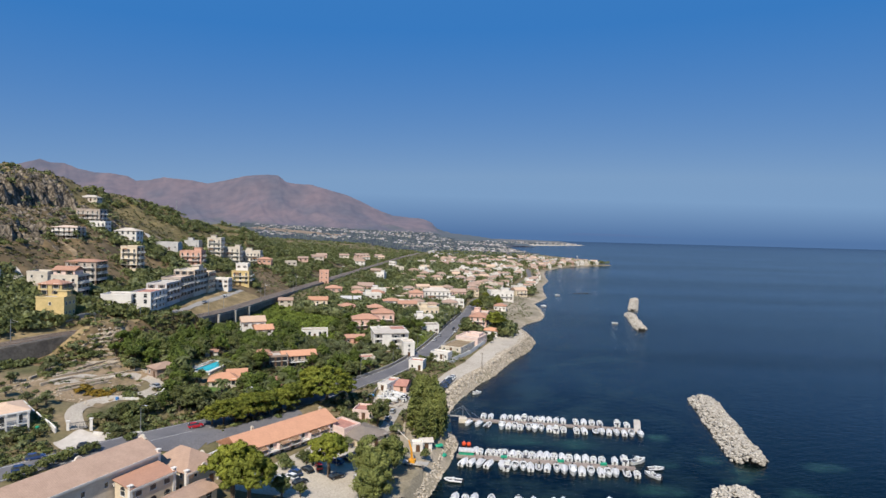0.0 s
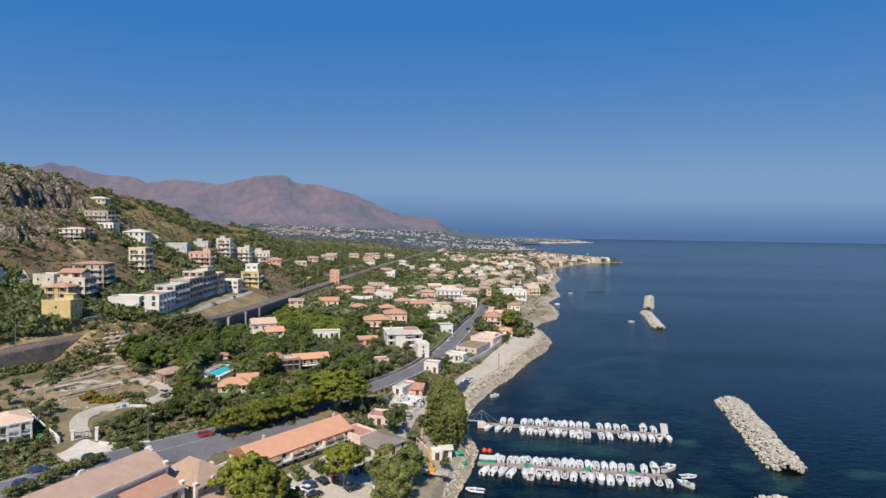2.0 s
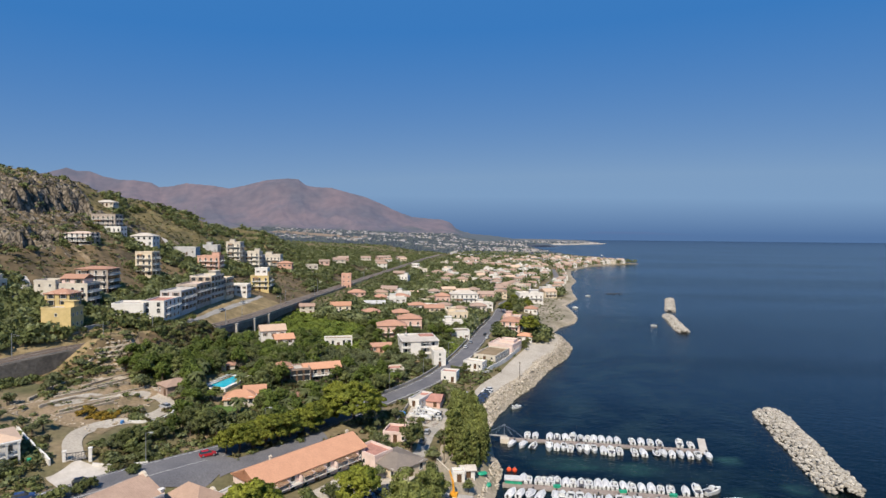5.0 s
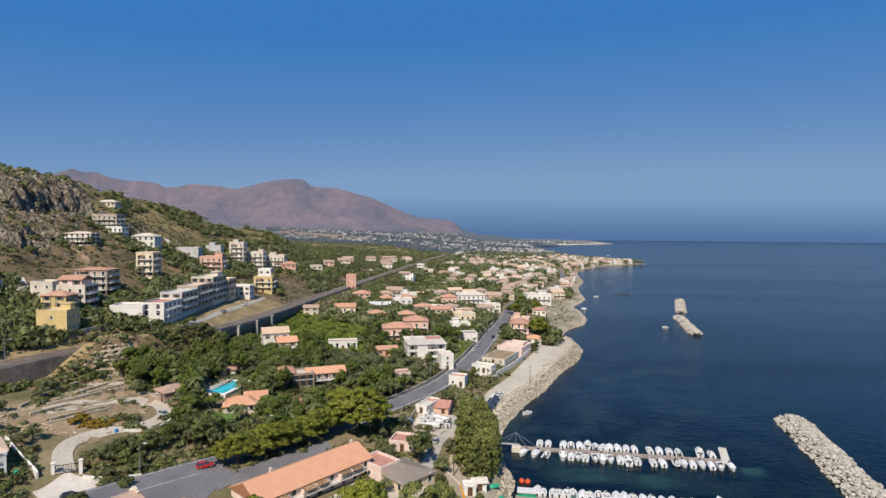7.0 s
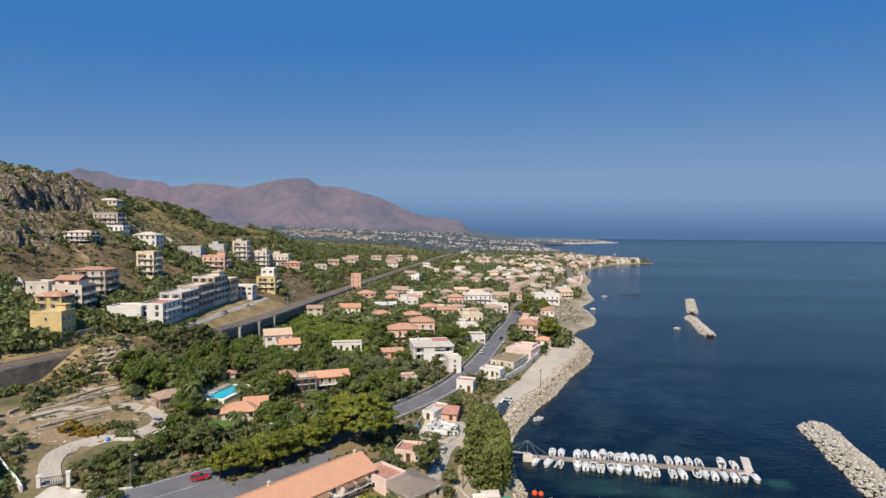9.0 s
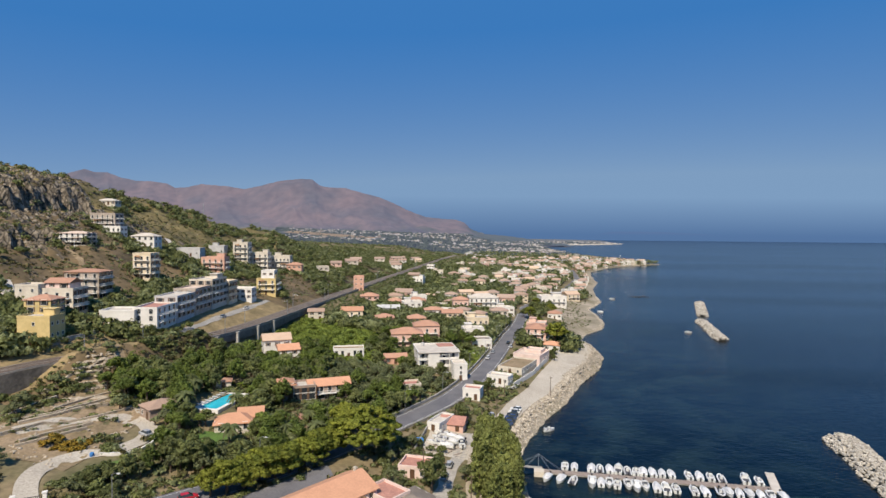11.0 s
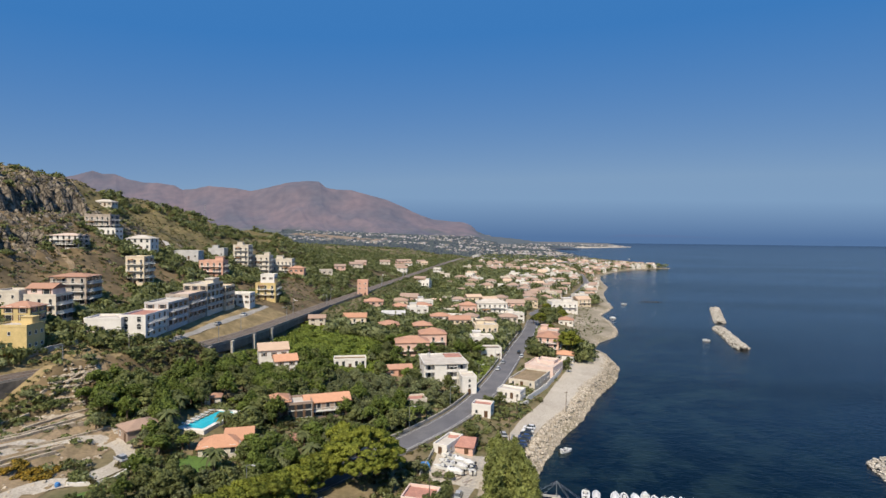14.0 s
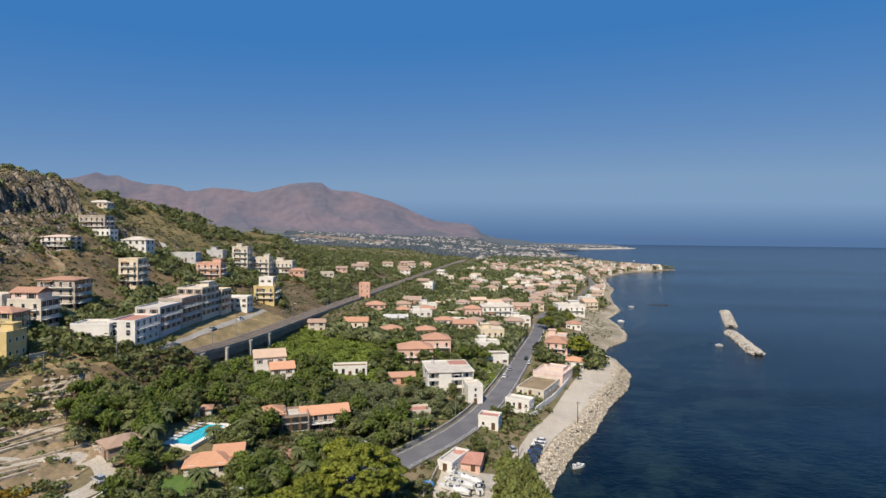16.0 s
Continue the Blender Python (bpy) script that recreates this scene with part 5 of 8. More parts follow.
# the town along the shore
def distant_quarter(name, label, rows):
    """Houses too far off to pick apart one by one: walls, eaves, hipped, gabled or flat roofs, dark windows."""
    mats, verts, faces, ids = [], [], [], []

    def slot(m):
        if m not in mats:
            mats.append(m)
        return mats.index(m)

    for x, y, w, d, h, rot, kind, wl, tl in rows:
        ca, sa, z = math.cos(radians(rot)), math.sin(radians(rot)), terrain(x, y)

        def add(points, polys, m):
            b = len(verts)
            verts.extend((x + p * ca - q * sa, y + p * sa + q * ca, z + r) for p, q, r in points)
            faces.extend(tuple(b + i for i in f) for f in polys)
            ids.extend([slot(m)] * len(polys))

        def block(x0, x1, y0, y1, z0, z1, m):
            add([(x0, y0, z0), (x1, y0, z0), (x1, y1, z0), (x0, y1, z0), (x0, y0, z1), (x1, y0, z1), (x1, y1, z1), (x0, y1, z1)],
                ((0, 1, 5, 4), (1, 2, 6, 5), (2, 3, 7, 6), (3, 0, 4, 7), (4, 5, 6, 7)), m)

        block(-w / 2, w / 2, -d / 2, d / 2, -2, h, wl)
        e, f = w / 2 + 0.4, d / 2 + 0.4
        if kind == "flat":
            block(-e + 0.3, e - 0.3, -f + 0.3, f - 0.3, h, h + 0.35, tl)
            block(w * 0.1, w * 0.4, 0, d * 0.35, h + 0.35, h + 2.4, wl)
        else:
            k = (e - f * 0.8 if kind == "hip" else e)
            k = max(k, 0.4)
            add([(-e, -f, h), (e, -f, h), (e, f, h), (-e, f, h), (-k, 0, h + d * 0.24), (k, 0, h + d * 0.24)],
                ((0, 1, 5, 4), (2, 3, 4, 5), (1, 2, 5), (3, 0, 4), (3, 2, 1, 0)), tl)
        for st in range(int(h // 3)):
            for c in (-0.28, 0.0, 0.28):
                block(c * w - 0.5, c * w + 0.5, -d / 2 - 0.04, -d / 2, st * 3 + 0.7, st * 3 + 2.3, SHUTTER)
    tagged(new(name, mesh_from(name, verts, faces, mats, ids)), label, "houses", kind="stuff")


def town():
    quarter, headland = [], []
    rng = random.Random(11)
    kinds = [("white house with a pale flat roof among gardens", WHITE, FLATROOF, "flat"), ("white house with an old brown tiled roof among gardens", WHITE, OLDTILE, "gable"), ("pale stucco house with a terracotta roof among gardens", PALE, FADED, "hip"), ("white house with a terracotta roof among gardens", WHITE, FADED, "hip"),
             ("cream house with an orange tiled roof among gardens", CREAM, PALETILE, "gable"), ("pale stucco house with a flat roof terrace among gardens", PALE, FLATROOF, "flat"), ("pink house with a terracotta roof among gardens", PINK, FADED, "gable"),
             ("white house with a flat roof among gardens", WHITE, FLATROOF, "flat"), ("cream house with an old tiled roof among gardens", CREAM, OLDTILE, "hip"),
             ("pale house with a gabled clay roof among gardens", PALE, FADED, "gable")]
    made = 0
    for _ in range(9000):
        if made >= 215:
            break
        y = 400 + 1000 * rng.random() ** 1.1
        r, c = rail_x(y), coast_x(y)
        u = rng.random() ** 0.62
        x = r + 14 + (c - r - (30 if y < 1100 else 18)) * (u if y < 1100 else 1 - 0.5 * u * u)
        if y < 560 and c - x < 44 or c - x < (26 if y < 1100 else 8):
            continue
        if abs(x - road_x(y)) < 12 or y < 430 and x < -60:
            continue
        if noise.noise(Vector((x * 0.012, y * 0.008, 5))) < 0.0 - 0.4 * u:
            continue
        s = rng.uniform(8.5, 13.5)
        if any((x - a) ** 2 + (y - b) ** 2 < (q + s * 0.62) ** 2 for a, b, q in FOOT):
            continue
        lab, wl, tl, kind = rng.choice(kinds)
        st = rng.choice((1, 1, 2, 2, 2, 2))
        far = y > 750
        if y > 830:
            FOOT.append((x, y, s * 0.66))
            quarter.append((x, y, s, s * rng.uniform(0.7, 0.95), 0.6 + 3.0 * st, rng.uniform(-18, 24), kind, wl, tl))
            made += 1
            continue
        house(lab, x, y, s, s * rng.uniform(0.7, 0.95), 0.6 + 3.0 * st, rng.uniform(-18, 24), kind, wl, tl, st, 2 if far else 3, 0 if far else 1, at="mid", group="town houses", door=False, left=False,
              balcony=(1,) if st > 1 and rng.random() < 0.5 and not far else ())
        made += 1
    for lo, hi, n, off, span in ((1165, 1292, 75, 14, 210), (640, 985, 20, 10, 16), (980, 1190, 26, 10, 130)):
        for _ in range(n * 14):                   # crowded houses of the headland and the shore
            if n <= 0:
                break
            y = rng.uniform(lo, hi)
            s = rng.uniform(8.0, 12.5)
            x = coast_x(y) - off - s / 2 - span * rng.random() ** 1.25
            if abs(x - road_x(y)) < 12 or x > 352 or any((x - a) ** 2 + (y - b) ** 2 < (q + s * 0.5) ** 2 for a, b, q in FOOT):
                continue
            n -= 1
            lab, wl, tl, kind = rng.choice(kinds)
            st = rng.choice((1, 2, 2))
            if y > 830:
                FOOT.append((x, y, s * 0.66))
                headland.append((x, y, s, s * rng.uniform(0.7, 0.95), 0.6 + 3.0 * st, rng.uniform(-18, 24), kind, wl, tl))
                continue
            house(lab.replace("among gardens", "near the shore"), x, y, s, s * rng.uniform(0.7, 0.95), 0.6 + 3.0 * st, rng.uniform(-18, 24), kind, wl, tl, st, 2, 0, at="mid", group="shore houses", door=False, left=False)
    for lo, hi, n, xa, xb in ((480, 900, 12, 16, 62), ):
        for _ in range(n * 6):
            y = rng.uniform(lo, hi)
            x = rail_x(y) - rng.uniform(xa, xb)
            s = rng.uniform(9, 13)
            if y < 480 and x > -215 or any((x - a) ** 2 + (y - b) ** 2 < (q + s * 0.8) ** 2 for a, b, q in FOOT):
                continue
            if n <= 0:
                break
            n -= 1
            lab, wl, tl, kind = rng.choice(kinds)
            house(lab, x, y, s, s * 0.8, 6.4, rng.uniform(0, 30), kind, wl, tl, 2, 2, 1, at="mid", group="slope houses", door=False, left=False)
    distant_quarter("far_quarter", "pale houses with clay and flat roofs in the far gardens of the town", quarter)
    distant_quarter("headland_quarter", "crowded pale houses on the low headland by the sea", headland)


town()


def on_field(x, y):
    t = (-330 - x) / 470
    return -0.05 < t < 1.1 and -70 < y - 1720 - 440 * t < 340


def far_town():
    """Roofs and walls too far off to tell apart, over the plain to the foot of the range."""
    rng = random.Random(3)
    verts, faces, ids = [], [], []
    for _ in range(2300):
        y = 1150 + 2300 * rng.random() ** 1.4
        c = coast_x(y)
        if y < 1500 and rng.random() < 0.5:
            continue
        x = c - 40 - (c + 0.33 * y) * rng.random() ** 1.5
        if y < 1450 and x < rail_x(y) + 8 or on_field(x, y):
            continue
        if noise.noise(Vector((x * 0.004, y * 0.004, 2))) < -0.1:
            continue
        s, h = rng.uniform(6, 13), rng.uniform(3.5, 7)
        z = terrain(x, y)
        b = len(verts)
        a = rng.uniform(-0.4, 0.4)
        for zz in (-2, h):
            for px, py in ((-1, -1), (1, -1), (1, 1), (-1, 1)):
                px, py = px * s / 2, py * s * 0.35
                verts.append((x + px * math.cos(a) - py * math.sin(a), y + px * math.sin(a) + py * math.cos(a), z + zz))
        verts.append((x, y, z + h + 1.6))
        k = rng.choice((0, 0, 1, 2))
        for f in ((0, 1, 5, 4), (1, 2, 6, 5), (2, 3, 7, 6), (3, 0, 4, 7)):
            faces.append(tuple(b + i for i in f))
            ids.append(k)
        for f in ((4, 5, 8), (5, 6, 8), (6, 7, 8), (7, 4, 8)):
            faces.append(tuple(b + i for i in f))
            ids.append(rng.choice((3, 3, 0)))
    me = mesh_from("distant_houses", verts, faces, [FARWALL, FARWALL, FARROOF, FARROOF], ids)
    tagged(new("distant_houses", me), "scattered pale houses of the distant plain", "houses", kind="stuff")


far_town()

# ---- breakwaters and shore rocks ----
def rock_mesh(seed, flat=0.75, stone=None):
    rng = random.Random(seed)
    bm = bmesh.new()
    for _ in range(15):
        v = Vector((rng.uniform(-1, 1), rng.uniform(-1, 1), rng.uniform(-1, 1))).normalized() * rng.uniform(0.8, 1.1)
        bm.verts.new((v.x, v.y * 0.85, v.z * flat))
    bmesh.ops.convex_hull(bm, input=bm.verts)
    bmesh.ops.delete(bm, geom=[v for v in bm.verts if not v.link_faces], context="VERTS")
    return keep_mesh(bm, "boulder", [stone or ROCK])


ROCKS = [rock_mesh(s) for s in range(7)]
SHORE = [rock_mesh(s, 0.75, SHOREROCK) for s in range(7)]


def rock_heap(rng, place, count, parent, as_parts, size=(0.8, 1.5), stones=None):
    """Boulders at place(rng) -> (x, y, z); separate parts, or one joined heap."""
    verts, faces = [], []
    for i in range(count):
        x, y, z = place(rng)
        s = rng.uniform(*size) * (1.25 if rng.random() < 0.12 else 1)
        m = Matrix.LocRotScale((x, y, z), Euler((rng.uniform(-0.5, 0.5), rng.uniform(-0.5, 0.5), rng.uniform(0, 6.3))), (s, s, s))
        me = rng.choice(stones or ROCKS)
        if as_parts:
            part("boulder", me, None, parent, where=m)
        else:
            b = len(verts)
            verts += [tuple(m @ v.co) for v in me.vertices]
            faces += [tuple(b + k for k in p.vertices) for p in me.polygons]
    if verts:
        me = mesh_from("rubble", verts, faces, [(stones or ROCKS)[0].materials[0]])
        ob = part("rubble", me, None, parent)
        tagged(ob, "heaped limestone boulders", kind="stuff")


def breakwater(label, ax, ay, bx, by, half, top, near, fill, size):
    root = thing("breakwater", label, "breakwater", pose(0, 0, 0), "breakwaters")
    rng = random.Random(int(ax))
    u = Vector((bx - ax, by - ay, 0))
    n = Vector((u.y, -u.x, 0)).normalized()

    def place(r):
        t = r.uniform(0, 1)
        o = r.uniform(-1, 1)
        end = min(1.0, min(t, 1 - t) * u.length / half * 1.3 + 0.6)
        p = Vector((ax, ay, 0)) + u * t + n * o * half * min(1, end) * (1 + 0.05 * math.sin(t * 17))
        return p.x, p.y, top * (1 - abs(o) ** 1.6) * min(1, end) + r.uniform(-0.3, 0.35)

    if near:
        rock_heap(rng, place, near, root, True, size)
    rock_heap(rng, place, fill, root, False, size)
    return root


breakwater("long heap of pale limestone boulders in the sea", 113.2, 237.0, 97.2, 168.5, 5.7, 2.3, 300, 1500, (0.42, 0.82))
breakwater("second heap of pale limestone boulders in the sea", 82.0, 150.5, 66.5, 91, 6.0, 2.3, 0, 1300, (0.42, 0.82))
breakwater("far heap of pale boulders off the beach", 166.2, 488, 148.2, 407, 4.4, 1.8, 0, 700, (0.6, 1.0))
breakwater("farther short heap of pale boulders", 210.2, 603, 177.2, 511, 4.2, 1.8, 0, 560, (0.65, 1.05))


def shore_rocks():
    root = thing("rock_revetment", "sloping bank of tumbled pale boulders along the shore", "rocks", pose(0, 0, 0))
    rng = random.Random(5)

    def near(r):
        y = r.uniform(205, 300)
        d = r.uniform(-0.7, lerp_table(y, ((205, 4.2), (225, 4.8), (260, 5.6), (300, 6.6))))
        return coast_x(y) - d, y, terrain(coast_x(y) - d, y) * 0.9 + r.uniform(0, 0.5)

    def far(r):
        y = r.uniform(292, 392)
        d = r.uniform(-0.8, lerp_table(y, ((290, 6.4), (330, 7.6), (392, 7.0))))
        return coast_x(y) - d, y, terrain(coast_x(y) - d, y) * 0.9 + r.uniform(0, 0.5)

    def quay(r):
        y = r.uniform(138, 187)
        d = r.uniform(-1.0, 2.2)
        return coast_x(y) - d, y, terrain(coast_x(y) - d, y) * 0.9 + r.uniform(0, 0.4)

    rock_heap(rng, near, 220, root, True, (0.3, 0.7), SHORE)
    rock_heap(rng, near, 2000, root, False, (0.25, 0.72), SHORE)
    rock_heap(rng, far, 2000, root, False, (0.3, 0.8), SHORE)
    def beach(r):
        y = r.uniform(392, 640)
        d = r.uniform(-1.4, 2.2)
        return coast_x(y) - d, y, terrain(coast_x(y) - d, y) * 0.9 + r.uniform(-0.1, 0.15)

    rock_heap(rng, beach, 900, root, False, (0.25, 0.6), SHORE)
    rock_heap(rng, quay, 640, root, False, (0.2, 0.5), SHORE)


shore_rocks()
DARKREEF = mat("wet_dark_reef", (0.06, 0.05, 0.04), (0.035, 0.03, 0.026), 0.6, 0.6, 0.5, 2.5)
REEF = [rock_mesh(s, 0.6, DARKREEF) for s in range(4)]
reef = thing("reef", "low dark reef rocks just above the water", "rocks", pose(0, 0, 0))
rock_heap(random.Random(8), lambda r: (164 + r.uniform(-10, 10), 648 + r.gauss(0, 1.5), r.uniform(-0.45, 0.1)), 50, reef, False, (0.6, 1.2), REEF)


# ---- jetties ----
def jetty(label, ax, ay, bx, by, width, head=0.0, gang=False):
    length = math.hypot(bx - ax, by - ay)
    root = thing("jetty", label, "jetty", pose(ax, ay, 0, 0, 0, math.degrees(math.atan2(by - ay, bx - ax))), "jetties")
    n = int(length / 6)
    for i in range(n):
        x0, x1 = length * i / n + 0.04, length * (i + 1) / n - 0.04
        part("pontoon", box_bm((x0, x1, -width / 2 + 0.1, width / 2 - 0.1, -0.4, 0.32)), CONCRETE, root)
    deck = part("decking", box_bm(*[(i * 0.3 + 0.01, i * 0.3 + 0.29, -width / 2, width / 2, 0.32, 0.4) for i in range(int(length / 0.3))]), PLANK, root)
    tagged(deck, "weathered crosswise deck boards", kind="stuff")
    for i in range(n):
        part("bollard", BOLLARD, None, root, where=pose(length * (i + 0.5) / n, width / 2 - 0.18, 0.4))
    if head:
        skew = pose(length - 1.2, 0, 0, 0, 0, -12)
        part("head_pontoon", box_bm((-1.2, 1.2, -2.2, head - 2.2, -0.4, 0.36)), CONCRETE, root, "pale concrete T-head pontoon", skew)
        part("head_deck", box_bm((-1.15, 1.15, -2.15, head - 2.25, 0.36, 0.44)), FLATROOF, root, where=skew)
    if gang:
        bm = bmesh.new()
        block(bm, -9.5, 1.0, -0.6, 0.6, 1.2, 1.3)
        part("gangway", bm, CONCRETE, root)
        bm = bmesh.new()
        for s in (-0.9, 0.9):
            tube(bm, ((0, s, 0.3), (0, s * 0.35, 5.2)), (0.09, 0.06))
            for x in (-7.0, -3.5, 3.5, 7.0):
                tube(bm, ((0, s * 0.35, 5.1), (x, s * 0.65, 1.2 if x < 0 else 0.5)), (0.035, 0.035), 4)
        tube(bm, ((0, -0.5, 3.4), (0, 0.5, 3.4)), (0.05, 0.05))
        part("cable_mast", bm, STEEL, root, "grey steel A-frame mast with stay cables")
        part("anchor_block", box_bm((-1.2, 1.6, -3.6, -1.2, -0.6, 1.5)), PALE, root, "pale concrete anchor block")
    return root


bm = bmesh.new()
tube(bm, ((0, 0, 0), (0, 0, 0.22), (0, 0, 0.3)), (0.06, 0.06, 0.1), 6)
BOLLARD = keep_mesh(bm, "bollard", [STEEL])
jetty("long floating jetty with weathered decking and a T-head", 9.0, 203.2, 72.6, 196.2, 2.5, 13.5, True)
jetty("long floating jetty with brown decking beside moored boats", 6.0, 169.6, 59.5, 163.4, 2.6)
jetty("near floating jetty with weathered decking", 2.0, 138.0, 60, 134.5, 2.6)


# ---- boats ----
def hull_bm(length, beam, height, stations=7):
    bm = bmesh.new()
    rings = []
    for i in range(stations):
        t = i / (stations - 1)
        half = beam / 2 * (0.9 + 0.1 * math.sin(math.pi * t)) * max(1 - max(t - 0.5, 0) ** 2.4 * 5.1, 0.03)
        y = -length / 2 + length * t
        sheer = height * (1 + 0.22 * t * t)
        rings.append([bm.verts.new(p) for p in ((-half, y, sheer), (-half * 0.86, y, 0.05), (0, y, -0.25 + 0.5 * max(t - 0.7, 0)), (half * 0.86, y, 0.05), (half, y, sheer), (half * 0.84, y, sheer - 0.02), (0, y, sheer * 0.93), (-half * 0.84, y, sheer - 0.02))])
    for a, b in zip(rings, rings[1:]):
        for k in range(8):
            bm.faces.new((a[k], b[k], b[(k + 1) % 8], a[(k + 1) % 8]))
    bm.faces.new(rings[0])
    bm.faces.new(rings[-1][::-1])
    return bm


def outboard(root, length, height):
    bm = box_bm((-0.2, 0.2, -length / 2 - 0.55, -length / 2 - 0.1, height - 0.05, height + 0.42), (-0.09, 0.09, -length / 2 - 0.4, -length / 2 - 0.2, -0.3, height))
    part("outboard", bm, BLACK, root, "black outboard motor")


def boat_covered(length, beam):
    root = thing("boat", "small white motorboat under a fitted white canvas cover", "boat", pose(0, 0, 0), "moored boats")
    part("hull", hull_bm(length, beam, 0.75), GELCOAT, root)
    bm = bmesh.new()
    rings = []
    for t, w, h in ((-0.46, 0.8, 0.85), (-0.25, 0.86, 1.25), (0.0, 0.86, 1.4), (0.2, 0.7, 1.2), (0.4, 0.25, 0.98)):
        rings.append([bm.verts.new(p) for p in ((-beam / 2 * w, t * length, 0.74), (-beam / 4 * w, t * length, h), (0, t * length, h + 0.1), (beam / 4 * w, t * length, h), (beam / 2 * w, t * length, 0.74))])
    for a, b in zip(rings, rings[1:]):
        for k in range(4):
            bm.faces.new((a[k], a[k + 1], b[k + 1], b[k]))
    bm.faces.new(rings[0][::-1])
    bm.faces.new(rings[-1])
    part("cover", bm, CANVAS, root)
    outboard(root, length, 0.75)
    return root


def boat_open(length, beam):
    root = thing("boat", "open white motorboat with a console and windscreen", "boat", pose(0, 0, 0), "moored boats")
    part("hull", hull_bm(length, beam, 0.72), GELCOAT, root)
    part("cockpit", box_bm((-beam * 0.32, beam * 0.32, -length * 0.42, length * 0.12, 0.62, 0.75)), RUBBER, root, "grey cockpit floor")
    part("console", box_bm((-0.4, 0.4, -0.35, 0.35, 0.7, 1.4)), GELCOAT, root)
    part("windscreen", box_bm((-0.5, 0.5, 0.36, 0.42, 1.2, 1.7)), SCREEN, root, "tinted windscreen")
    part("bench", box_bm((-beam * 0.34, beam * 0.34, -length * 0.4, -length * 0.3, 0.74, 1.15)), CANVAS, root)
    part("sun_pad", box_bm((-beam * 0.24, beam * 0.24, length * 0.14, length * 0.3, 0.74, 0.95)), CANVAS, root)
    outboard(root, length, 0.72)
    return root


def boat_cabin(length, beam):
    root = thing("boat", "white cabin cruiser with dark windows", "boat", pose(0, 0, 0), "moored boats")
    part("hull", hull_bm(length, beam, 1.0), GELCOAT, root)
    bm = bmesh.new()
    b, t = 0.36 * beam, 0.29 * beam
    v = [bm.verts.new(p) for p in ((-b, -length * 0.12, 0.9), (b, -length * 0.12, 0.9), (b * 0.8, length * 0.28, 0.95), (-b * 0.8, length * 0.28, 0.95), (-t, -length * 0.1, 1.9), (t, -length * 0.1, 1.9), (t * 0.85, length * 0.1, 1.85), (-t * 0.85, length * 0.1, 1.85))]
    for f in ((4, 5, 6, 7), (0, 1, 5, 4), (1, 2, 6, 5), (2, 3, 7, 6), (3, 0, 4, 7)):
        bm.faces.new([v[i] for i in f])
    part("cabin", bm, GELCOAT, root)
    part("cabin_window", box_bm((-b * 0.98, b * 0.98, -length * 0.06, length * 0.1, 1.35, 1.62)), SCREEN, root, "dark cabin window")
    part("cockpit", box_bm((-beam * 0.33, beam * 0.33, -length * 0.43, -length * 0.14, 0.85, 0.99)), RUBBER, root, "grey cockpit floor")
    bm = bmesh.new()
    for s in (-1, 1):
        tube(bm, ((s * b, -length * 0.2, 1.0), (s * b * 0.9, -length * 0.22, 2.3)), (0.03, 0.03), 5)
    tube(bm, ((-b * 0.9, -length * 0.22, 2.3), (b * 0.9, -length * 0.22, 2.3)), (0.03, 0.03), 5)
    part("roll_bar", bm, STEEL, root)
    outboard(root, length, 1.0)
    return root


def boat_rib(length, beam):
    root = thing("inflatable_boat", "white inflatable boat with round tubes", "boat", pose(0, 0, 0), "moored boats")
    for s in (-1, 1):
        bm = bmesh.new()
        tube(bm, ((s * beam * 0.4, -length / 2, 0.4), (s * beam * 0.4, length * 0.15, 0.42), (s * beam * 0.27, length * 0.36, 0.5), (0, length * 0.5, 0.62)), (0.22, 0.26, 0.25, 0.2), 7)
        part("tube", bm, CANVAS, root)
    part("floor", box_bm((-beam * 0.3, beam * 0.3, -length * 0.46, length * 0.25, 0.05, 0.3)), RUBBER, root, "dark floor")
    part("console", box_bm((-0.35, 0.35, -0.3, 0.3, 0.3, 1.1)), GELCOAT, root)
    outboard(root, length, 0.5)
    return root


FLEET = [boat_covered(4.9, 2.1), boat_open(5.2, 2.2), boat_covered(5.4, 2.25), boat_cabin(6.2, 2.4), boat_rib(5.0, 2.25), boat_open(4.5, 2.0)]
used = set()


def moor(i, x, y, rot):
    b = FLEET[i]
    m = pose(x, y, 0, 0, 0, rot)
    if i not in used:
        used.add(i)
        b.matrix_basis = m
    else:
        copy_thing(b, m)


def berth_row(xs, line, side, seed, turned=()):
    rng = random.Random(seed)
    (ax, ay), (bx, by) = line
    for k, x in enumerate(xs):
        y = ay + (by - ay) * (x - ax) / (bx - ax)
        i = rng.choice((0, 0, 1, 2, 2, 3, 4, 5, 1))
        length = (4.9, 5.2, 5.4, 6.2, 5.0, 4.5)[i]
        rot = -11 + rng.uniform(-5, 5) + (-12 if k in turned else 0) + (180 if side < 0 and rng.random() < 0.45 else 0)
        out = side * (1.7 + length / 2 + rng.uniform(0, 0.35))
        moor(i, x + 0.19 * out + rng.uniform(-0.15, 0.15), y + out, rot)


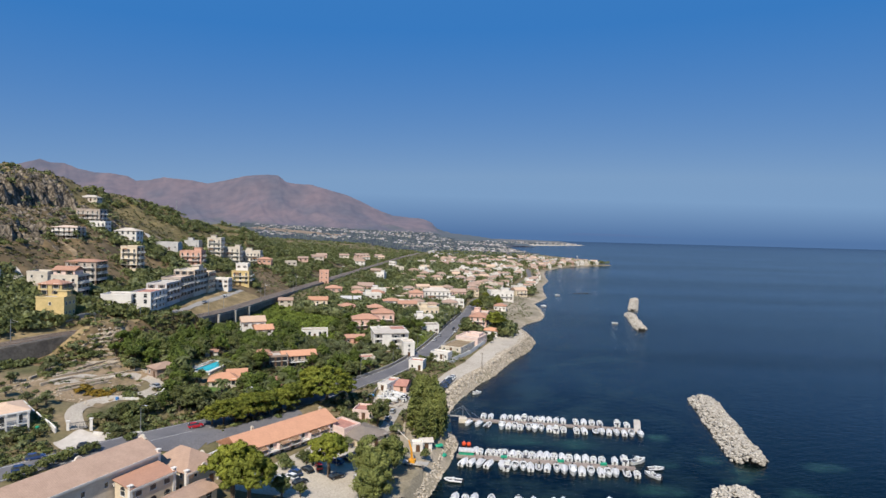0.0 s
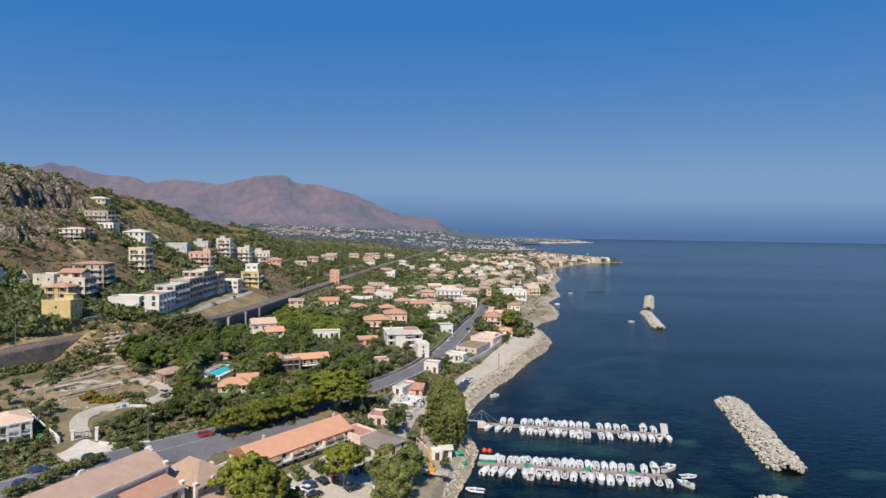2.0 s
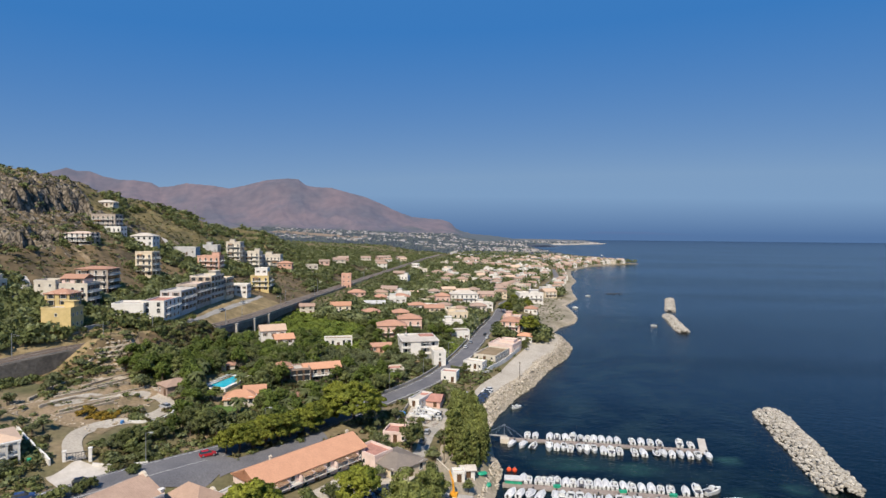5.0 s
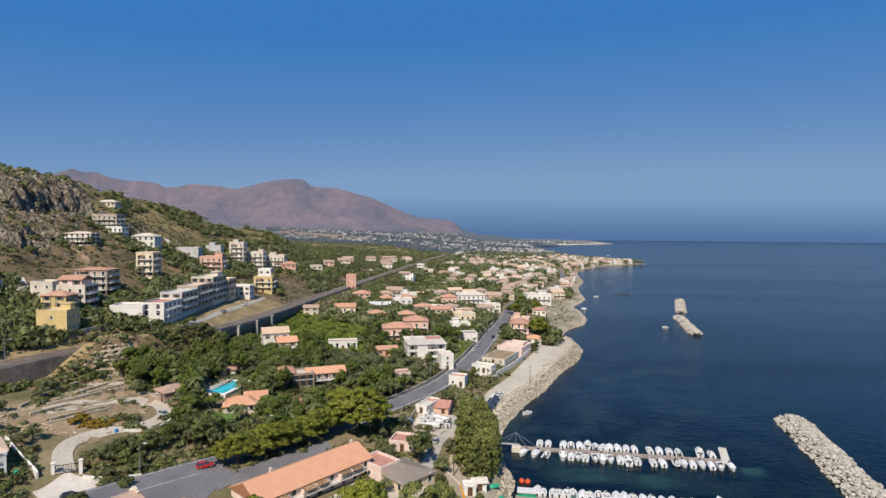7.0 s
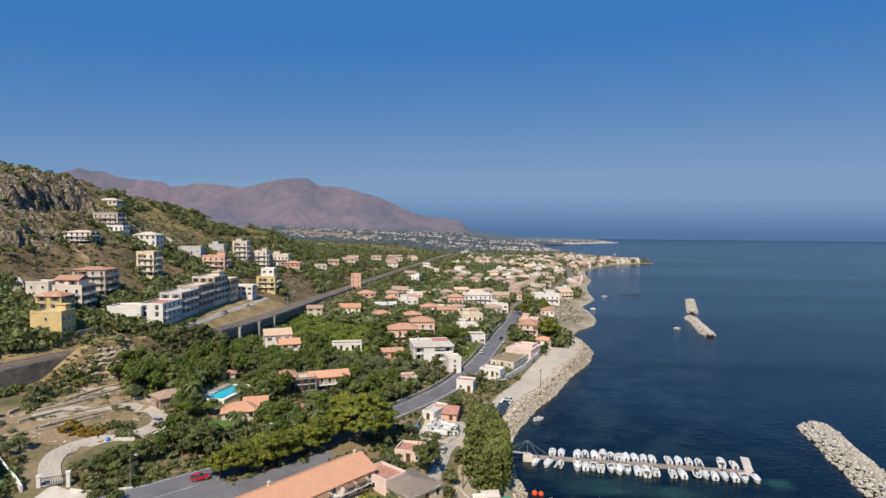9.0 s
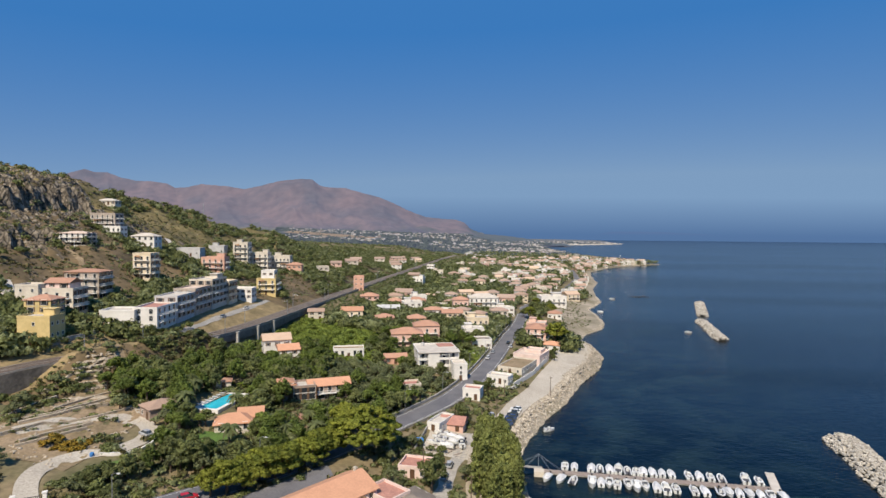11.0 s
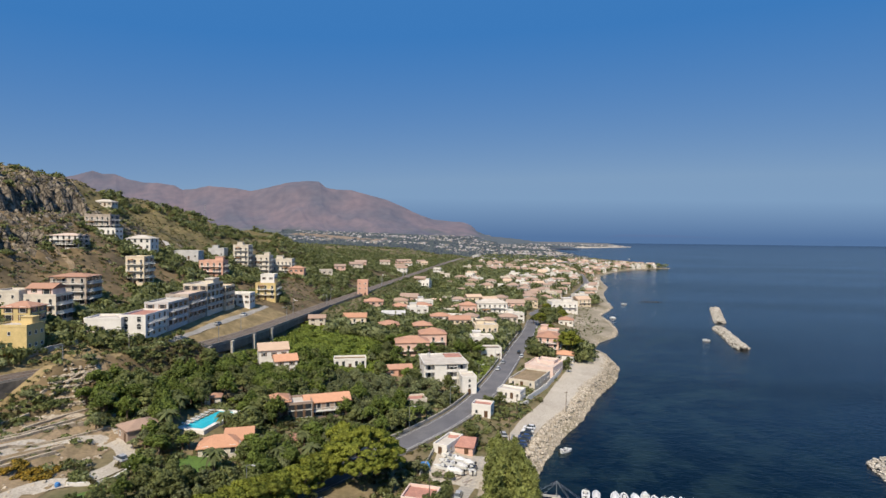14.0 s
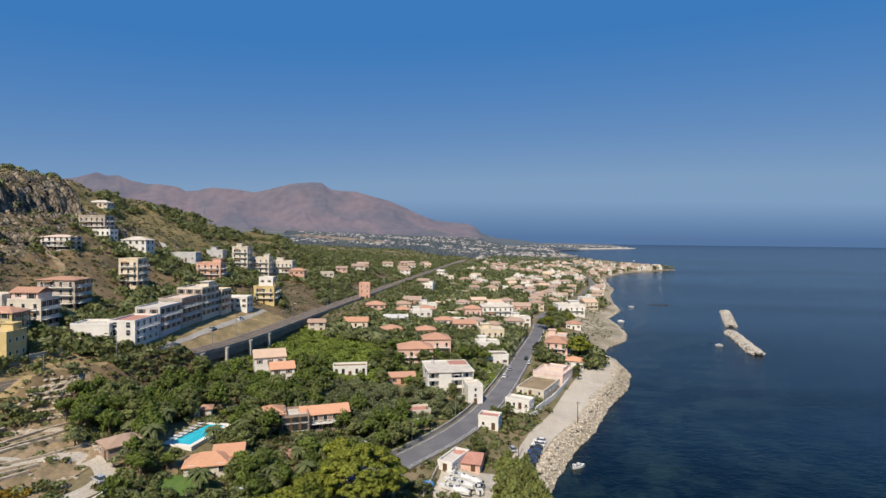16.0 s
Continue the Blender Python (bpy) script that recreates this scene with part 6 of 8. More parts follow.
J1 = ((9.0, 203.2), (72.6, 196.2))
J2 = ((6.0, 169.6), (59.5, 163.4))
J3 = ((2.0, 138.0), (60.0, 134.5))
berth_row([16.4, 18.9, 23.6, 26, 28.6, 31.2, 33.6, 36, 37.9, 40.3, 42.9, 45.3, 49.9, 52.8, 55.8, 58.6, 65.0, 68.2], J1, 1, 1)
berth_row([11.6, 15.3, 18.8, 23.9, 26.2, 28.4, 30.4, 33.2, 35.2, 37.6, 40.4, 42.8, 45.4, 49.8, 52.5, 56.4, 58.6, 61.2, 63.6, 66.3, 68.9, 71.8], J1, -1, 2, (0, 1, 2))
berth_row([11.2, 12.9, 15.2, 17, 18.8, 20.6, 22.7, 24.7, 26.9, 29, 31.2, 33.3, 35.4, 37.9, 40.1, 42.5, 45, 47.5, 50, 53.9, 56.8], J2, 1, 3)
berth_row([9.0, 11.2, 13.6, 16.4, 20.2, 21.9, 24, 26.4, 28.6, 31, 33.6, 36.4, 38.4, 40.8, 43.6, 46.2, 48.9, 51, 53.2, 56.4, 59.2], J2, -1, 4, (0, 1, 2, 3))
berth_row([4.2, 6.8, 9.0, 13.6, 20.4, 24.6, 29.8, 32.2, 38, 44, 50, 53], J3, 1, 6)
moor(3, 61.8, 168.5, -62)
moor(4, 65.5, 163.8, -84)
moor(1, 62.8, 159.0, 38)
moor(5, 16.3, 236.4, -60)      # boat at anchor inshore
moor(4, 4.6, 152.5, 80)
moor(1, 130.5, 624, 80)
moor(0, 97.5, 527, 70)
moor(5, 137, 435, 70)
moor(3, 410, 1690, 80)
bm = bmesh.new()
bmesh.ops.create_icosphere(bm, subdivisions=2, radius=0.75)
buoy_me = keep_mesh(bm, "buoy", [BUOY])
for x, y in ((8.6, 179.2), (10.2, 178.9)):
    b = thing("buoy", "round orange mooring buoy afloat", "buoy", pose(x, y, 0.35), "orange buoys")
    part("float", buoy_me, None, b)
    part("ring", box_bm((-0.08, 0.08, -0.2, 0.2, 0.7, 0.95)), STEEL, b)
cab = thing("jetty_kiosk", "small white jetty kiosk with a green tarpaulin skirt", "kiosk", pose(11.0, 170.6, 0.4, 0, 0, -6))
part("wall", box_bm((-4.2, 0.4, -0.9, 0.9, 0, 1.0)), TARP, cab, "green tarpaulin skirt")
part("roof", box_bm((-4.4, 0.6, -1.2, 1.2, 1.0, 1.5)), CANVAS, cab)
for x in (20.5, 37.6, 50.2):
    t = thing("dock_box", "green tarpaulin-covered dock box on the jetty", "box", pose(x, 169.6 - (x - 6) * 0.116 + 0.6, 0.4), "dock boxes")
    part("body", box_bm((-0.9, 0.9, -0.4, 0.4, 0, 0.5)), TARP, t)
    part("lid", box_bm((-1.0, 1.0, -0.5, 0.5, 0.5, 0.62)), TARP, t)

# ---- trees and shrubs ----
def puff(me, v, corners):
    """Leaf normals that follow their clump, so that a crown is lit as a rounded whole."""
    v = v / np.linalg.norm(v, axis=1, keepdims=True)
    me.normals_split_custom_set_from_vertices(np.repeat(v, corners, axis=0).tolist())


def crown_mesh(name, seed, blobs, count, size, leaf):
    """Small leaf sprays over many little tufts that cover several clumps. blobs: (x, y, z, rx, ry, rz)."""
    rng = np.random.default_rng(seed)
    tufts = []
    for bx, by, bz, rx, ry, rz in blobs:
        for _ in range(9):
            d = rng.normal(size=3)
            d[2] = abs(d[2]) - 0.25
            d *= rng.uniform(0.6, 0.95) / np.linalg.norm(d)
            q = rng.uniform(0.3, 0.52)
            tufts.append((bx + d[0] * rx, by + d[1] * ry, bz + d[2] * rz, rx * q, ry * q, rz * q * 0.9))
    count = int(count * 2.0)
    vol = np.array([b[3] * b[4] * b[5] for b in tufts]) ** 0.67
    pick = rng.choice(len(tufts), count, p=vol / vol.sum())
    v = rng.normal(size=(count, 3))
    v[:, 2] += 0.25
    v /= np.linalg.norm(v, axis=1, keepdims=True)
    b = np.array(tufts)[pick]
    p = b[:, :3] + v * b[:, 3:] * rng.uniform(0.7, 1.15, (count, 1))
    n = v + rng.normal(scale=0.55, size=(count, 3))
    n[:, 2] += 0.35
    n /= np.linalg.norm(n, axis=1, keepdims=True)
    t = np.cross(n, rng.normal(size=(count, 3)))
    t /= np.linalg.norm(t, axis=1, keepdims=True)
    s = np.cross(n, t)
    k = 0.74 * size * rng.uniform(0.6, 1.3, (count, 1))
    verts = np.stack([p - t * k - s * k * 0.55, p + t * k - s * k * 0.55, p + s * k * 1.15], 1).reshape(-1, 3)
    me = bpy.data.meshes.new(name)
    me.from_pydata(verts.tolist(), [], np.arange(count * 3).reshape(-1, 3).tolist())
    me.materials.append(leaf)
    mid = np.array(blobs)[:, :3].mean(axis=0)
    out = p - mid
    out /= np.linalg.norm(out, axis=1, keepdims=True) + 1e-6
    puff(me, v + 0.35 * n + 0.45 * out, 3)
    return me


def trunk_mesh(path, radii, limbs):
    bm = bmesh.new()
    tube(bm, path, radii, 7)
    for a, b, r in limbs:
        mid = (Vector(a) + Vector(b)) / 2 + Vector((0, 0, -0.15))
        tube(bm, (a, mid, b), (r, r * 0.7, r * 0.35), 5)
    return keep_mesh(bm, "trunk", [BARK])


def blob_ring(rng, n, radius, z, rx, rz, jitter=0.5):
    out = []
    for i in range(n):
        a = 2 * math.pi * (i + rng.uniform(-0.3, 0.3)) / n
        q = radius * rng.uniform(0.7, 1.1)
        out.append((q * math.cos(a), q * math.sin(a), z + rng.uniform(-jitter, jitter), rx * rng.uniform(0.8, 1.2), rx * rng.uniform(0.8, 1.2), rz * rng.uniform(0.8, 1.2)))
    return out


TREES = {}


def plant_kind(kind, name, label, category, variants):
    made = []
    for trunk, crown in variants:
        made.append((trunk, crown))
    TREES[kind] = (name, label, category, made)


def spread(h0, reach, h1, n, r=0.12):
    return [((0, 0, h0), (reach * math.cos(6.28 * i / n + 0.4), reach * math.sin(6.28 * i / n + 0.4), h1), r) for i in range(n)]


def make_trees():
    R = random.Random(21)
    plant_kind("olive", "olive_tree", "grey-green olive tree with an uneven rounded crown", "tree",
               [(trunk_mesh(((0, 0, -0.4), (0.1, 0, 0.9), (0.15, 0.1, 1.8)), (0.26, 0.2, 0.16), spread(1.5, 1.2, 3.0, 4)),
                 crown_mesh("crown", 30 + i, blob_ring(R, 5, 1.25, 2.7, 1.1, 0.95) + [(0, 0, 3.5, 1.2, 1.2, 0.9)], 460, 0.29, LEAF_OLIVE)) for i in range(3)])
    plant_kind("citrus", "citrus_tree", "glossy green citrus tree with a low round crown", "tree",
               [(trunk_mesh(((0, 0, -0.3), (0, 0, 0.6), (0.05, 0, 1.3)), (0.14, 0.12, 0.1), spread(1.0, 0.8, 1.9, 3, 0.07)),
                 crown_mesh("crown", 50 + i, blob_ring(R, 4, 0.8, 1.6, 1.15, 1.0, 0.3) + [(0, 0, 2.3, 1.1, 1.1, 0.8)], 300, 0.31, LEAF_CITRUS)) for i in range(2)])
    plant_kind("garden", "garden_tree", "dark green broadleaf garden tree with a dense crown", "tree",
               [(trunk_mesh(((0, 0, -0.4), (0.1, 0.1, 1.4), (0, 0.2, 2.8)), (0.28, 0.22, 0.17), spread(2.2, 1.6, 4.2, 5)),
                 crown_mesh("crown", 60 + i, blob_ring(R, 6, 1.7, 3.6, 1.4, 1.2, 0.8) + blob_ring(R, 3, 0.8, 5.0, 1.3, 1.1), 820, 0.32, LEAF_DARK)) for i in range(3)])
    plant_kind("leafy", "garden_tree", "light green leafy garden tree with a loose crown", "tree",
               [(trunk_mesh(((0, 0, -0.4), (0.1, 0, 1.6), (0.1, 0.2, 3.2)), (0.25, 0.2, 0.15), spread(2.4, 1.5, 4.4, 5)),
                 crown_mesh("crown", 70 + i, blob_ring(R, 6, 1.6, 3.9, 1.3, 1.2, 0.9) + blob_ring(R, 3, 0.7, 5.6, 1.2, 1.1), 800, 0.31, LEAF_FRESH)) for i in range(2)])
    plant_kind("pine", "pine_tree", "spreading pine tree with yellow-green layered needle clumps", "tree",
               [(trunk_mesh(((0, 0, -0.6), (0.2, 0, 3.0), (0.1, 0.3, 6.0)), (0.42, 0.34, 0.26), spread(4.6, 3.2, 6.9, 6, 0.17) + spread(5.4, 1.4, 8.4, 4, 0.12)),
                 crown_mesh("crown", 80 + i, blob_ring(R, 9, 3.4, 5.2, 1.6, 1.1, 0.8) + blob_ring(R, 8, 2.7, 6.9, 1.6, 1.0, 0.6) + blob_ring(R, 5, 1.4, 8.2, 1.5, 0.9, 0.4), 5200, 0.30, LEAF_PINE)) for i in range(2)])
    dome = [(q * math.cos(a + q), q * math.sin(a + q), 11.4 - 0.055 * q * q + R.uniform(-1.0, 1.0), R.uniform(1.5, 2.4), R.uniform(1.5, 2.4), R.uniform(0.8, 1.2)) for q, m in ((0.5, 2), (3.4, 5), (5.8, 9), (7.8, 11)) for a in [6.283 * i / m for i in range(m)]]
    dome += [(q * math.cos(a), q * math.sin(a), 6.2 + R.uniform(-0.8, 0.8), 1.9, 1.9, 1.1) for q, m in ((6.2, 11), (8.3, 15)) for a in [6.283 * (i + R.uniform(-0.3, 0.3)) / m for i in range(m)]]
    plant_kind("umbrella", "pine_tree", "very large spreading umbrella pine with a broad domed crown", "tree",
               [(trunk_mesh(((0, 0, -0.8), (0.3, 0.1, 3.4), (0.1, 0.3, 7.0)), (0.6, 0.5, 0.36), spread(4.0, 6.4, 7.0, 7, 0.24) + spread(5.6, 4.2, 10.2, 6, 0.18)),
                 crown_mesh("crown", 88, dome, 17000, 0.32, LEAF_PINE))])
    plant_kind("poplar", "poplar_tree", "tall light green poplar with a feathery column crown", "tree",
               [(trunk_mesh(((0, 0, -0.5), (0.1, 0, 5.0), (0, 0.1, 11.5)), (0.32, 0.24, 0.07), spread(3.5, 1.2, 6.0, 4) + spread(6.5, 1.0, 9.0, 4, 0.08)),
                 crown_mesh("crown", 90 + i, [((2.3 - 0.055 * k) * R.uniform(0.2, 1) * math.cos(2.4 * k), (2.3 - 0.055 * k) * R.uniform(0.2, 1) * math.sin(2.4 * k), 0.9 + k * 0.36, R.uniform(0.9, 1.5) * (1 - 0.012 * k), R.uniform(0.9, 1.5) * (1 - 0.012 * k), 1.25) for k in range(32)], 3300, 0.3, LEAF_POPLAR)) for i in range(2)])
    plant_kind("pepper", "pepper_tree", "pale feathery pepper tree with drooping foliage", "tree",
               [(trunk_mesh(((0, 0, -0.5), (0.3, 0.1, 2.2), (0.2, 0.4, 4.2)), (0.42, 0.34, 0.24), spread(3.2, 2.4, 6.0, 6, 0.16)),
                 crown_mesh("crown", 97, blob_ring(R, 8, 2.7, 4.6, 1.6, 1.9, 1.2) + blob_ring(R, 5, 1.6, 7.0, 1.6, 1.6, 0.8), 3400, 0.25, LEAF_POPLAR))])
    plant_kind("cypress", "cypress_tree", "slim dark green cypress", "tree",
               [(trunk_mesh(((0, 0, -0.4), (0, 0, 2.0), (0, 0, 7.0)), (0.18, 0.15, 0.05), []),
                 crown_mesh("crown", 99, [(0, 0, 1.0 + k * 0.9, 0.95 - 0.08 * k, 0.95 - 0.08 * k, 0.9) for k in range(10)], 520, 0.28, LEAF_DARK))])
    plant_kind("shrub", "shrub", "rounded dark green shrub", "shrub",
               [(trunk_mesh(((0, 0, -0.3), (0, 0, 0.5), (0.05, 0, 0.9)), (0.09, 0.07, 0.05), spread(0.5, 0.6, 1.1, 3, 0.04)),
                 crown_mesh("crown", 110 + i, blob_ring(R, 4, 0.7, 0.8, 0.75, 0.7, 0.2), 190, 0.26, LEAF_OLIVE if i else LEAF_DARK)) for i in range(2)])
    plant_kind("oleander", "oleander_bush", "large rounded dark green bush beside the road", "shrub",
               [(trunk_mesh(((0, 0, -0.3), (0, 0, 0.8), (0.05, 0, 1.4)), (0.15, 0.12, 0.08), spread(0.8, 0.9, 1.9, 4, 0.06)),
                 crown_mesh("crown", 116, blob_ring(R, 5, 1.2, 1.3, 1.1, 1.1, 0.3) + [(0, 0, 2.2, 1.2, 1.2, 0.8)], 420, 0.3, LEAF_DARK))])
    plant_kind("broom", "broom_bush", "low bush covered in yellow flowers", "shrub",
               [(trunk_mesh(((0, 0, -0.3), (0, 0, 0.4), (0.05, 0, 0.7)), (0.06, 0.05, 0.04), []),
                 crown_mesh("crown", 118, blob_ring(R, 5, 0.9, 0.5, 0.8, 0.6, 0.2), 220, 0.24, BLOOM))])


make_trees()


def palm_kind():
    bm = bmesh.new()
    rng = random.Random(4)
    for i in range(26):
        a = 6.283 * i / 26 + rng.uniform(-0.1, 0.1)
        up = rng.uniform(-0.2, 1.1)
        last = None
        for k in range(7):
            s = k / 6
            reach = 2.7 * s * math.cos(up * 0.6)
            z = 4.4 + 2.2 * s * math.sin(up) - 1.9 * s * s
            w = 0.42 * math.sin(math.pi * (0.12 + 0.86 * s)) + 0.02
            c = Vector((reach * math.cos(a), reach * math.sin(a), z))
            n = Vector((-math.sin(a), math.cos(a), 0)) * w
            ring = [bm.verts.new(c - n - Vector((0, 0, w * 0.5))), bm.verts.new(c), bm.verts.new(c + n - Vector((0, 0, w * 0.5)))]
            if last:
                bm.faces.new((last[0], last[1], ring[1], ring[0]))
                bm.faces.new((last[1], last[2], ring[2], ring[1]))
            last = ring
    plant_kind("palm", "palm_tree", "date palm with arching grey-green fronds", "tree",
               [(trunk_mesh(((0, 0, -0.4), (0.05, 0, 2.0), (0, 0, 4.4)), (0.34, 0.28, 0.3), []), keep_mesh(bm, "crown", [LEAF_PALM]))])


palm_kind()
PLANTED = []


def plant(kind, x, y, scale=1.0, rng=random, group="", z=None):
    name, label, category, variants = TREES[kind]
    trunk, crown = variants[rng.randrange(len(variants))]
    m = pose(x, y, (terrain(x, y) if z is None else z), 0, 0, rng.uniform(0, 360)) @ Matrix.Diagonal((scale, scale, scale * rng.uniform(0.9, 1.1), 1))
    root = thing(name, label, category, m, group)
    part("trunk", trunk, None, root)
    part("crown", crown, None, root)
    PLANTED.append((x, y, 1.6 * scale))
    return root


rng = random.Random(77)
# pines along the road and round the yards
plant("umbrella", -38.8, 190.5, 1.0, rng, "pines")
for x, y, s in ((-65.5, 158.5, 0.8), (-63, 160.5, 0.95), (-60.5, 163.5, 1.0), (-58, 166.5, 1.0), (-55.8, 170, 1.05), (-53.5, 173.5, 1.0), (-51.2, 177.5, 1.05), (-49, 181.5, 1.0), (-47.5, 186, 1.0), (-61.5, 166.5, 0.8), (-56, 174.5, 0.8), (-47.5, 204, 0.95),
                (-46.5, 124.5, 1.35), (-41.5, 121, 1.3), (-27.6, 139.4, 1.1), (33.5, 346, 1.45), (48, 470, 0.9), (30, 400, 0.8), (40, 500, 0.8), (28, 430, 0.9)):
    plant("pine", x, y, s, rng, "pines", terrain(x, y) - (1.7 if -67 < x < -47 and y < 190 else 0))
for x, y, s in ((37, 462, 1.3), (42, 470, 1.2), (34, 474, 1.0), (46, 484, 1.0), (24, 436, 0.9), (40, 500, 1.1), (60, 556, 1.2), (52, 512, 1.0), (66, 566, 1.1), (58, 540, 1.0)):
    plant("garden", x, y, s, rng, "roadside trees")
for x, y, s in ((-8, 177, 1.1), (-6, 172.5, 1.0), (-3.5, 180, 1.05), (-8, 184, 1.15), (-5, 189, 1.1), (-2.5, 186, 0.9), (-6, 196, 1.1), (-3, 202, 0.95), (-6, 207, 0.8), (-2.5, 194, 0.9), (-3.5, 174, 0.85), (-6.5, 180, 1.1), (-4.5, 199, 1.0), (-1.2, 178, 0.85), (-0.6, 183, 0.95), (-1.0, 190, 1.0), (-1.2, 197, 0.95), (-2.0, 204, 0.85), (-7.5, 191, 1.0), (-7.8, 200, 0.95), (-4.5, 168, 0.9), (0.6, 174.5, 0.75), (1.2, 181, 0.85), (1.4, 187, 0.85), (0.8, 193, 0.8), (-2.0, 169.5, 0.85)):
    plant("poplar", x, y, s, rng, "poplars")
for x, y, s in ((-14.5, 132.5, 1.2), (-17.5, 139, 1.15), (-12.5, 144, 1.1), (-15, 126, 1.2), (-12, 150, 0.8)):
    plant("pepper", x, y, s, rng, "pepper trees")
for x, y, s in ((-19.5, 174.5, 1.25), (-36, 127, 0.8), (-32, 128, 0.6), (-3.5, 156, 0.5), (-13, 226, 0.7), (-7, 252, 0.7), (-4, 257, 0.75), (28, 322, 0.6), (31, 328, 0.65), (29, 316, 0.5), (-9, 256, 0.6)):
    plant("garden", x, y, s, rng, "garden trees")
for x, y in ((-54, 197), (-46, 208), (-72, 182), (-92, 197), (-61, 192), (-65, 194), (-44, 217), (-80, 204), (-95, 208), (-76, 212), (-58, 204), (-99, 212), (-50, 213)):
    plant("palm", x, y, rng.uniform(0.85, 1.25), rng, "palms")
for x, y in ((-91, 117), (-90, 120), (-89, 124), (-88.5, 127.5), (-87.5, 130), (-86, 133), (-85, 135), (-94, 112), (-81, 144), (-36, 147), (-39, 141), (-33, 145), (-41, 145)):
    plant("oleander", x, y, rng.uniform(0.75, 1.1), rng, "roadside bushes")
for x, y in ((-27, 354), (-25, 357), (-42, 292), (-26, 426), (10, 446), (-60, 372), (60, 640), (66, 650), (90, 700), (95, 745), (120, 800), (70, 690)):
    plant("cypress", x, y, rng.uniform(0.8, 1.2), rng, "cypresses")
for k in range(16):
    plant("broom", -107 + rng.uniform(-5, 5), 170.5 + rng.uniform(-2.5, 3), rng.uniform(0.7, 1.1), rng, "flowering bushes")

CLEAR = ((-104, 156, 5), (-104, 162, 5), (-107, 170, 9), (-101, 150, 5), (-112, 178, 7), (-118, 186, 6), (-62, 217, 6), (-52, 219, 4), (-84, 199, 6), (-75, 183, 7), (-116, 176, 9), (-122, 196, 9), (-108, 176, 8), (-87, 209, 8), (-78, 184, 6), (-96, 178, 7), (-104, 187, 6), (-112, 184, 6), (-100, 168, 5), (-92, 172, 6), (-89, 178, 5), (-88, 167, 4.5), (-97, 161, 4), (-30, 141, 15), (-12, 205, 9), (-95, 143, 8), (-70, 156, 12), (-64, 205, 6), (-60, 202, 4), (-86, 256, 6), (-80, 253, 4), (-66, 276, 6), (-92, 262, 4))


def free(x, y, r, gap=0.55):
    if abs(x - road_line(y)) < 6.5 + r or abs(x - rail_line(y)) < 6.5 + r * 0.5:
        return False
    if 206 < y < 262 and 0 < x - rail_line(y) < 18:
        return False
    if 262 < y < 306 and 0 < x - rail_line(y) < 13:
        return False
    if any((x - a) ** 2 + (y - b) ** 2 < (q + r * 0.7) ** 2 for a, b, q in CLEAR):
        return False
    if any((x - a) ** 2 + (y - b) ** 2 < (q * 0.8 + r * 0.6) ** 2 for a, b, q in FOOT):
        return False
    return all((x - a) ** 2 + (y - b) ** 2 > ((q + r) * gap) ** 2 for a, b, q in PLANTED)


def scatter(count, xa, xb, ya, yb, kinds, group, r=1.9, tries=9, gap=0.55, scale=(0.8, 1.25)):
    done = 0
    for _ in range(count * tries):
        if done >= count:
            break
        x, y = rng.uniform(xa, xb), rng.uniform(ya, yb)
        if not rail_line(y) + 5 < x < road_line(y) - 5 or not free(x, y, r, gap):
            continue
        plant(rng.choice(kinds), x, y, rng.uniform(*scale), rng, group)
        done += 1


scatter(60, -118, -50, 276, 345, ("citrus",), "citrus grove", 1.6, gap=0.5, scale=(0.9, 1.25))
scatter(100, -64, -16, 228, 266, ("olive",), "olive grove", 1.7, gap=0.55, scale=(0.8, 1.1))
scatter(190, -130, -66, 198, 284, ("garden", "garden", "leafy", "olive", "leafy", "citrus"), "garden trees", 2.0, gap=0.5)
scatter(95, -98, -38, 164, 204, ("garden", "leafy", "shrub", "olive", "leafy"), "garden trees", 1.8, gap=0.5, scale=(0.65, 1.0))
scatter(60, -66, -16, 204, 240, ("garden", "leafy", "olive", "olive"), "garden trees", 1.8, gap=0.5)
scatter(34, -140, -104, 132, 172, ("olive", "shrub", "shrub"), "garden trees", 1.6, scale=(0.6, 0.95))
scatter(46, -104, -70, 142, 172, ("olive", "shrub", "garden"), "garden trees", 1.5, scale=(0.5, 0.8))
scatter(36, -134, -98, 165, 226, ("shrub", "shrub", "olive"), "terrace shrubs", 1.3, scale=(0.7, 1.2))
scatter(60, -60, 10, 268, 345, ("olive", "garden", "leafy"), "garden trees", 1.9)


for _ in range(400):
    if len([p for p in PLANTED if p[1] > 0]) > 900:
        break
    x, y = rng.uniform(-34, -11), rng.uniform(156, 201)
    if x > road_line(y) + 7 and all((x - a) ** 2 + (y - b) ** 2 > (q * 0.9 + 1) ** 2 for a, b, q in FOOT) and all((x - a) ** 2 + (y - b) ** 2 > 6 for a, b, q in PLANTED) and abs(x - lane_x(y)) > 3.4:
        plant(rng.choice(("shrub", "shrub", "olive", "oleander")), x, y, rng.uniform(0.6, 1.0), rng, "verge shrubs")


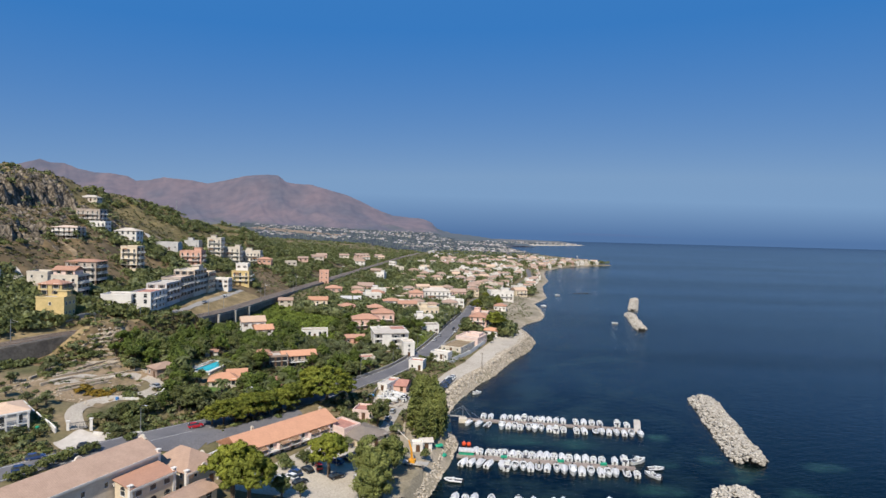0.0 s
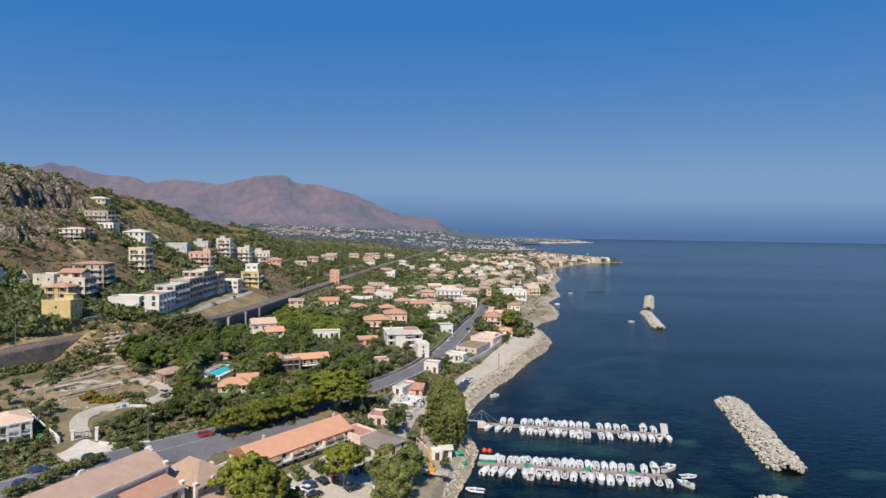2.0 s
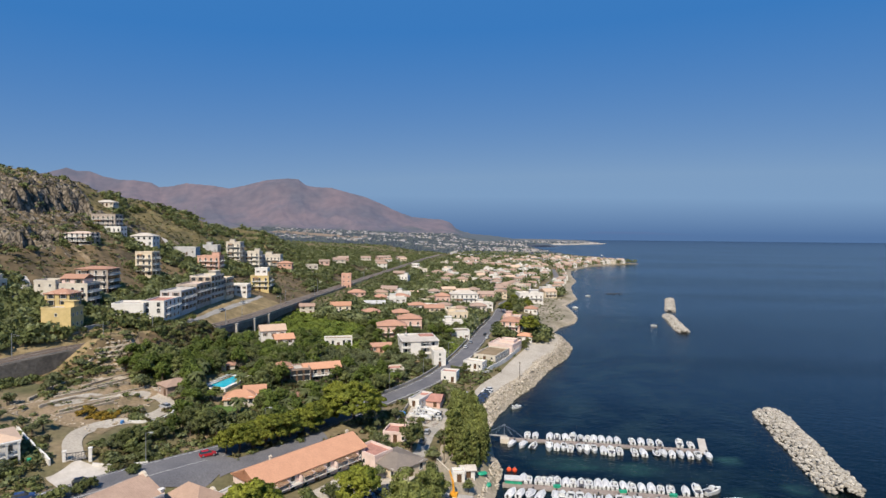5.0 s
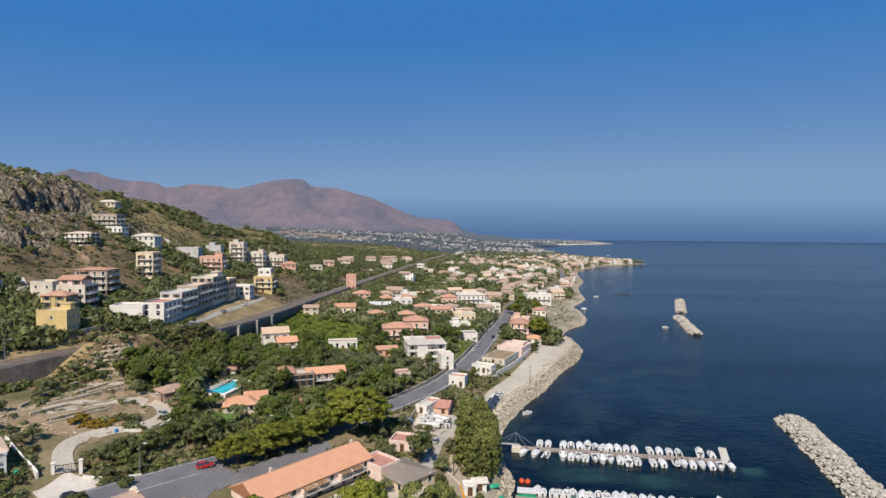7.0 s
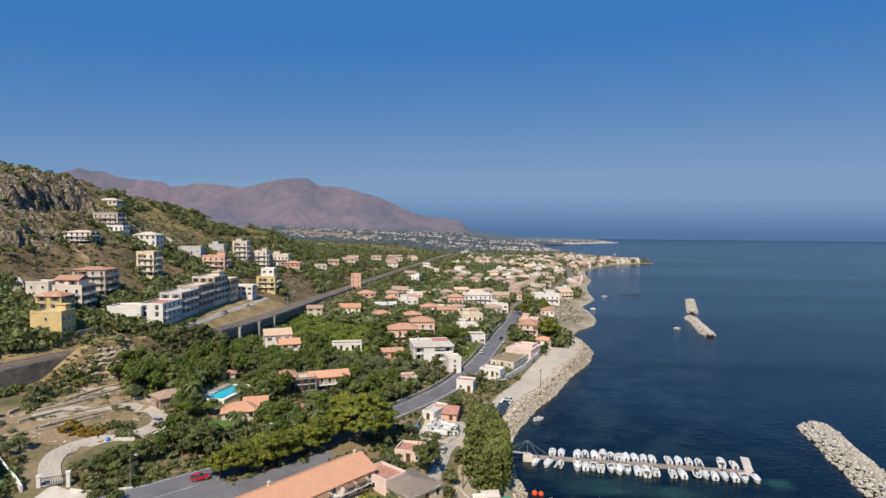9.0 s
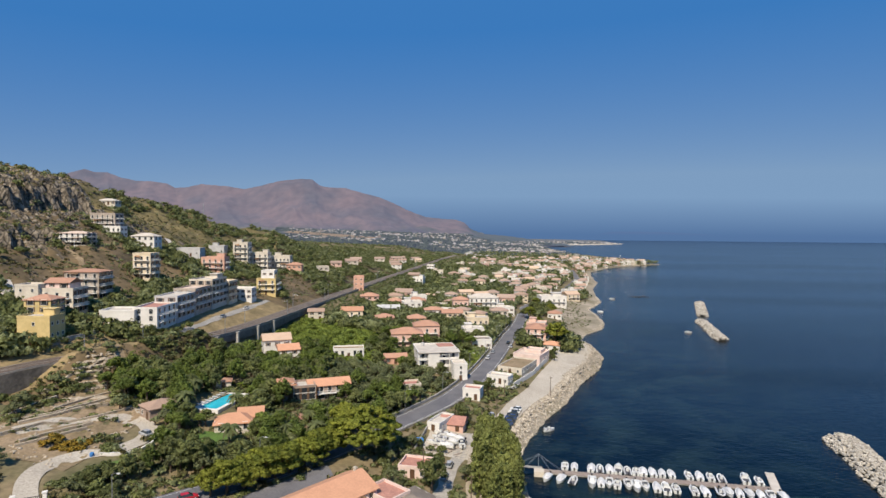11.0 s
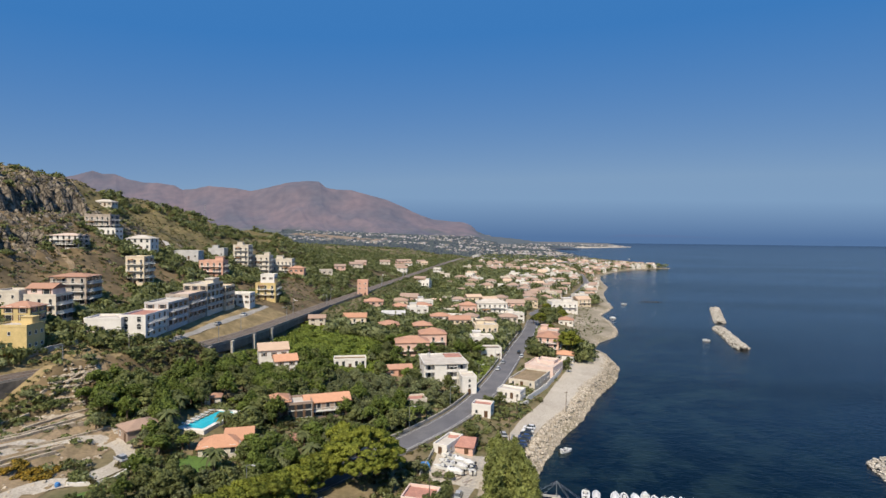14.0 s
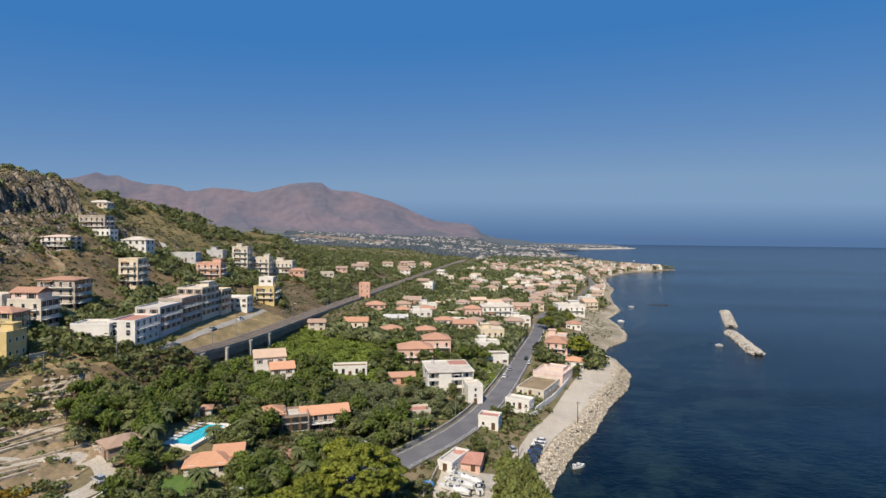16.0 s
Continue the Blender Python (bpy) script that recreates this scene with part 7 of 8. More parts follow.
def joined_plants(name, label, places, count, size, leaf):
    """Far plants too many to count: each three leafy lobes of small sprays, all in one mesh."""
    R = np.random.default_rng(len(places))
    p = np.array(places)                      # x, y, z, radius, height
    k = np.repeat(p, np.maximum(12, (count * np.clip(1.35 - p[:, 1] / 900, 0.42, 1)).astype(int)), axis=0)
    n = len(k)
    v = R.normal(size=(n, 3))
    v[:, 2] = np.abs(v[:, 2]) * 1.1 - 0.35
    v /= np.linalg.norm(v, axis=1, keepdims=True)
    lobe = R.integers(0, 3, n) * 2.094 + k[:, 0] * 7.0
    q = 0.66 + 0.2 * np.sin(lobe * 3.7)
    off = np.stack([np.cos(lobe), np.sin(lobe), 0.5 * np.sin(lobe * 2.3)], 1) * 0.42
    c = k[:, :3] + np.stack([(v[:, 0] * q + off[:, 0]) * k[:, 3], (v[:, 1] * q + off[:, 1]) * k[:, 3], k[:, 4] * (0.52 + 0.4 * v[:, 2] * q + 0.2 * off[:, 2])], 1)
    nor = v + R.normal(scale=0.5, size=(n, 3))
    t = np.cross(nor, R.normal(size=(n, 3)))
    t /= np.linalg.norm(t, axis=1, keepdims=True)
    s = np.cross(nor, t)
    s /= np.linalg.norm(s, axis=1, keepdims=True)
    w = (size * k[:, 3] * R.uniform(0.6, 1.3, n))[:, None]
    verts = np.stack([c - t * w - s * w * 0.6, c + t * w - s * w * 0.6, c + s * w * 1.1], 1).reshape(-1, 3)
    me = bpy.data.meshes.new(name)
    me.from_pydata(verts.tolist(), [], np.arange(n * 3).reshape(-1, 3).tolist())
    me.materials.append(leaf)
    puff(me, v + R.normal(scale=0.3, size=(n, 3)), 3)
    tagged(new(name, me), label, "plants", kind="stuff")


PAVED = ((-87, 209, 9), (-96, 178, 4), (-93, 174, 4), (-92, 181, 4), (-101, 189, 4), (-104, 158, 4), (-101, 150, 5), (-95, 143, 8), (-78, 184, 5), (-104, 162, 4), (-108, 188, 3), (-114, 184, 3))


def far_plants():
    R = random.Random(9)
    green, olive, scrub, dry, wood, distant, under, field = [], [], [], [], [], [], [], []
    for _ in range(13000):                     # gardens of the town
        y = 335 + 1150 * R.random() ** 1.35
        a, b = rail_line(y) + 7, coast_x(y) - (42 if 410 < y < 590 else 12)
        x = R.uniform(a, b)
        if abs(x - road_line(y)) < 7.5:
            continue
        s = R.uniform(1.4, 3.2) * (1 + y / 2000)
        if x - rail_line(y) < 20:
            s *= 0.3
        if y < 950 and any((x - p) ** 2 + (y - q) ** 2 < (r * 0.8 + s * 0.35) ** 2 or (abs(x - p) < r * 0.6 and 0 < q - y < r + 1.5) for p, q, r in FOOT if abs(y - q) < 24):
            continue
        (green if R.random() < 0.5 else olive).append((x, y, terrain(x, y) - 0.2, s, s * R.uniform(1.5, 2.3)))
    for _ in range(26000):                     # scrub and wood on the hill
        y = 180 + 900 * R.random() ** 1.6
        k = 8 + 262 * R.random()
        x = rail_line(y) - k
        wood_here = noise.noise(Vector((x * 0.016, y * 0.016, 3.3))) + 0.5 * noise.noise(Vector((x * 0.05, y * 0.05, 1.1))) + (0.45 if y > 470 and k < 190 else 0) + (0.18 if 26 < k < 95 else 0)
        if k > 100 and y < 640:
            wood_here -= 0.45 * smooth(100, 135, k) * (1 - smooth(520, 640, y))
        if 255 < y < 356 and k < 27:
            continue
        if k > 105 and y < 420 and R.random() < 0.05:
            wood_here = 1
        if any((x - p) ** 2 + (y - q) ** 2 < (r * 0.9 + 1) ** 2 for p, q, r in FOOT):
            continue
        z = relief(x, y) - 0.2
        if wood_here > 0.17:
            s = R.uniform(1.3, 2.8)
            (wood if R.random() < 0.7 else olive).append((x, y, z, s, s * R.uniform(1.5, 2.4)))
        elif R.random() < 0.9:
            s = R.uniform(0.3, 0.95) * (1.3 if k > 90 else 1)
            (scrub if R.random() < 0.38 else dry).append((x, y, z, s, s * 1.2))
    for _ in range(900):                      # pines and gardens between the houses of the headland
        y = R.uniform(1040, 1300)
        x = coast_x(y) - 8 - 230 * R.random() ** 1.2
        s = R.uniform(1.8, 3.8)
        if all((x - p) ** 2 + (y - q) ** 2 > (r * 0.8 + s * 0.5) ** 2 and not (abs(x - p) < r * 0.7 and 0 < q - y < r + 3) for p, q, r in FOOT if abs(y - q) < 24):
            (green if R.random() < 0.75 else olive).append((x, y, terrain(x, y) - 0.2, s, s * R.uniform(1.6, 3.0)))
    for _ in range(70):                       # tall dark pines along the back of the headland
        y = R.uniform(1285, 1330)
        s = R.uniform(2.2, 4.2)
        x = coast_x(y) - 6 - 220 * R.random()
        green.append((x, y, terrain(x, y) - 0.2, s, s * R.uniform(2.4, 3.4)))
    for _ in range(46):                       # dark trees before the terraced row and under the flats
        y = R.uniform(236, 266)
        x = rail_line(y) - R.uniform(8, 34)
        if all((x - p) ** 2 + (y - q) ** 2 > (r * 0.8 + 1) ** 2 for p, q, r in FOOT):
            s = R.uniform(1.6, 3.0)
            wood.append((x, y, relief(x, y) - 0.2, s, s * R.uniform(1.6, 2.2)))
    for x, y, s in ((-111, 198, 2.6), (-113.5, 199.5, 1.8), (-130.2, 199.9, 1.9), (-128.5, 201, 1.5), (-112.5, 187.4, 1.2), (-107.6, 184.6, 1.4), (-105.4, 185.8, 1.1), (-128.7, 193.4, 1.7), (-126.2, 194.4, 1.3), (-118.6, 205, 1.6), (-116.4, 205.8, 1.8), (-114, 206.8, 1.6), (-100.6, 184.2, 1.0)):
        under.append((x, y, terrain(x, y) - 0.15, s, s * R.uniform(1.1, 1.4)))
    for _ in range(3600):                     # orchards on the flat land inland of the railway
        y = 600 + 720 * R.random()
        x = rail_line(y) - 8 - 420 * R.random() ** 1.3
        if relief(x, y) > 42 or any((x - p) ** 2 + (y - q) ** 2 < (r * 0.9 + 1) ** 2 for p, q, r in FOOT):
            continue
        s = R.uniform(1.6, 3.4)
        (green if R.random() < 0.55 else olive).append((x, y, relief(x, y) - 0.2, s, s * R.uniform(1.1, 1.9)))
    for p, q, r in FOOT:                      # trees close round the hillside houses
        if rail_line(q) - p > 14 and q < 500:
            for _ in range(20):
                a, g = R.uniform(0, 6.283), r * R.uniform(0.95, 1.5) + 1.2
                x, y = p + g * math.cos(a), q + g * math.sin(a)
                if rail_line(y) - x > (26 if y < 360 else 9) and all((x - b) ** 2 + (y - c) ** 2 > (e * 0.85 + 0.8) ** 2 for b, c, e in FOOT):
                    s = R.uniform(1.3, 2.8)
                    (wood if R.random() < 0.6 else olive).append((x, y, relief(x, y) - 0.2, s, s * R.uniform(1.5, 2.6)))
    for _ in range(8500):                     # undergrowth of the gardens
        y = R.uniform(118, 290)
        x = R.uniform(rail_line(y) + 6, road_line(y) - 6.5)
        if any((x - p) ** 2 + (y - q) ** 2 < (r * 0.8) ** 2 for p, q, r in FOOT) or any((x - p) ** 2 + (y - q) ** 2 < (r * 0.85) ** 2 for p, q, r in PAVED):
            continue
        dense = 1.7 * noise.noise(Vector((x * 0.06, y * 0.06, 8.8))) + (-0.32 if -140 < x < -97 and 156 < y < 226 else 0.08)
        if y < 178 and 6 < road_line(y) - x < 25:
            dense += 0.75
        elif y < 172:
            dense -= 0.15
        if dense + R.uniform(-0.2, 0.2) < 0:
            continue
        s = R.uniform(0.45, 1.5)
        mound = 200 < y < 264 and x - rail_line(y) < 20
        R.choice((dry, dry, dry, under) if mound else (under, under, olive, dry)).append((x, y, terrain(x, y) - 0.15, s, s * R.uniform(0.9, 1.5)))
    for _ in range(5200):                     # low green rows between the orchard trees
        y = R.uniform(272, 352)
        x = R.uniform(rail_line(y) + 6, road_line(y) - 7)
        if any((x - p) ** 2 + (y - q) ** 2 < (r * 0.8 + 0.6) ** 2 for p, q, r in FOOT):
            continue
        s = R.uniform(1.0, 2.0)
        (field if x < -48 or R.random() < 0.4 else olive).append((x, y, terrain(x, y) - 0.2, s, s * R.uniform(1.1, 1.6)))
    for _ in range(260):                      # bright hedge plot beside the road
        y = R.uniform(290, 350)
        x = road_line(y) - R.uniform(7, 17)
        if all((x - p) ** 2 + (y - q) ** 2 > (r * 0.8) ** 2 for p, q, r in FOOT):
            s = R.uniform(0.9, 1.7)
            field.append((x, y, terrain(x, y) - 0.2, s, s * 1.5))
    for _ in range(500):                      # trees close against the inland side of the far track
        y = R.uniform(440, 900)
        x = rail_line(y) - R.uniform(6, 13)
        s = R.uniform(0.9, 2.0)
        if all((x - p) ** 2 + (y - q) ** 2 > (r * 0.86 + 1) ** 2 for p, q, r in FOOT):
            (green if R.random() < 0.6 else olive).append((x, y, relief(x, y) - 0.2, s, s * R.uniform(1.3, 2.2)))
    for _ in range(700):                      # weeds between the olives
        x, y = R.uniform(-66, -14), R.uniform(226, 270)
        if x < road_line(y) - 7 and all((x - p) ** 2 + (y - q) ** 2 > (r * 0.8 + 0.5) ** 2 for p, q, r in FOOT):
            s = R.uniform(0.5, 1.1)
            olive.append((x, y, terrain(x, y) - 0.2, s, s * 1.3))
    for _ in range(420):                      # bushes on the bank's seaward slope and under the railway wall
        y = R.uniform(150, 262)
        x = rail_line(y) + (R.uniform(9, 24) if y > 200 else R.uniform(5.6, 11))
        if noise.noise(Vector((x * 0.11, y * 0.11, 4.4))) > -0.12 and all((x - p) ** 2 + (y - q) ** 2 > (r * 0.85) ** 2 for p, q, r in FOOT):
            s = R.uniform(0.7, 1.9)
            R.choice((under, under, olive, wood)).append((x, y, terrain(x, y) - 0.15, s, s * R.uniform(1.0, 1.6)))
    for a, b in (((-124.5, 176.8), (-113.2, 194.5)), ((-136, 198.5), (-131.5, 205.5)), ((-130, 174), (-131, 198)), ((-117, 168.5), (-108.5, 181.9)), ((-127, 178), (-111, 209)), ((-123, 169), (-106, 196))):
        for _ in range(26):                   # low hedges and weeds along the terrace walls
            t = R.random()
            x, y = a[0] + (b[0] - a[0]) * t + R.uniform(-1.2, 0.3), a[1] + (b[1] - a[1]) * t
            s = R.uniform(0.3, 0.85)
            R.choice((under, dry, olive)).append((x, y, terrain(x, y) - 0.1, s, s * R.uniform(1.0, 1.6)))
    for _ in range(260):                      # tufts on the bank and at the wall below the railway
        y = R.uniform(140, 262)
        x = rail_line(y) + R.uniform(5.4, 8.5 if y < 208 else 20)
        s = R.uniform(0.4, 1.0)
        R.choice((dry, dry, under)).append((x, y, terrain(x, y) - 0.15, s, s * R.uniform(1.0, 2.0)))
    for _ in range(1100):                     # hedge of trees along the seaward side of the railway
        y = 308 + 600 * R.random() ** 1.2
        x = rail_line(y) + R.uniform(5.5, 20)
        if any((x - p) ** 2 + (y - q) ** 2 < (r * 0.86 + 1) ** 2 for p, q, r in FOOT):
            continue
        s = R.uniform(0.35, 0.8) * (1 + 1.1 * smooth(430, 560, y))
        (green if R.random() < 0.6 else olive).append((x, y, terrain(x, y) - 0.2, s, s * R.uniform(1.6, 2.6)))
    for _ in range(420):                      # scrub on the back of the beach
        y = R.uniform(405, 585)
        d = R.uniform(9, 36)
        s = R.uniform(0.25, 0.9)
        R.choice((dry, scrub, scrub)).append((coast_x(y) - d, y, terrain(coast_x(y) - d, y) - 0.15, s, s))
    for _ in range(1500):                      # verge between road and shore
        y = R.uniform(154, 348)
        x = R.uniform(road_line(y) + 6.5, -13.5) if y < 204 else R.uniform(road_line(y) + 6.5, coast_x(y) - lerp_table(y, ((200, 13), (262, 15), (300, 18), (348, 24))))
        if any((x - p) ** 2 + (y - q) ** 2 < (r * 0.8 + 0.5) ** 2 for p, q, r in FOOT) or (196 < y < 217 and x > -24) or (y < 175 and math.hypot(x + 30, y - 141) < 17) or R.random() > 0.62 + noise.noise(Vector((x * 0.1, y * 0.1, 2.2))):
            continue
        s = R.uniform(0.4, 1.4)
        if y < 218 and abs(x - lane_x(y)) < 3.2:
            continue
        R.choice((under, under, olive, dry)).append((x, y, terrain(x, y) - 0.15, s, s * R.uniform(0.9, 1.6)))
    for _ in range(70):                       # thicket between railway and upper road
        y = R.uniform(205, 262)
        x = rail_line(y) - R.uniform(6, 20)
        if all((x - p) ** 2 + (y - q) ** 2 > (r * 0.85) ** 2 for p, q, r in FOOT):
            s = R.uniform(1.0, 2.2)
            wood.append((x, y, relief(x, y) - 0.2, s, s * 1.9))
    for _ in range(5200):                     # distant plain
        y = 1300 + 2000 * R.random() ** 1.3
        c = coast_x(y)
        x = c - 20 - (c + 0.36 * y) * R.random()
        s = R.uniform(5, 11)
        if on_field(x, y) and R.random() < 0.9:
            continue
        distant.append((x, y, terrain(x, y) - 0.5, s, s * 0.8))
    joined_plants("far_trees", "massed dark green trees of gardens and hedges", green, 60, 0.25, LEAF_DARK)
    joined_plants("orchard_growth", "low bright green growth between the citrus rows", field, 60, 0.25, LEAF_CITRUS)
    joined_plants("undergrowth", "low dense green undergrowth in the gardens", under, 60, 0.25, LEAF_DARK)
    joined_plants("far_olives", "massed grey-green olive and fruit trees", olive, 56, 0.26, LEAF_OLIVE)
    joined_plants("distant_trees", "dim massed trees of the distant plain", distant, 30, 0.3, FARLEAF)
    joined_plants("hill_wood", "dark green scrub wood on the hillside", wood, 52, 0.28, LEAF_DARK)
    joined_plants("hill_scrub", "low green scrub on the hillside", scrub, 18, 0.42, LEAF_OLIVE)
    joined_plants("dry_scrub", "dry brownish scrub on the hillside", dry, 15, 0.44, LEAF_DRY)


far_plants()


def hill_rocks():
    """Broken limestone outcrops on the hill."""
    R = random.Random(14)
    verts, faces = [], []
    for _ in range(4600):
        y = R.uniform(215, 600)
        k = R.uniform(20, 235)
        x = rail_x(y) - k
        high = smooth(118, 150, k) * (1 - smooth(400, 455, y))
        low = smooth(80, 92, k) * (1 - smooth(110, 122, k)) * (1 - smooth(310, 350, y))
        ridge = smooth(95, 130, k) * smooth(395, 430, y) * (1 - smooth(560, 620, y))
        bare = max(high * 0.8, low * 0.45, ridge * 0.5, 0.05)
        if noise.noise(Vector((x * 0.03, y * 0.03, 6))) + R.uniform(-0.3, 0.3) > bare * 1.1 - 0.35:
            continue
        if any((x - p) ** 2 + (y - q) ** 2 < (r + 1) ** 2 for p, q, r in FOOT):
            continue
        s = R.uniform(0.25, 0.8) * (1 + 0.7 * max(high, 0.5 * low))
        m = Matrix.LocRotScale((x, y, relief(x, y) - 0.35 * s), Euler((R.uniform(-0.4, 0.4), R.uniform(-0.4, 0.4), R.uniform(0, 6.3))), (s, s * R.uniform(0.8, 1.5), s * R.uniform(1.0, 1.8)))
        me = R.choice(ROCKS)
        b = len(verts)
        verts += [tuple(m @ v.co) for v in me.vertices]
        faces += [tuple(b + i for i in p.vertices) for p in me.polygons]
    tagged(new("hill_outcrops", mesh_from("hill_outcrops", verts, faces, [CRAG])), "broken grey limestone outcrops on the hillside", "rocks", kind="stuff")


hill_rocks()

# ---- cars ----
def car_paint(name, colour):
    return mat(name, colour, tuple(c * 0.85 for c in colour), 2.0, 0.25, 0.0, spec=0.6)


def loft(bm, sections, mi=0):
    """Closed rings joined end to end, capped."""
    rings = [[bm.verts.new(p) for p in s] for s in sections]
    n = len(rings[0])
    for a, b in zip(rings, rings[1:]):
        for k in range(n):
            bm.faces.new((a[k], a[(k + 1) % n], b[(k + 1) % n], b[k])).material_index = mi
    bm.faces.new(rings[0][::-1]).material_index = mi
    bm.faces.new(rings[-1]).material_index = mi


def car(colour_name, paint):
    root = thing("car", f"{colour_name} hatchback car parked in the open", "car", pose(0, 0, 0), "parked cars")
    bm = bmesh.new()
    prof = ((-2.0, 0.72, 0.45, 0.78), (-1.85, 0.8, 0.3, 0.88), (-0.9, 0.84, 0.25, 0.92), (0.4, 0.84, 0.25, 0.9), (1.5, 0.8, 0.26, 0.8), (2.0, 0.68, 0.34, 0.62))
    loft(bm, [((-w, y, lo), (w, y, lo), (w, y, (lo + hi) / 2 + 0.05), (w * 0.93, y, hi), (-w * 0.93, y, hi), (-w, y, (lo + hi) / 2 + 0.05)) for y, w, lo, hi in prof])
    part("body", bm, paint, root)
    bm = bmesh.new()
    loft(bm, [((-w, y, 0.86), (w, y, 0.86), (w * 0.8, y * 0.97 - 0.05, z), (-w * 0.8, y * 0.97 - 0.05, z)) for y, w, z in ((-1.9, 0.74, 0.95), (-1.5, 0.76, 1.4), (0.2, 0.77, 1.43), (0.95, 0.76, 0.92))])
    part("glazing", bm, SCREEN, root, "dark tinted glazing")
    part("roof", box_bm((-0.57, 0.57, -1.45, 0.12, 1.39, 1.46)), paint, root)
    for x in (-0.78, 0.78):
        for y in (-1.25, 1.25):
            bm = bmesh.new()
            tube(bm, ((x - 0.1, y, 0.31), (x + 0.1, y, 0.31)), (0.31, 0.31), 12)
            w = part("wheel", bm, RUBBER, root)
            bm = bmesh.new()
            s = 0.105 if x > 0 else -0.105
            tube(bm, ((x + s * 0.9, y, 0.31), (x + s * 1.15, y, 0.31)), (0.19, 0.17), 8)
            part("rim", bm, CHROME, w)
    for x in (-0.55, 0.55):
        part("headlight", box_bm((x - 0.14, x + 0.14, 1.9, 2.0, 0.55, 0.66)), LAMP, root)
    return root


PAINTS = [("white", car_paint("white_car_paint", (0.75, 0.75, 0.75))), ("dark blue", car_paint("blue_car_paint", (0.03, 0.06, 0.16))), ("black", car_paint("black_car_paint", (0.018, 0.018, 0.02))),
          ("silver grey", car_paint("silver_car_paint", (0.4, 0.41, 0.43))), ("red", car_paint("red_car_paint", (0.45, 0.02, 0.03)))]
CARS = [car(n, p) for n, p in PAINTS]
parked = set()


def park(i, x, y, rot, z=None):
    m = pose(x, y, (terrain(x, y) + 0.14 if z is None else z), 0, 0, rot)
    if i in parked:
        copy_thing(CARS[i], m)
    else:
        parked.add(i)
        CARS[i].matrix_basis = m


for k, i in enumerate((0, 0, 2, 1, 2, 1, 2, 1, 2, 1, 3, 0)):
    park(i, 5.2 - 0.76 * k, 242 - 2.8 * k, 78 + 3 * (k % 3))
for i, x, y, r in ((3, -3.6, 233, 10), (2, -12.6, 206.5, -8), (3, -15.9, 190.5, -8), (3, -16.8, 183, -8)):
    park(i, x, y, r)
for i, x, y, r in ((0, -38.8, 134.6, 62), (0, -36.4, 136.2, 58), (2, -33.6, 134.2, -40), (1, -36.0, 138.6, 55), (2, -33.6, 141.0, 50), (4, -31.0, 143.4, 20), (2, -25.6, 139.2, -48), (2, -25.0, 149.6, 60), (1, -27.0, 147.2, 62), (2, -23.4, 152.0, 55), (0, -20.4, 139.5, 10), (2, -19.6, 136.4, 10)):
    park(i, x, y, r)
for i, off, y in ((2, 2.2, 340), (0, 4.6, 331), (3, -2.2, 318), (0, -2.4, 306)):
    park(i, road_line(y) + off, y, -12, road_z(y) + 0.02)
for i, off, y in ((2, -3.0, 137), (1, 2.0, 122), (4, 1.8, 156), (3, 2.0, 166), (1, -4.6, 129)):
    park(i, road_line(y) + off, y, -52, road_z(y) + 0.02)
park(3, -93.5, 180.5, 60)
park(0, -127.0, 322, -4)
park(3, -127.2, 296, -4)
for i, x, y in ((0, -181, 232), (3, -184, 236), (2, -188, 226)):
    park(i, x, y, -30, relief(x, y) + 0.3)


# ---- pool ----
pool = thing("swimming_pool", "rectangular turquoise swimming pool with pale paving", "pool", pose(-86.6, 208.6, terrain(-86.6, 208.6) + 0.35, 0, 0, -8))
bm = box_bm((-4.6, -3.0, -8.4, 8.6, -1.4, 0.12), (3.0, 4.2, -8.4, 8.6, -1.4, 0.12), (-3.0, 3.0, 7.2, 8.6, -1.4, 0.12), (-3.0, 3.0, -8.4, -7.2, -1.4, 0.12))
part("paving", bm, WHITE, pool, "pale stone paving")
part("water", box_bm((-3.0, 3.0, -7.2, 7.2, -1.4, -0.03)), POOLW, pool, "clear turquoise water")
for k in range(7):
    lo = thing("sun_lounger", "white sun lounger by the pool", "lounger", pose(-90.6 + 0.28 * k, 203 + k * 1.9, terrain(-90, 208) + 0.35, 0, 0, -98), "sun loungers")
    part("seat", box_bm((-0.33, 0.33, -1.0, 0.5, 0.28, 0.36)), CANVAS, lo)
    bm = box_bm((-0.33, 0.33, 0, 0.75, 0, 0.08))
    part("backrest", bm, CANVAS, lo, where=pose(0, 0.5, 0.3, 38))
    for x in (-0.28, 0.28):
        for y in (-0.9, 0.4):
            part("leg", box_bm((x - 0.03, x + 0.03, y - 0.03, y + 0.03, 0, 0.28)), STEEL, lo)


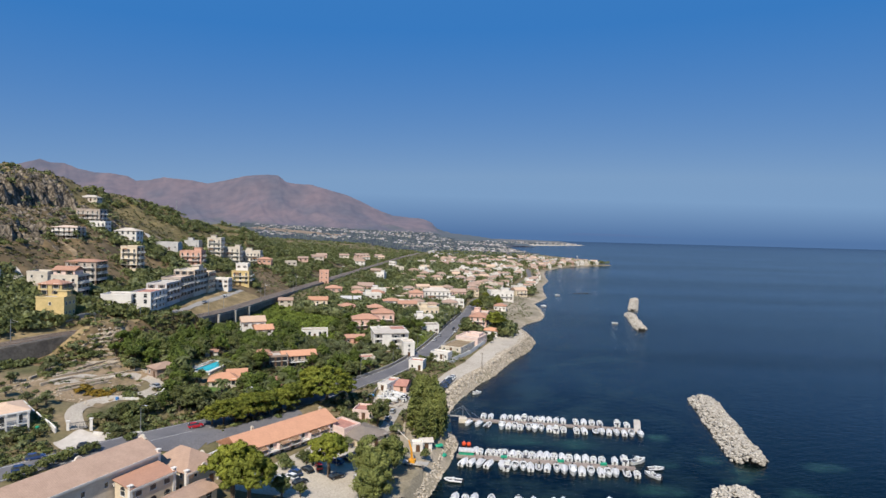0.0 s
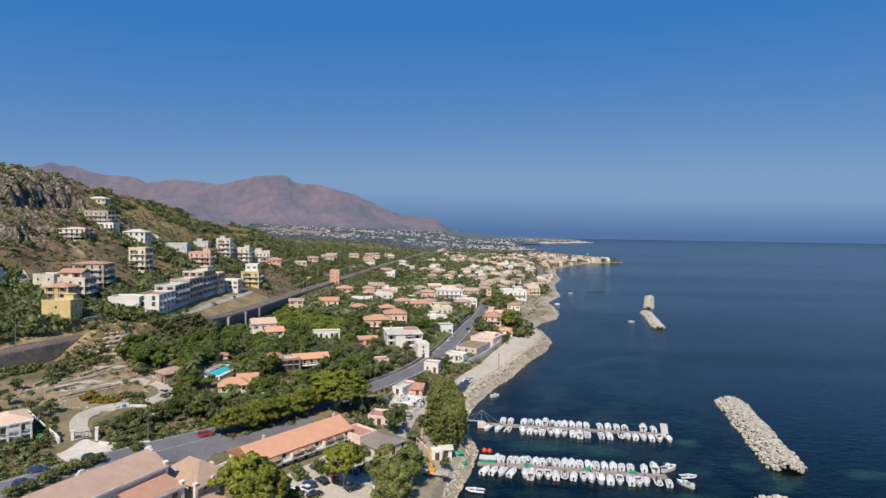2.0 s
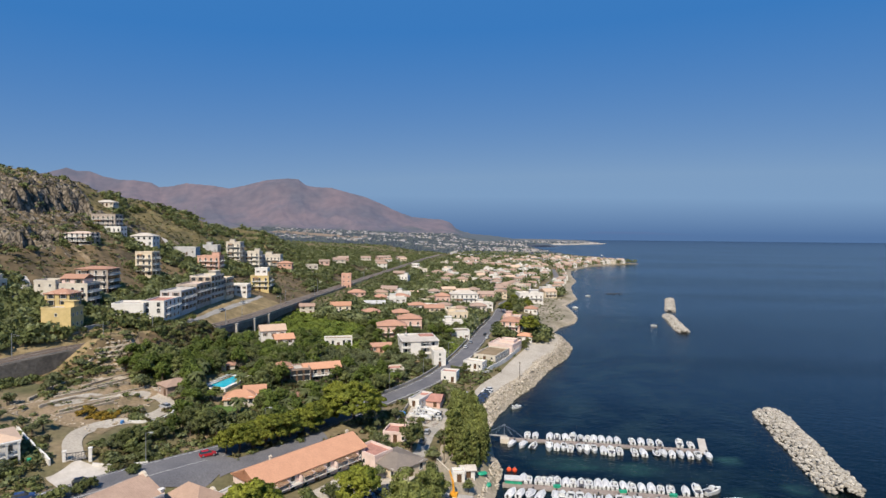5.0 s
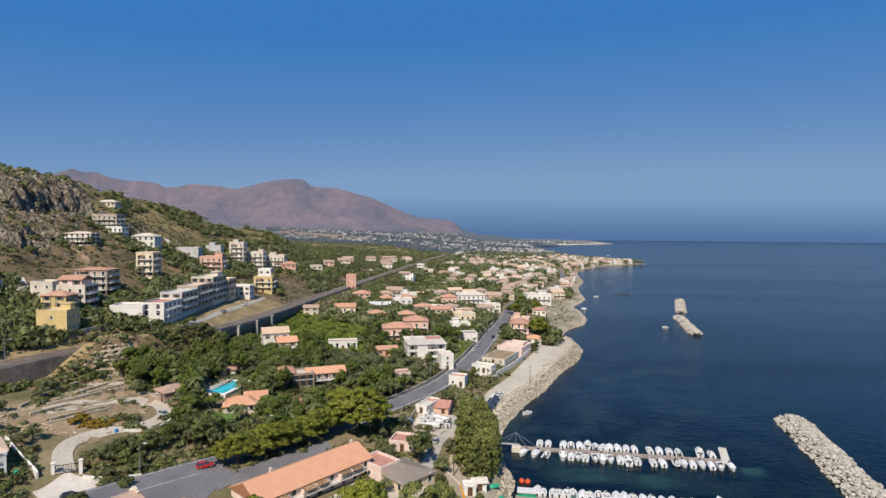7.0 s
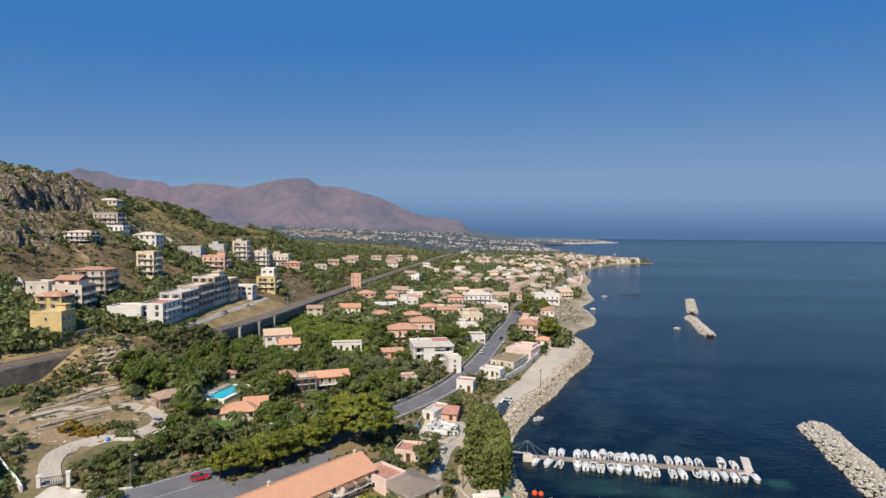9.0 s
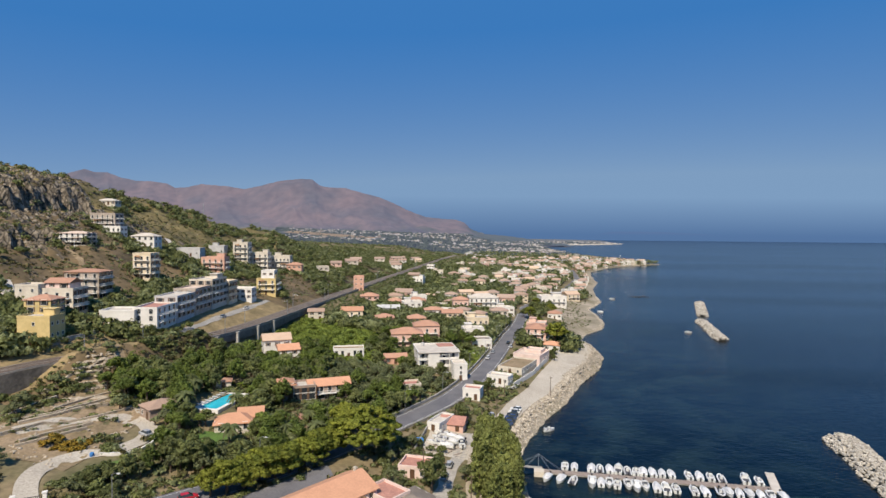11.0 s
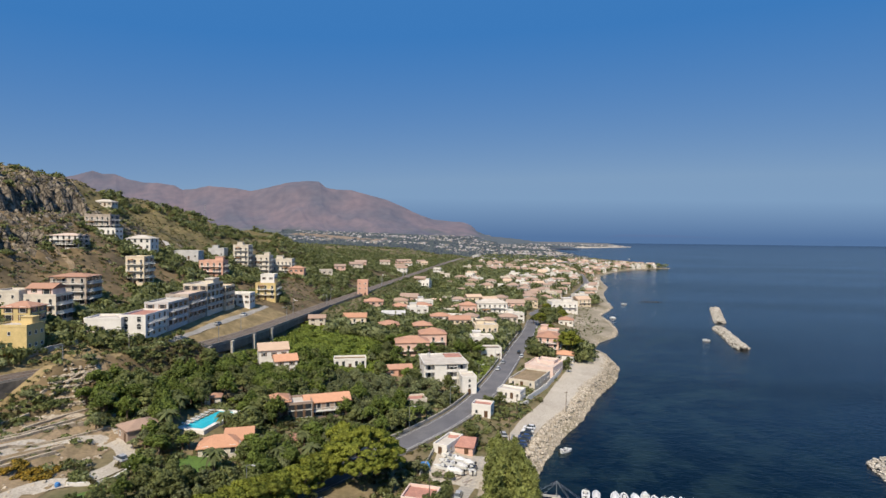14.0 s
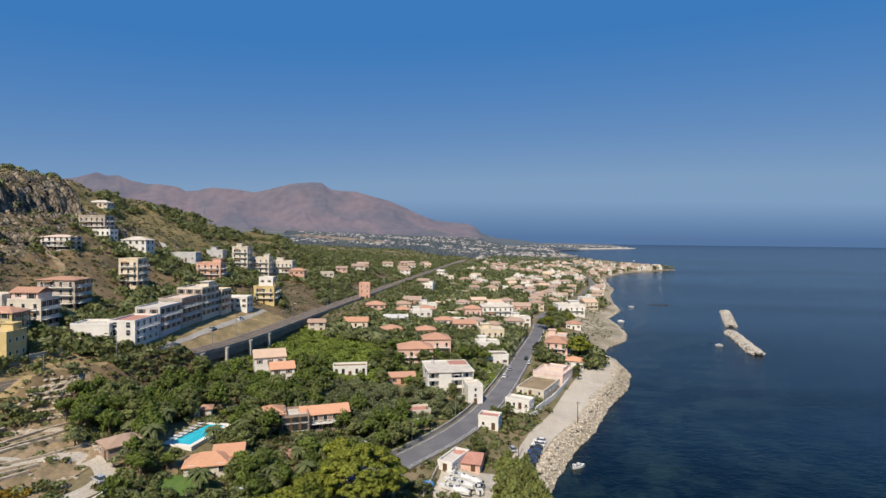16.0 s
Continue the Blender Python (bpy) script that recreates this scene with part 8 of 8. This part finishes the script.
# ---- garden terraces, drive and gate ----
def run_wall(label, pts, thick, height, material, name="garden_wall", sink=1.0):
    """A free-standing wall through plan points, following the land, with an uneven top."""
    root = thing(name, label, "wall", pose(0, 0, 0), "garden walls")
    for (x0, y0), (x1, y1) in zip(pts, pts[1:]):
        n = max(1, int(math.hypot(x1 - x0, y1 - y0) / 2.2))
        for k in range(n):
            a = Vector((x0 + (x1 - x0) * k / n, y0 + (y1 - y0) * k / n))
            b = Vector((x0 + (x1 - x0) * (k + 1) / n, y0 + (y1 - y0) * (k + 1) / n))
            d = (b - a).normalized()
            o = Vector((-d.y, d.x)) * thick / 2
            za, zb = terrain(a.x, a.y), terrain(b.x, b.y)
            h = height * (0.9 + 0.2 * noise.noise(Vector((a.x, a.y, 2))))
            bm = bmesh.new()
            v = [bm.verts.new(p) for p in ((*(a - o), za - sink), (*(b - o), zb - sink), (*(b + o), zb - sink), (*(a + o), za - sink), (*(a - o), za + h), (*(b - o), zb + h), (*(b + o), zb + h), (*(a + o), za + h))]
            for f in ((3, 2, 1, 0), (4, 5, 6, 7), (0, 1, 5, 4), (1, 2, 6, 5), (2, 3, 7, 6), (3, 0, 4, 7)):
                bm.faces.new([v[i] for i in f])
            part("segment", bm, material, root)
    return root


DRYSTONE = mat("dry_stone", (0.46, 0.39, 0.30), (0.33, 0.27, 0.2), 0.6, 0.95, 0.6, 2.5)
run_wall("low dry stone terrace wall in the garden", ((-130, 174), (-132, 186), (-131, 198)), 0.6, 1.0, DRYSTONE)
run_wall("low dry stone terrace wall in the garden", ((-127, 178), (-121, 185), (-116, 197), (-111, 209)), 0.6, 0.9, DRYSTONE)
run_wall("low dry stone terrace wall in the garden", ((-123, 169), (-119, 178), (-111, 187), (-106, 196)), 0.6, 0.8, DRYSTONE)
run_wall("low dry stone terrace wall in the garden", ((-124, 188), (-121, 199), (-119, 204)), 0.6, 0.8, DRYSTONE)
run_wall("low dry stone terrace wall in the garden", ((-116, 166), (-112, 172), (-108, 179)), 0.6, 0.7, DRYSTONE)
run_wall("white forecourt wall beside the gate", ((-92, 146), (-86, 147.5), (-81, 150)), 0.35, 0.9, WHITE)
run_wall("pale boundary wall of the beach compound", ((6, 266), (16, 288), (26, 316), (27, 330)), 0.3, 2.3, WHITE)
run_wall("curved white parapet round the drive's bend", ((-96.5, 167.6), (-94.3, 168.4), (-91.4, 169.8), (-89.6, 172.6), (-89.2, 176), (-90.0, 180)), 0.4, 0.9, WHITE, sink=2.2)
run_wall("long earth-topped terrace wall in the garden", ((-124.5, 176.8), (-120.6, 182.2), (-117.3, 189.5), (-113.2, 194.5)), 0.9, 0.9, DRYSTONE)
run_wall("upper dry stone terrace wall in the garden", ((-136, 198.5), (-133.5, 202), (-131.5, 205.5)), 0.7, 1.0, DRYSTONE)
run_wall("lower dry stone terrace wall in the garden", ((-117, 168.5), (-113.9, 174.4), (-108.5, 181.9)), 0.6, 0.9, DRYSTONE)
run_wall("stepped white boundary wall beside the cream house", ((-118, 155.5), (-112.3, 151.2), (-107.6, 147.9), (-102.7, 144.7), (-99.5, 142.3)), 0.4, 1.3, WHITE)
run_wall("grey concrete retaining wall below the hillside street", ((-149.5, 219.5), (-148.5, 224), (-147.5, 230), (-146.5, 236)), 0.4, 1.8, CONCRETE, sink=2.0)
run_wall("low cream wall before the bathing cabins", ((-6, 262), (4, 262), (8, 268)), 0.3, 1.3, WHITE)
run_wall("wire-topped pale boundary wall of the boatyard", ((-26, 198), (-24, 212), (-20, 224)), 0.3, 1.1, CONCRETE)


def drive(name, pts, width, material, label):
    verts, faces = [], []
    fine = []
    for a, b in zip(pts, pts[1:]):
        fine += [(a[0] + (b[0] - a[0]) * k / 5, a[1] + (b[1] - a[1]) * k / 5) for k in range(5)]
    fine.append(pts[-1])
    sm = [tuple(sum(fine[min(max(i + o, 0), len(fine) - 1)][q] for o in range(-3, 4)) / 7 for q in (0, 1)) for i in range(len(fine))]
    for i, (x, y) in enumerate(sm):
        a, b = sm[max(i - 1, 0)], sm[min(i + 1, len(sm) - 1)]
        d = Vector((b[0] - a[0], b[1] - a[1])).normalized()
        for o in (-1, -0.33, 0.33, 1):
            px, py = x - d.y * o * width / 2, y + d.x * o * width / 2
            verts.append((px, py, max(terrain(px, py), relief(px, py)) + 0.2))
    for i in range(len(sm) - 1):
        for k in range(3):
            a = i * 4 + k
            faces.append((a, a + 4, a + 5, a + 1))
    structure(name, mesh_from(name, verts, faces, [material]), label, "path")


drive("pavement_drive", ((-95, 145), (-100, 150), (-104, 156), (-104, 162), (-101, 167), (-96, 169), (-93, 174), (-92, 181), (-96, 186), (-101, 189), (-108, 188), (-114, 184), (-119, 178), (-123, 172)), 4.2, GRAVEL, "winding pale concrete garden drive")
drive("pavement_path", ((-96, 186), (-102, 193), (-107, 197), (-110, 204)), 2.2, GRAVEL, "narrow pale garden path")
drive("pavement_hill_track", ((-232, 326), (-222, 321), (-212, 315), (-204, 309), (-196, 302)), 3.0, SOIL, "bare earth track down the scrubby slope")
drive("pavement_slope_road", ((-226, 420), (-217, 411), (-209, 404), (-200, 397), (-190, 392)), 3.8, FLATROOF, "pale concrete lane on the slope")
drive("pavement_hill_road", ((-205, 262), (-196, 256), (-184, 240), (-186, 222), (-196, 205)), 4.5, FLATROOF, "pale road climbing the hillside")

gate = thing("gateway", "white gateway with a closed dark iron gate", "gate", pose(-95.6, 146.0, terrain(-95.6, 146), 0, 0, 28))
for x in (-2.6, 2.6):
    part("gatepost", box_bm((x - 0.35, x + 0.35, -0.35, 0.35, -0.6, 2.6), (x - 0.45, x + 0.45, -0.45, 0.45, 2.6, 2.8)), WHITE, gate)
part("gate_leaf", box_bm(*[(-2.2 + 0.3 * k, -2.12 + 0.3 * k, -0.05, 0.05, 0.1, 2.1) for k in range(15)], (-2.25, 2.25, -0.06, 0.06, 0.15, 0.25), (-2.25, 2.25, -0.06, 0.06, 2.0, 2.1)), BLACK, gate, "dark iron bars")


# ---- lamps, poles, yard clutter ----
def street_lamp(x, y, z, rot):
    root = thing("street_lamp", "tall galvanised street lamp with a single arm", "lamp", pose(x, y, z, 0, 0, rot), "street lamps")
    bm = bmesh.new()
    tube(bm, ((0, 0, -0.3), (0, 0, 4.0), (0, 0, 7.4)), (0.11, 0.09, 0.06))
    part("pole", bm, STEEL, root)
    bm = bmesh.new()
    tube(bm, ((0, 0, 7.3), (0.7, 0, 7.75), (1.7, 0, 7.8)), (0.05, 0.05, 0.04), 5)
    part("arm", bm, STEEL, root)
    head = part("lamp_head", box_bm((1.5, 2.3, -0.16, 0.16, 7.74, 7.9)), GREYW, root)
    part("lens", box_bm((1.6, 2.2, -0.12, 0.12, 7.7, 7.74)), LAMP, head)


for y in (118, 150, 176, 208, 228, 252, 284, 318, 352, 392):
    street_lamp(road_line(y) - 5.9, y, road_z(y) - 0.1, -20)
street_lamp(-26.4, 142.9, terrain(-26.4, 142.9), 200)
for x, y in ((1.5, 250), (-2, 229), (-10, 170), (-22, 181), (20, 262)):
    p = thing("utility_pole", "plain wooden utility pole", "pole", pose(x, y, terrain(x, y)), "utility poles")
    bm = bmesh.new()
    tube(bm, ((0, 0, -0.4), (0, 0, 8.0)), (0.15, 0.1))
    part("shaft", bm, BARK, p)
    part("crossarm", box_bm((-0.7, 0.7, -0.06, 0.06, 7.4, 7.55)), BARK, p)

crane = thing("yard_crane", "orange-yellow yard crane on a flat trailer", "crane", pose(-7.0, 151.6, terrain(-7, 151.6) + 0.1, 0, 0, -12))
part("chassis", box_bm((-2.6, 4.6, -1.1, 1.1, 0.6, 0.95)), CONCRETE, crane)
for x in (-1.6, 0.2, 3.4):
    for y in (-0.95, 0.95):
        bm = bmesh.new()
        tube(bm, ((x, y - 0.15, 0.42), (x, y + 0.15, 0.42)), (0.42, 0.42), 12)
        part("wheel", bm, RUBBER, crane)
part("turret", box_bm((-0.9, 0.9, -0.8, 0.8, 0.95, 1.7)), CRANE, crane)
bm = bmesh.new()
tube(bm, ((0, 0, 1.6), (-0.3, 0, 4.6), (-1.2, 0.2, 7.0)), (0.35, 0.28, 0.16), 6)
part("mast", bm, CRANE, crane)
bm = bmesh.new()
tube(bm, ((-1.2, 0.2, 6.9), (-4.4, 0.4, 9.4)), (0.16, 0.1), 6)
tube(bm, ((-4.4, 0.4, 9.3), (-4.4, 0.4, 4.5)), (0.05, 0.05), 5)
part("jib", bm, PALE, crane, "pale lattice jib")

for x, y, w, d, h, c in ((-3.6, 165.2, 3.4, 3.0, 2.3, "gable"), (-6.0, 162.0, 3.0, 2.6, 2.1, "flat")):
    house("small white quay hut with a pale roof", x, y, w, d, h, 10, c, WHITE, FLATROOF, 1, 1, 1, at="mid", win=WIN_PLAIN, door=True, name="hut")
for x, y, r in ((0.4, 168.2, 20), (1.8, 166.0, 60)):
    t = thing("tarpaulin", "crumpled green tarpaulin over gear", "tarpaulin", pose(x, y, terrain(x, y) + 0.1, 0, 0, r), "tarpaulins")
    bm = bmesh.new()
    bmesh.ops.create_icosphere(bm, subdivisions=2, radius=1.0, matrix=Matrix.Diagonal((1.5, 0.9, 0.45, 1)))
    for v in bm.verts:
        v.co += Vector((0, 0, 0.25 * noise.noise(v.co * 2)))
    part("sheet", bm, TARP, t)
t = thing("tarpaulin", "folded blue tarpaulin over crates", "tarpaulin", pose(-25.2, 203.5, terrain(-25.2, 203.5) + 0.1, 0, 0, 20), "tarpaulins")
part("sheet", box_bm((-0.9, 0.9, -1.2, 1.2, 0, 0.9)), BLUETARP, t)

YARD = [boat_open(5.2, 2.0), boat_covered(5.0, 1.9)]
for b in YARD:
    tagged(b, "white boat laid up on the gravel boatyard", group="laid-up boats")
for k, (x, y, r) in enumerate(((-19.6, 211.0, 64), (-17.2, 210.0, 70), (-19.8, 207.4, 60), (-16.4, 206.2, 66), (-20.6, 203.8, 72), (-14.6, 209.0, 64), (-13.2, 205.4, 8), (-17.6, 202.4, 75))):
    m = pose(x, y, terrain(x, y) + 0.45, 0, 4, r)
    if k < 2:
        YARD[k].matrix_basis = m
    else:
        copy_thing(YARD[k % 2], m)
rngd = random.Random(31)
for k in range(26):
    x, y = rngd.uniform(-22, -14), rngd.uniform(198, 210)
    pl = thing("timber_plank", "loose grey timber plank lying on gravel", "plank", pose(x, y, terrain(x, y) + 0.2, 0, 0, rngd.uniform(40, 90)), "loose timber")
    part("board", box_bm((-1.6, 1.6, -0.12, 0.12, 0, 0.1)), PLANK, pl)
for x, y, c in ((-104, 142, TARP), (-98, 167, BLUETARP), (-84, 157, BLUETARP)):
    t = thing("water_butt", "round plastic garden water butt", "barrel", pose(x, y, terrain(x, y)), "water butts")
    bm = bmesh.new()
    tube(bm, ((0, 0, 0), (0, 0, 0.5), (0, 0, 1.0), (0, 0, 1.1)), (0.42, 0.5, 0.46, 0.3), 10)
    part("drum", bm, c, t)
mast2 = thing("radio_mast", "thin steel radio mast on the ridge", "mast", pose(-270, 560, relief(-270, 560)), "radio masts")
bm = bmesh.new()
tube(bm, ((0, 0, -1), (0, 0, 10), (0, 0, 22)), (0.35, 0.25, 0.1), 5)
part("shaft", bm, STEEL, mast2)
for z in (8, 14, 19):
    part("antenna", box_bm((-0.5, 0.5, -0.2, 0.2, z, z + 1.2)), STEEL, mast2)


# ---- loose stones of the terraced garden ----
def garden_stones():
    R = random.Random(31)
    verts, faces = [], []
    for k in range(1900):
        if k < 900:
            x, y = R.uniform(-134, -98), R.uniform(160, 204)
            if noise.noise(Vector((x * 0.12, y * 0.12, 3))) < 0.02 or x < rail_line(y) + 6:
                continue
            s = R.uniform(0.15, 0.6)
        else:                                 # rough stone banks under the upper terraces
            a, b = R.choice((((-131, 205), (-124, 216)), ((-127, 203), (-122, 211)), ((-126.5, 196.5), (-118.5, 200))))
            t = R.random()
            x, y = a[0] + (b[0] - a[0]) * t + R.gauss(0, 1.0), a[1] + (b[1] - a[1]) * t + R.gauss(0, 0.6)
            s = R.uniform(0.2, 0.75)
        m = Matrix.LocRotScale((x, y, terrain(x, y) + 0.1), Euler((R.uniform(-0.4, 0.4), R.uniform(-0.4, 0.4), R.uniform(0, 6.3))), (s, s * 1.3, s * 0.8))
        me = R.choice(ROCKS)
        b = len(verts)
        verts += [tuple(m @ v.co) for v in me.vertices]
        faces += [tuple(b + i for i in p.vertices) for p in me.polygons]
    tagged(new("garden_stones", mesh_from("garden_stones", verts, faces, [DRYSTONE])), "loose pale stones scattered over the terraced garden", "stones", kind="stuff")


garden_stones()
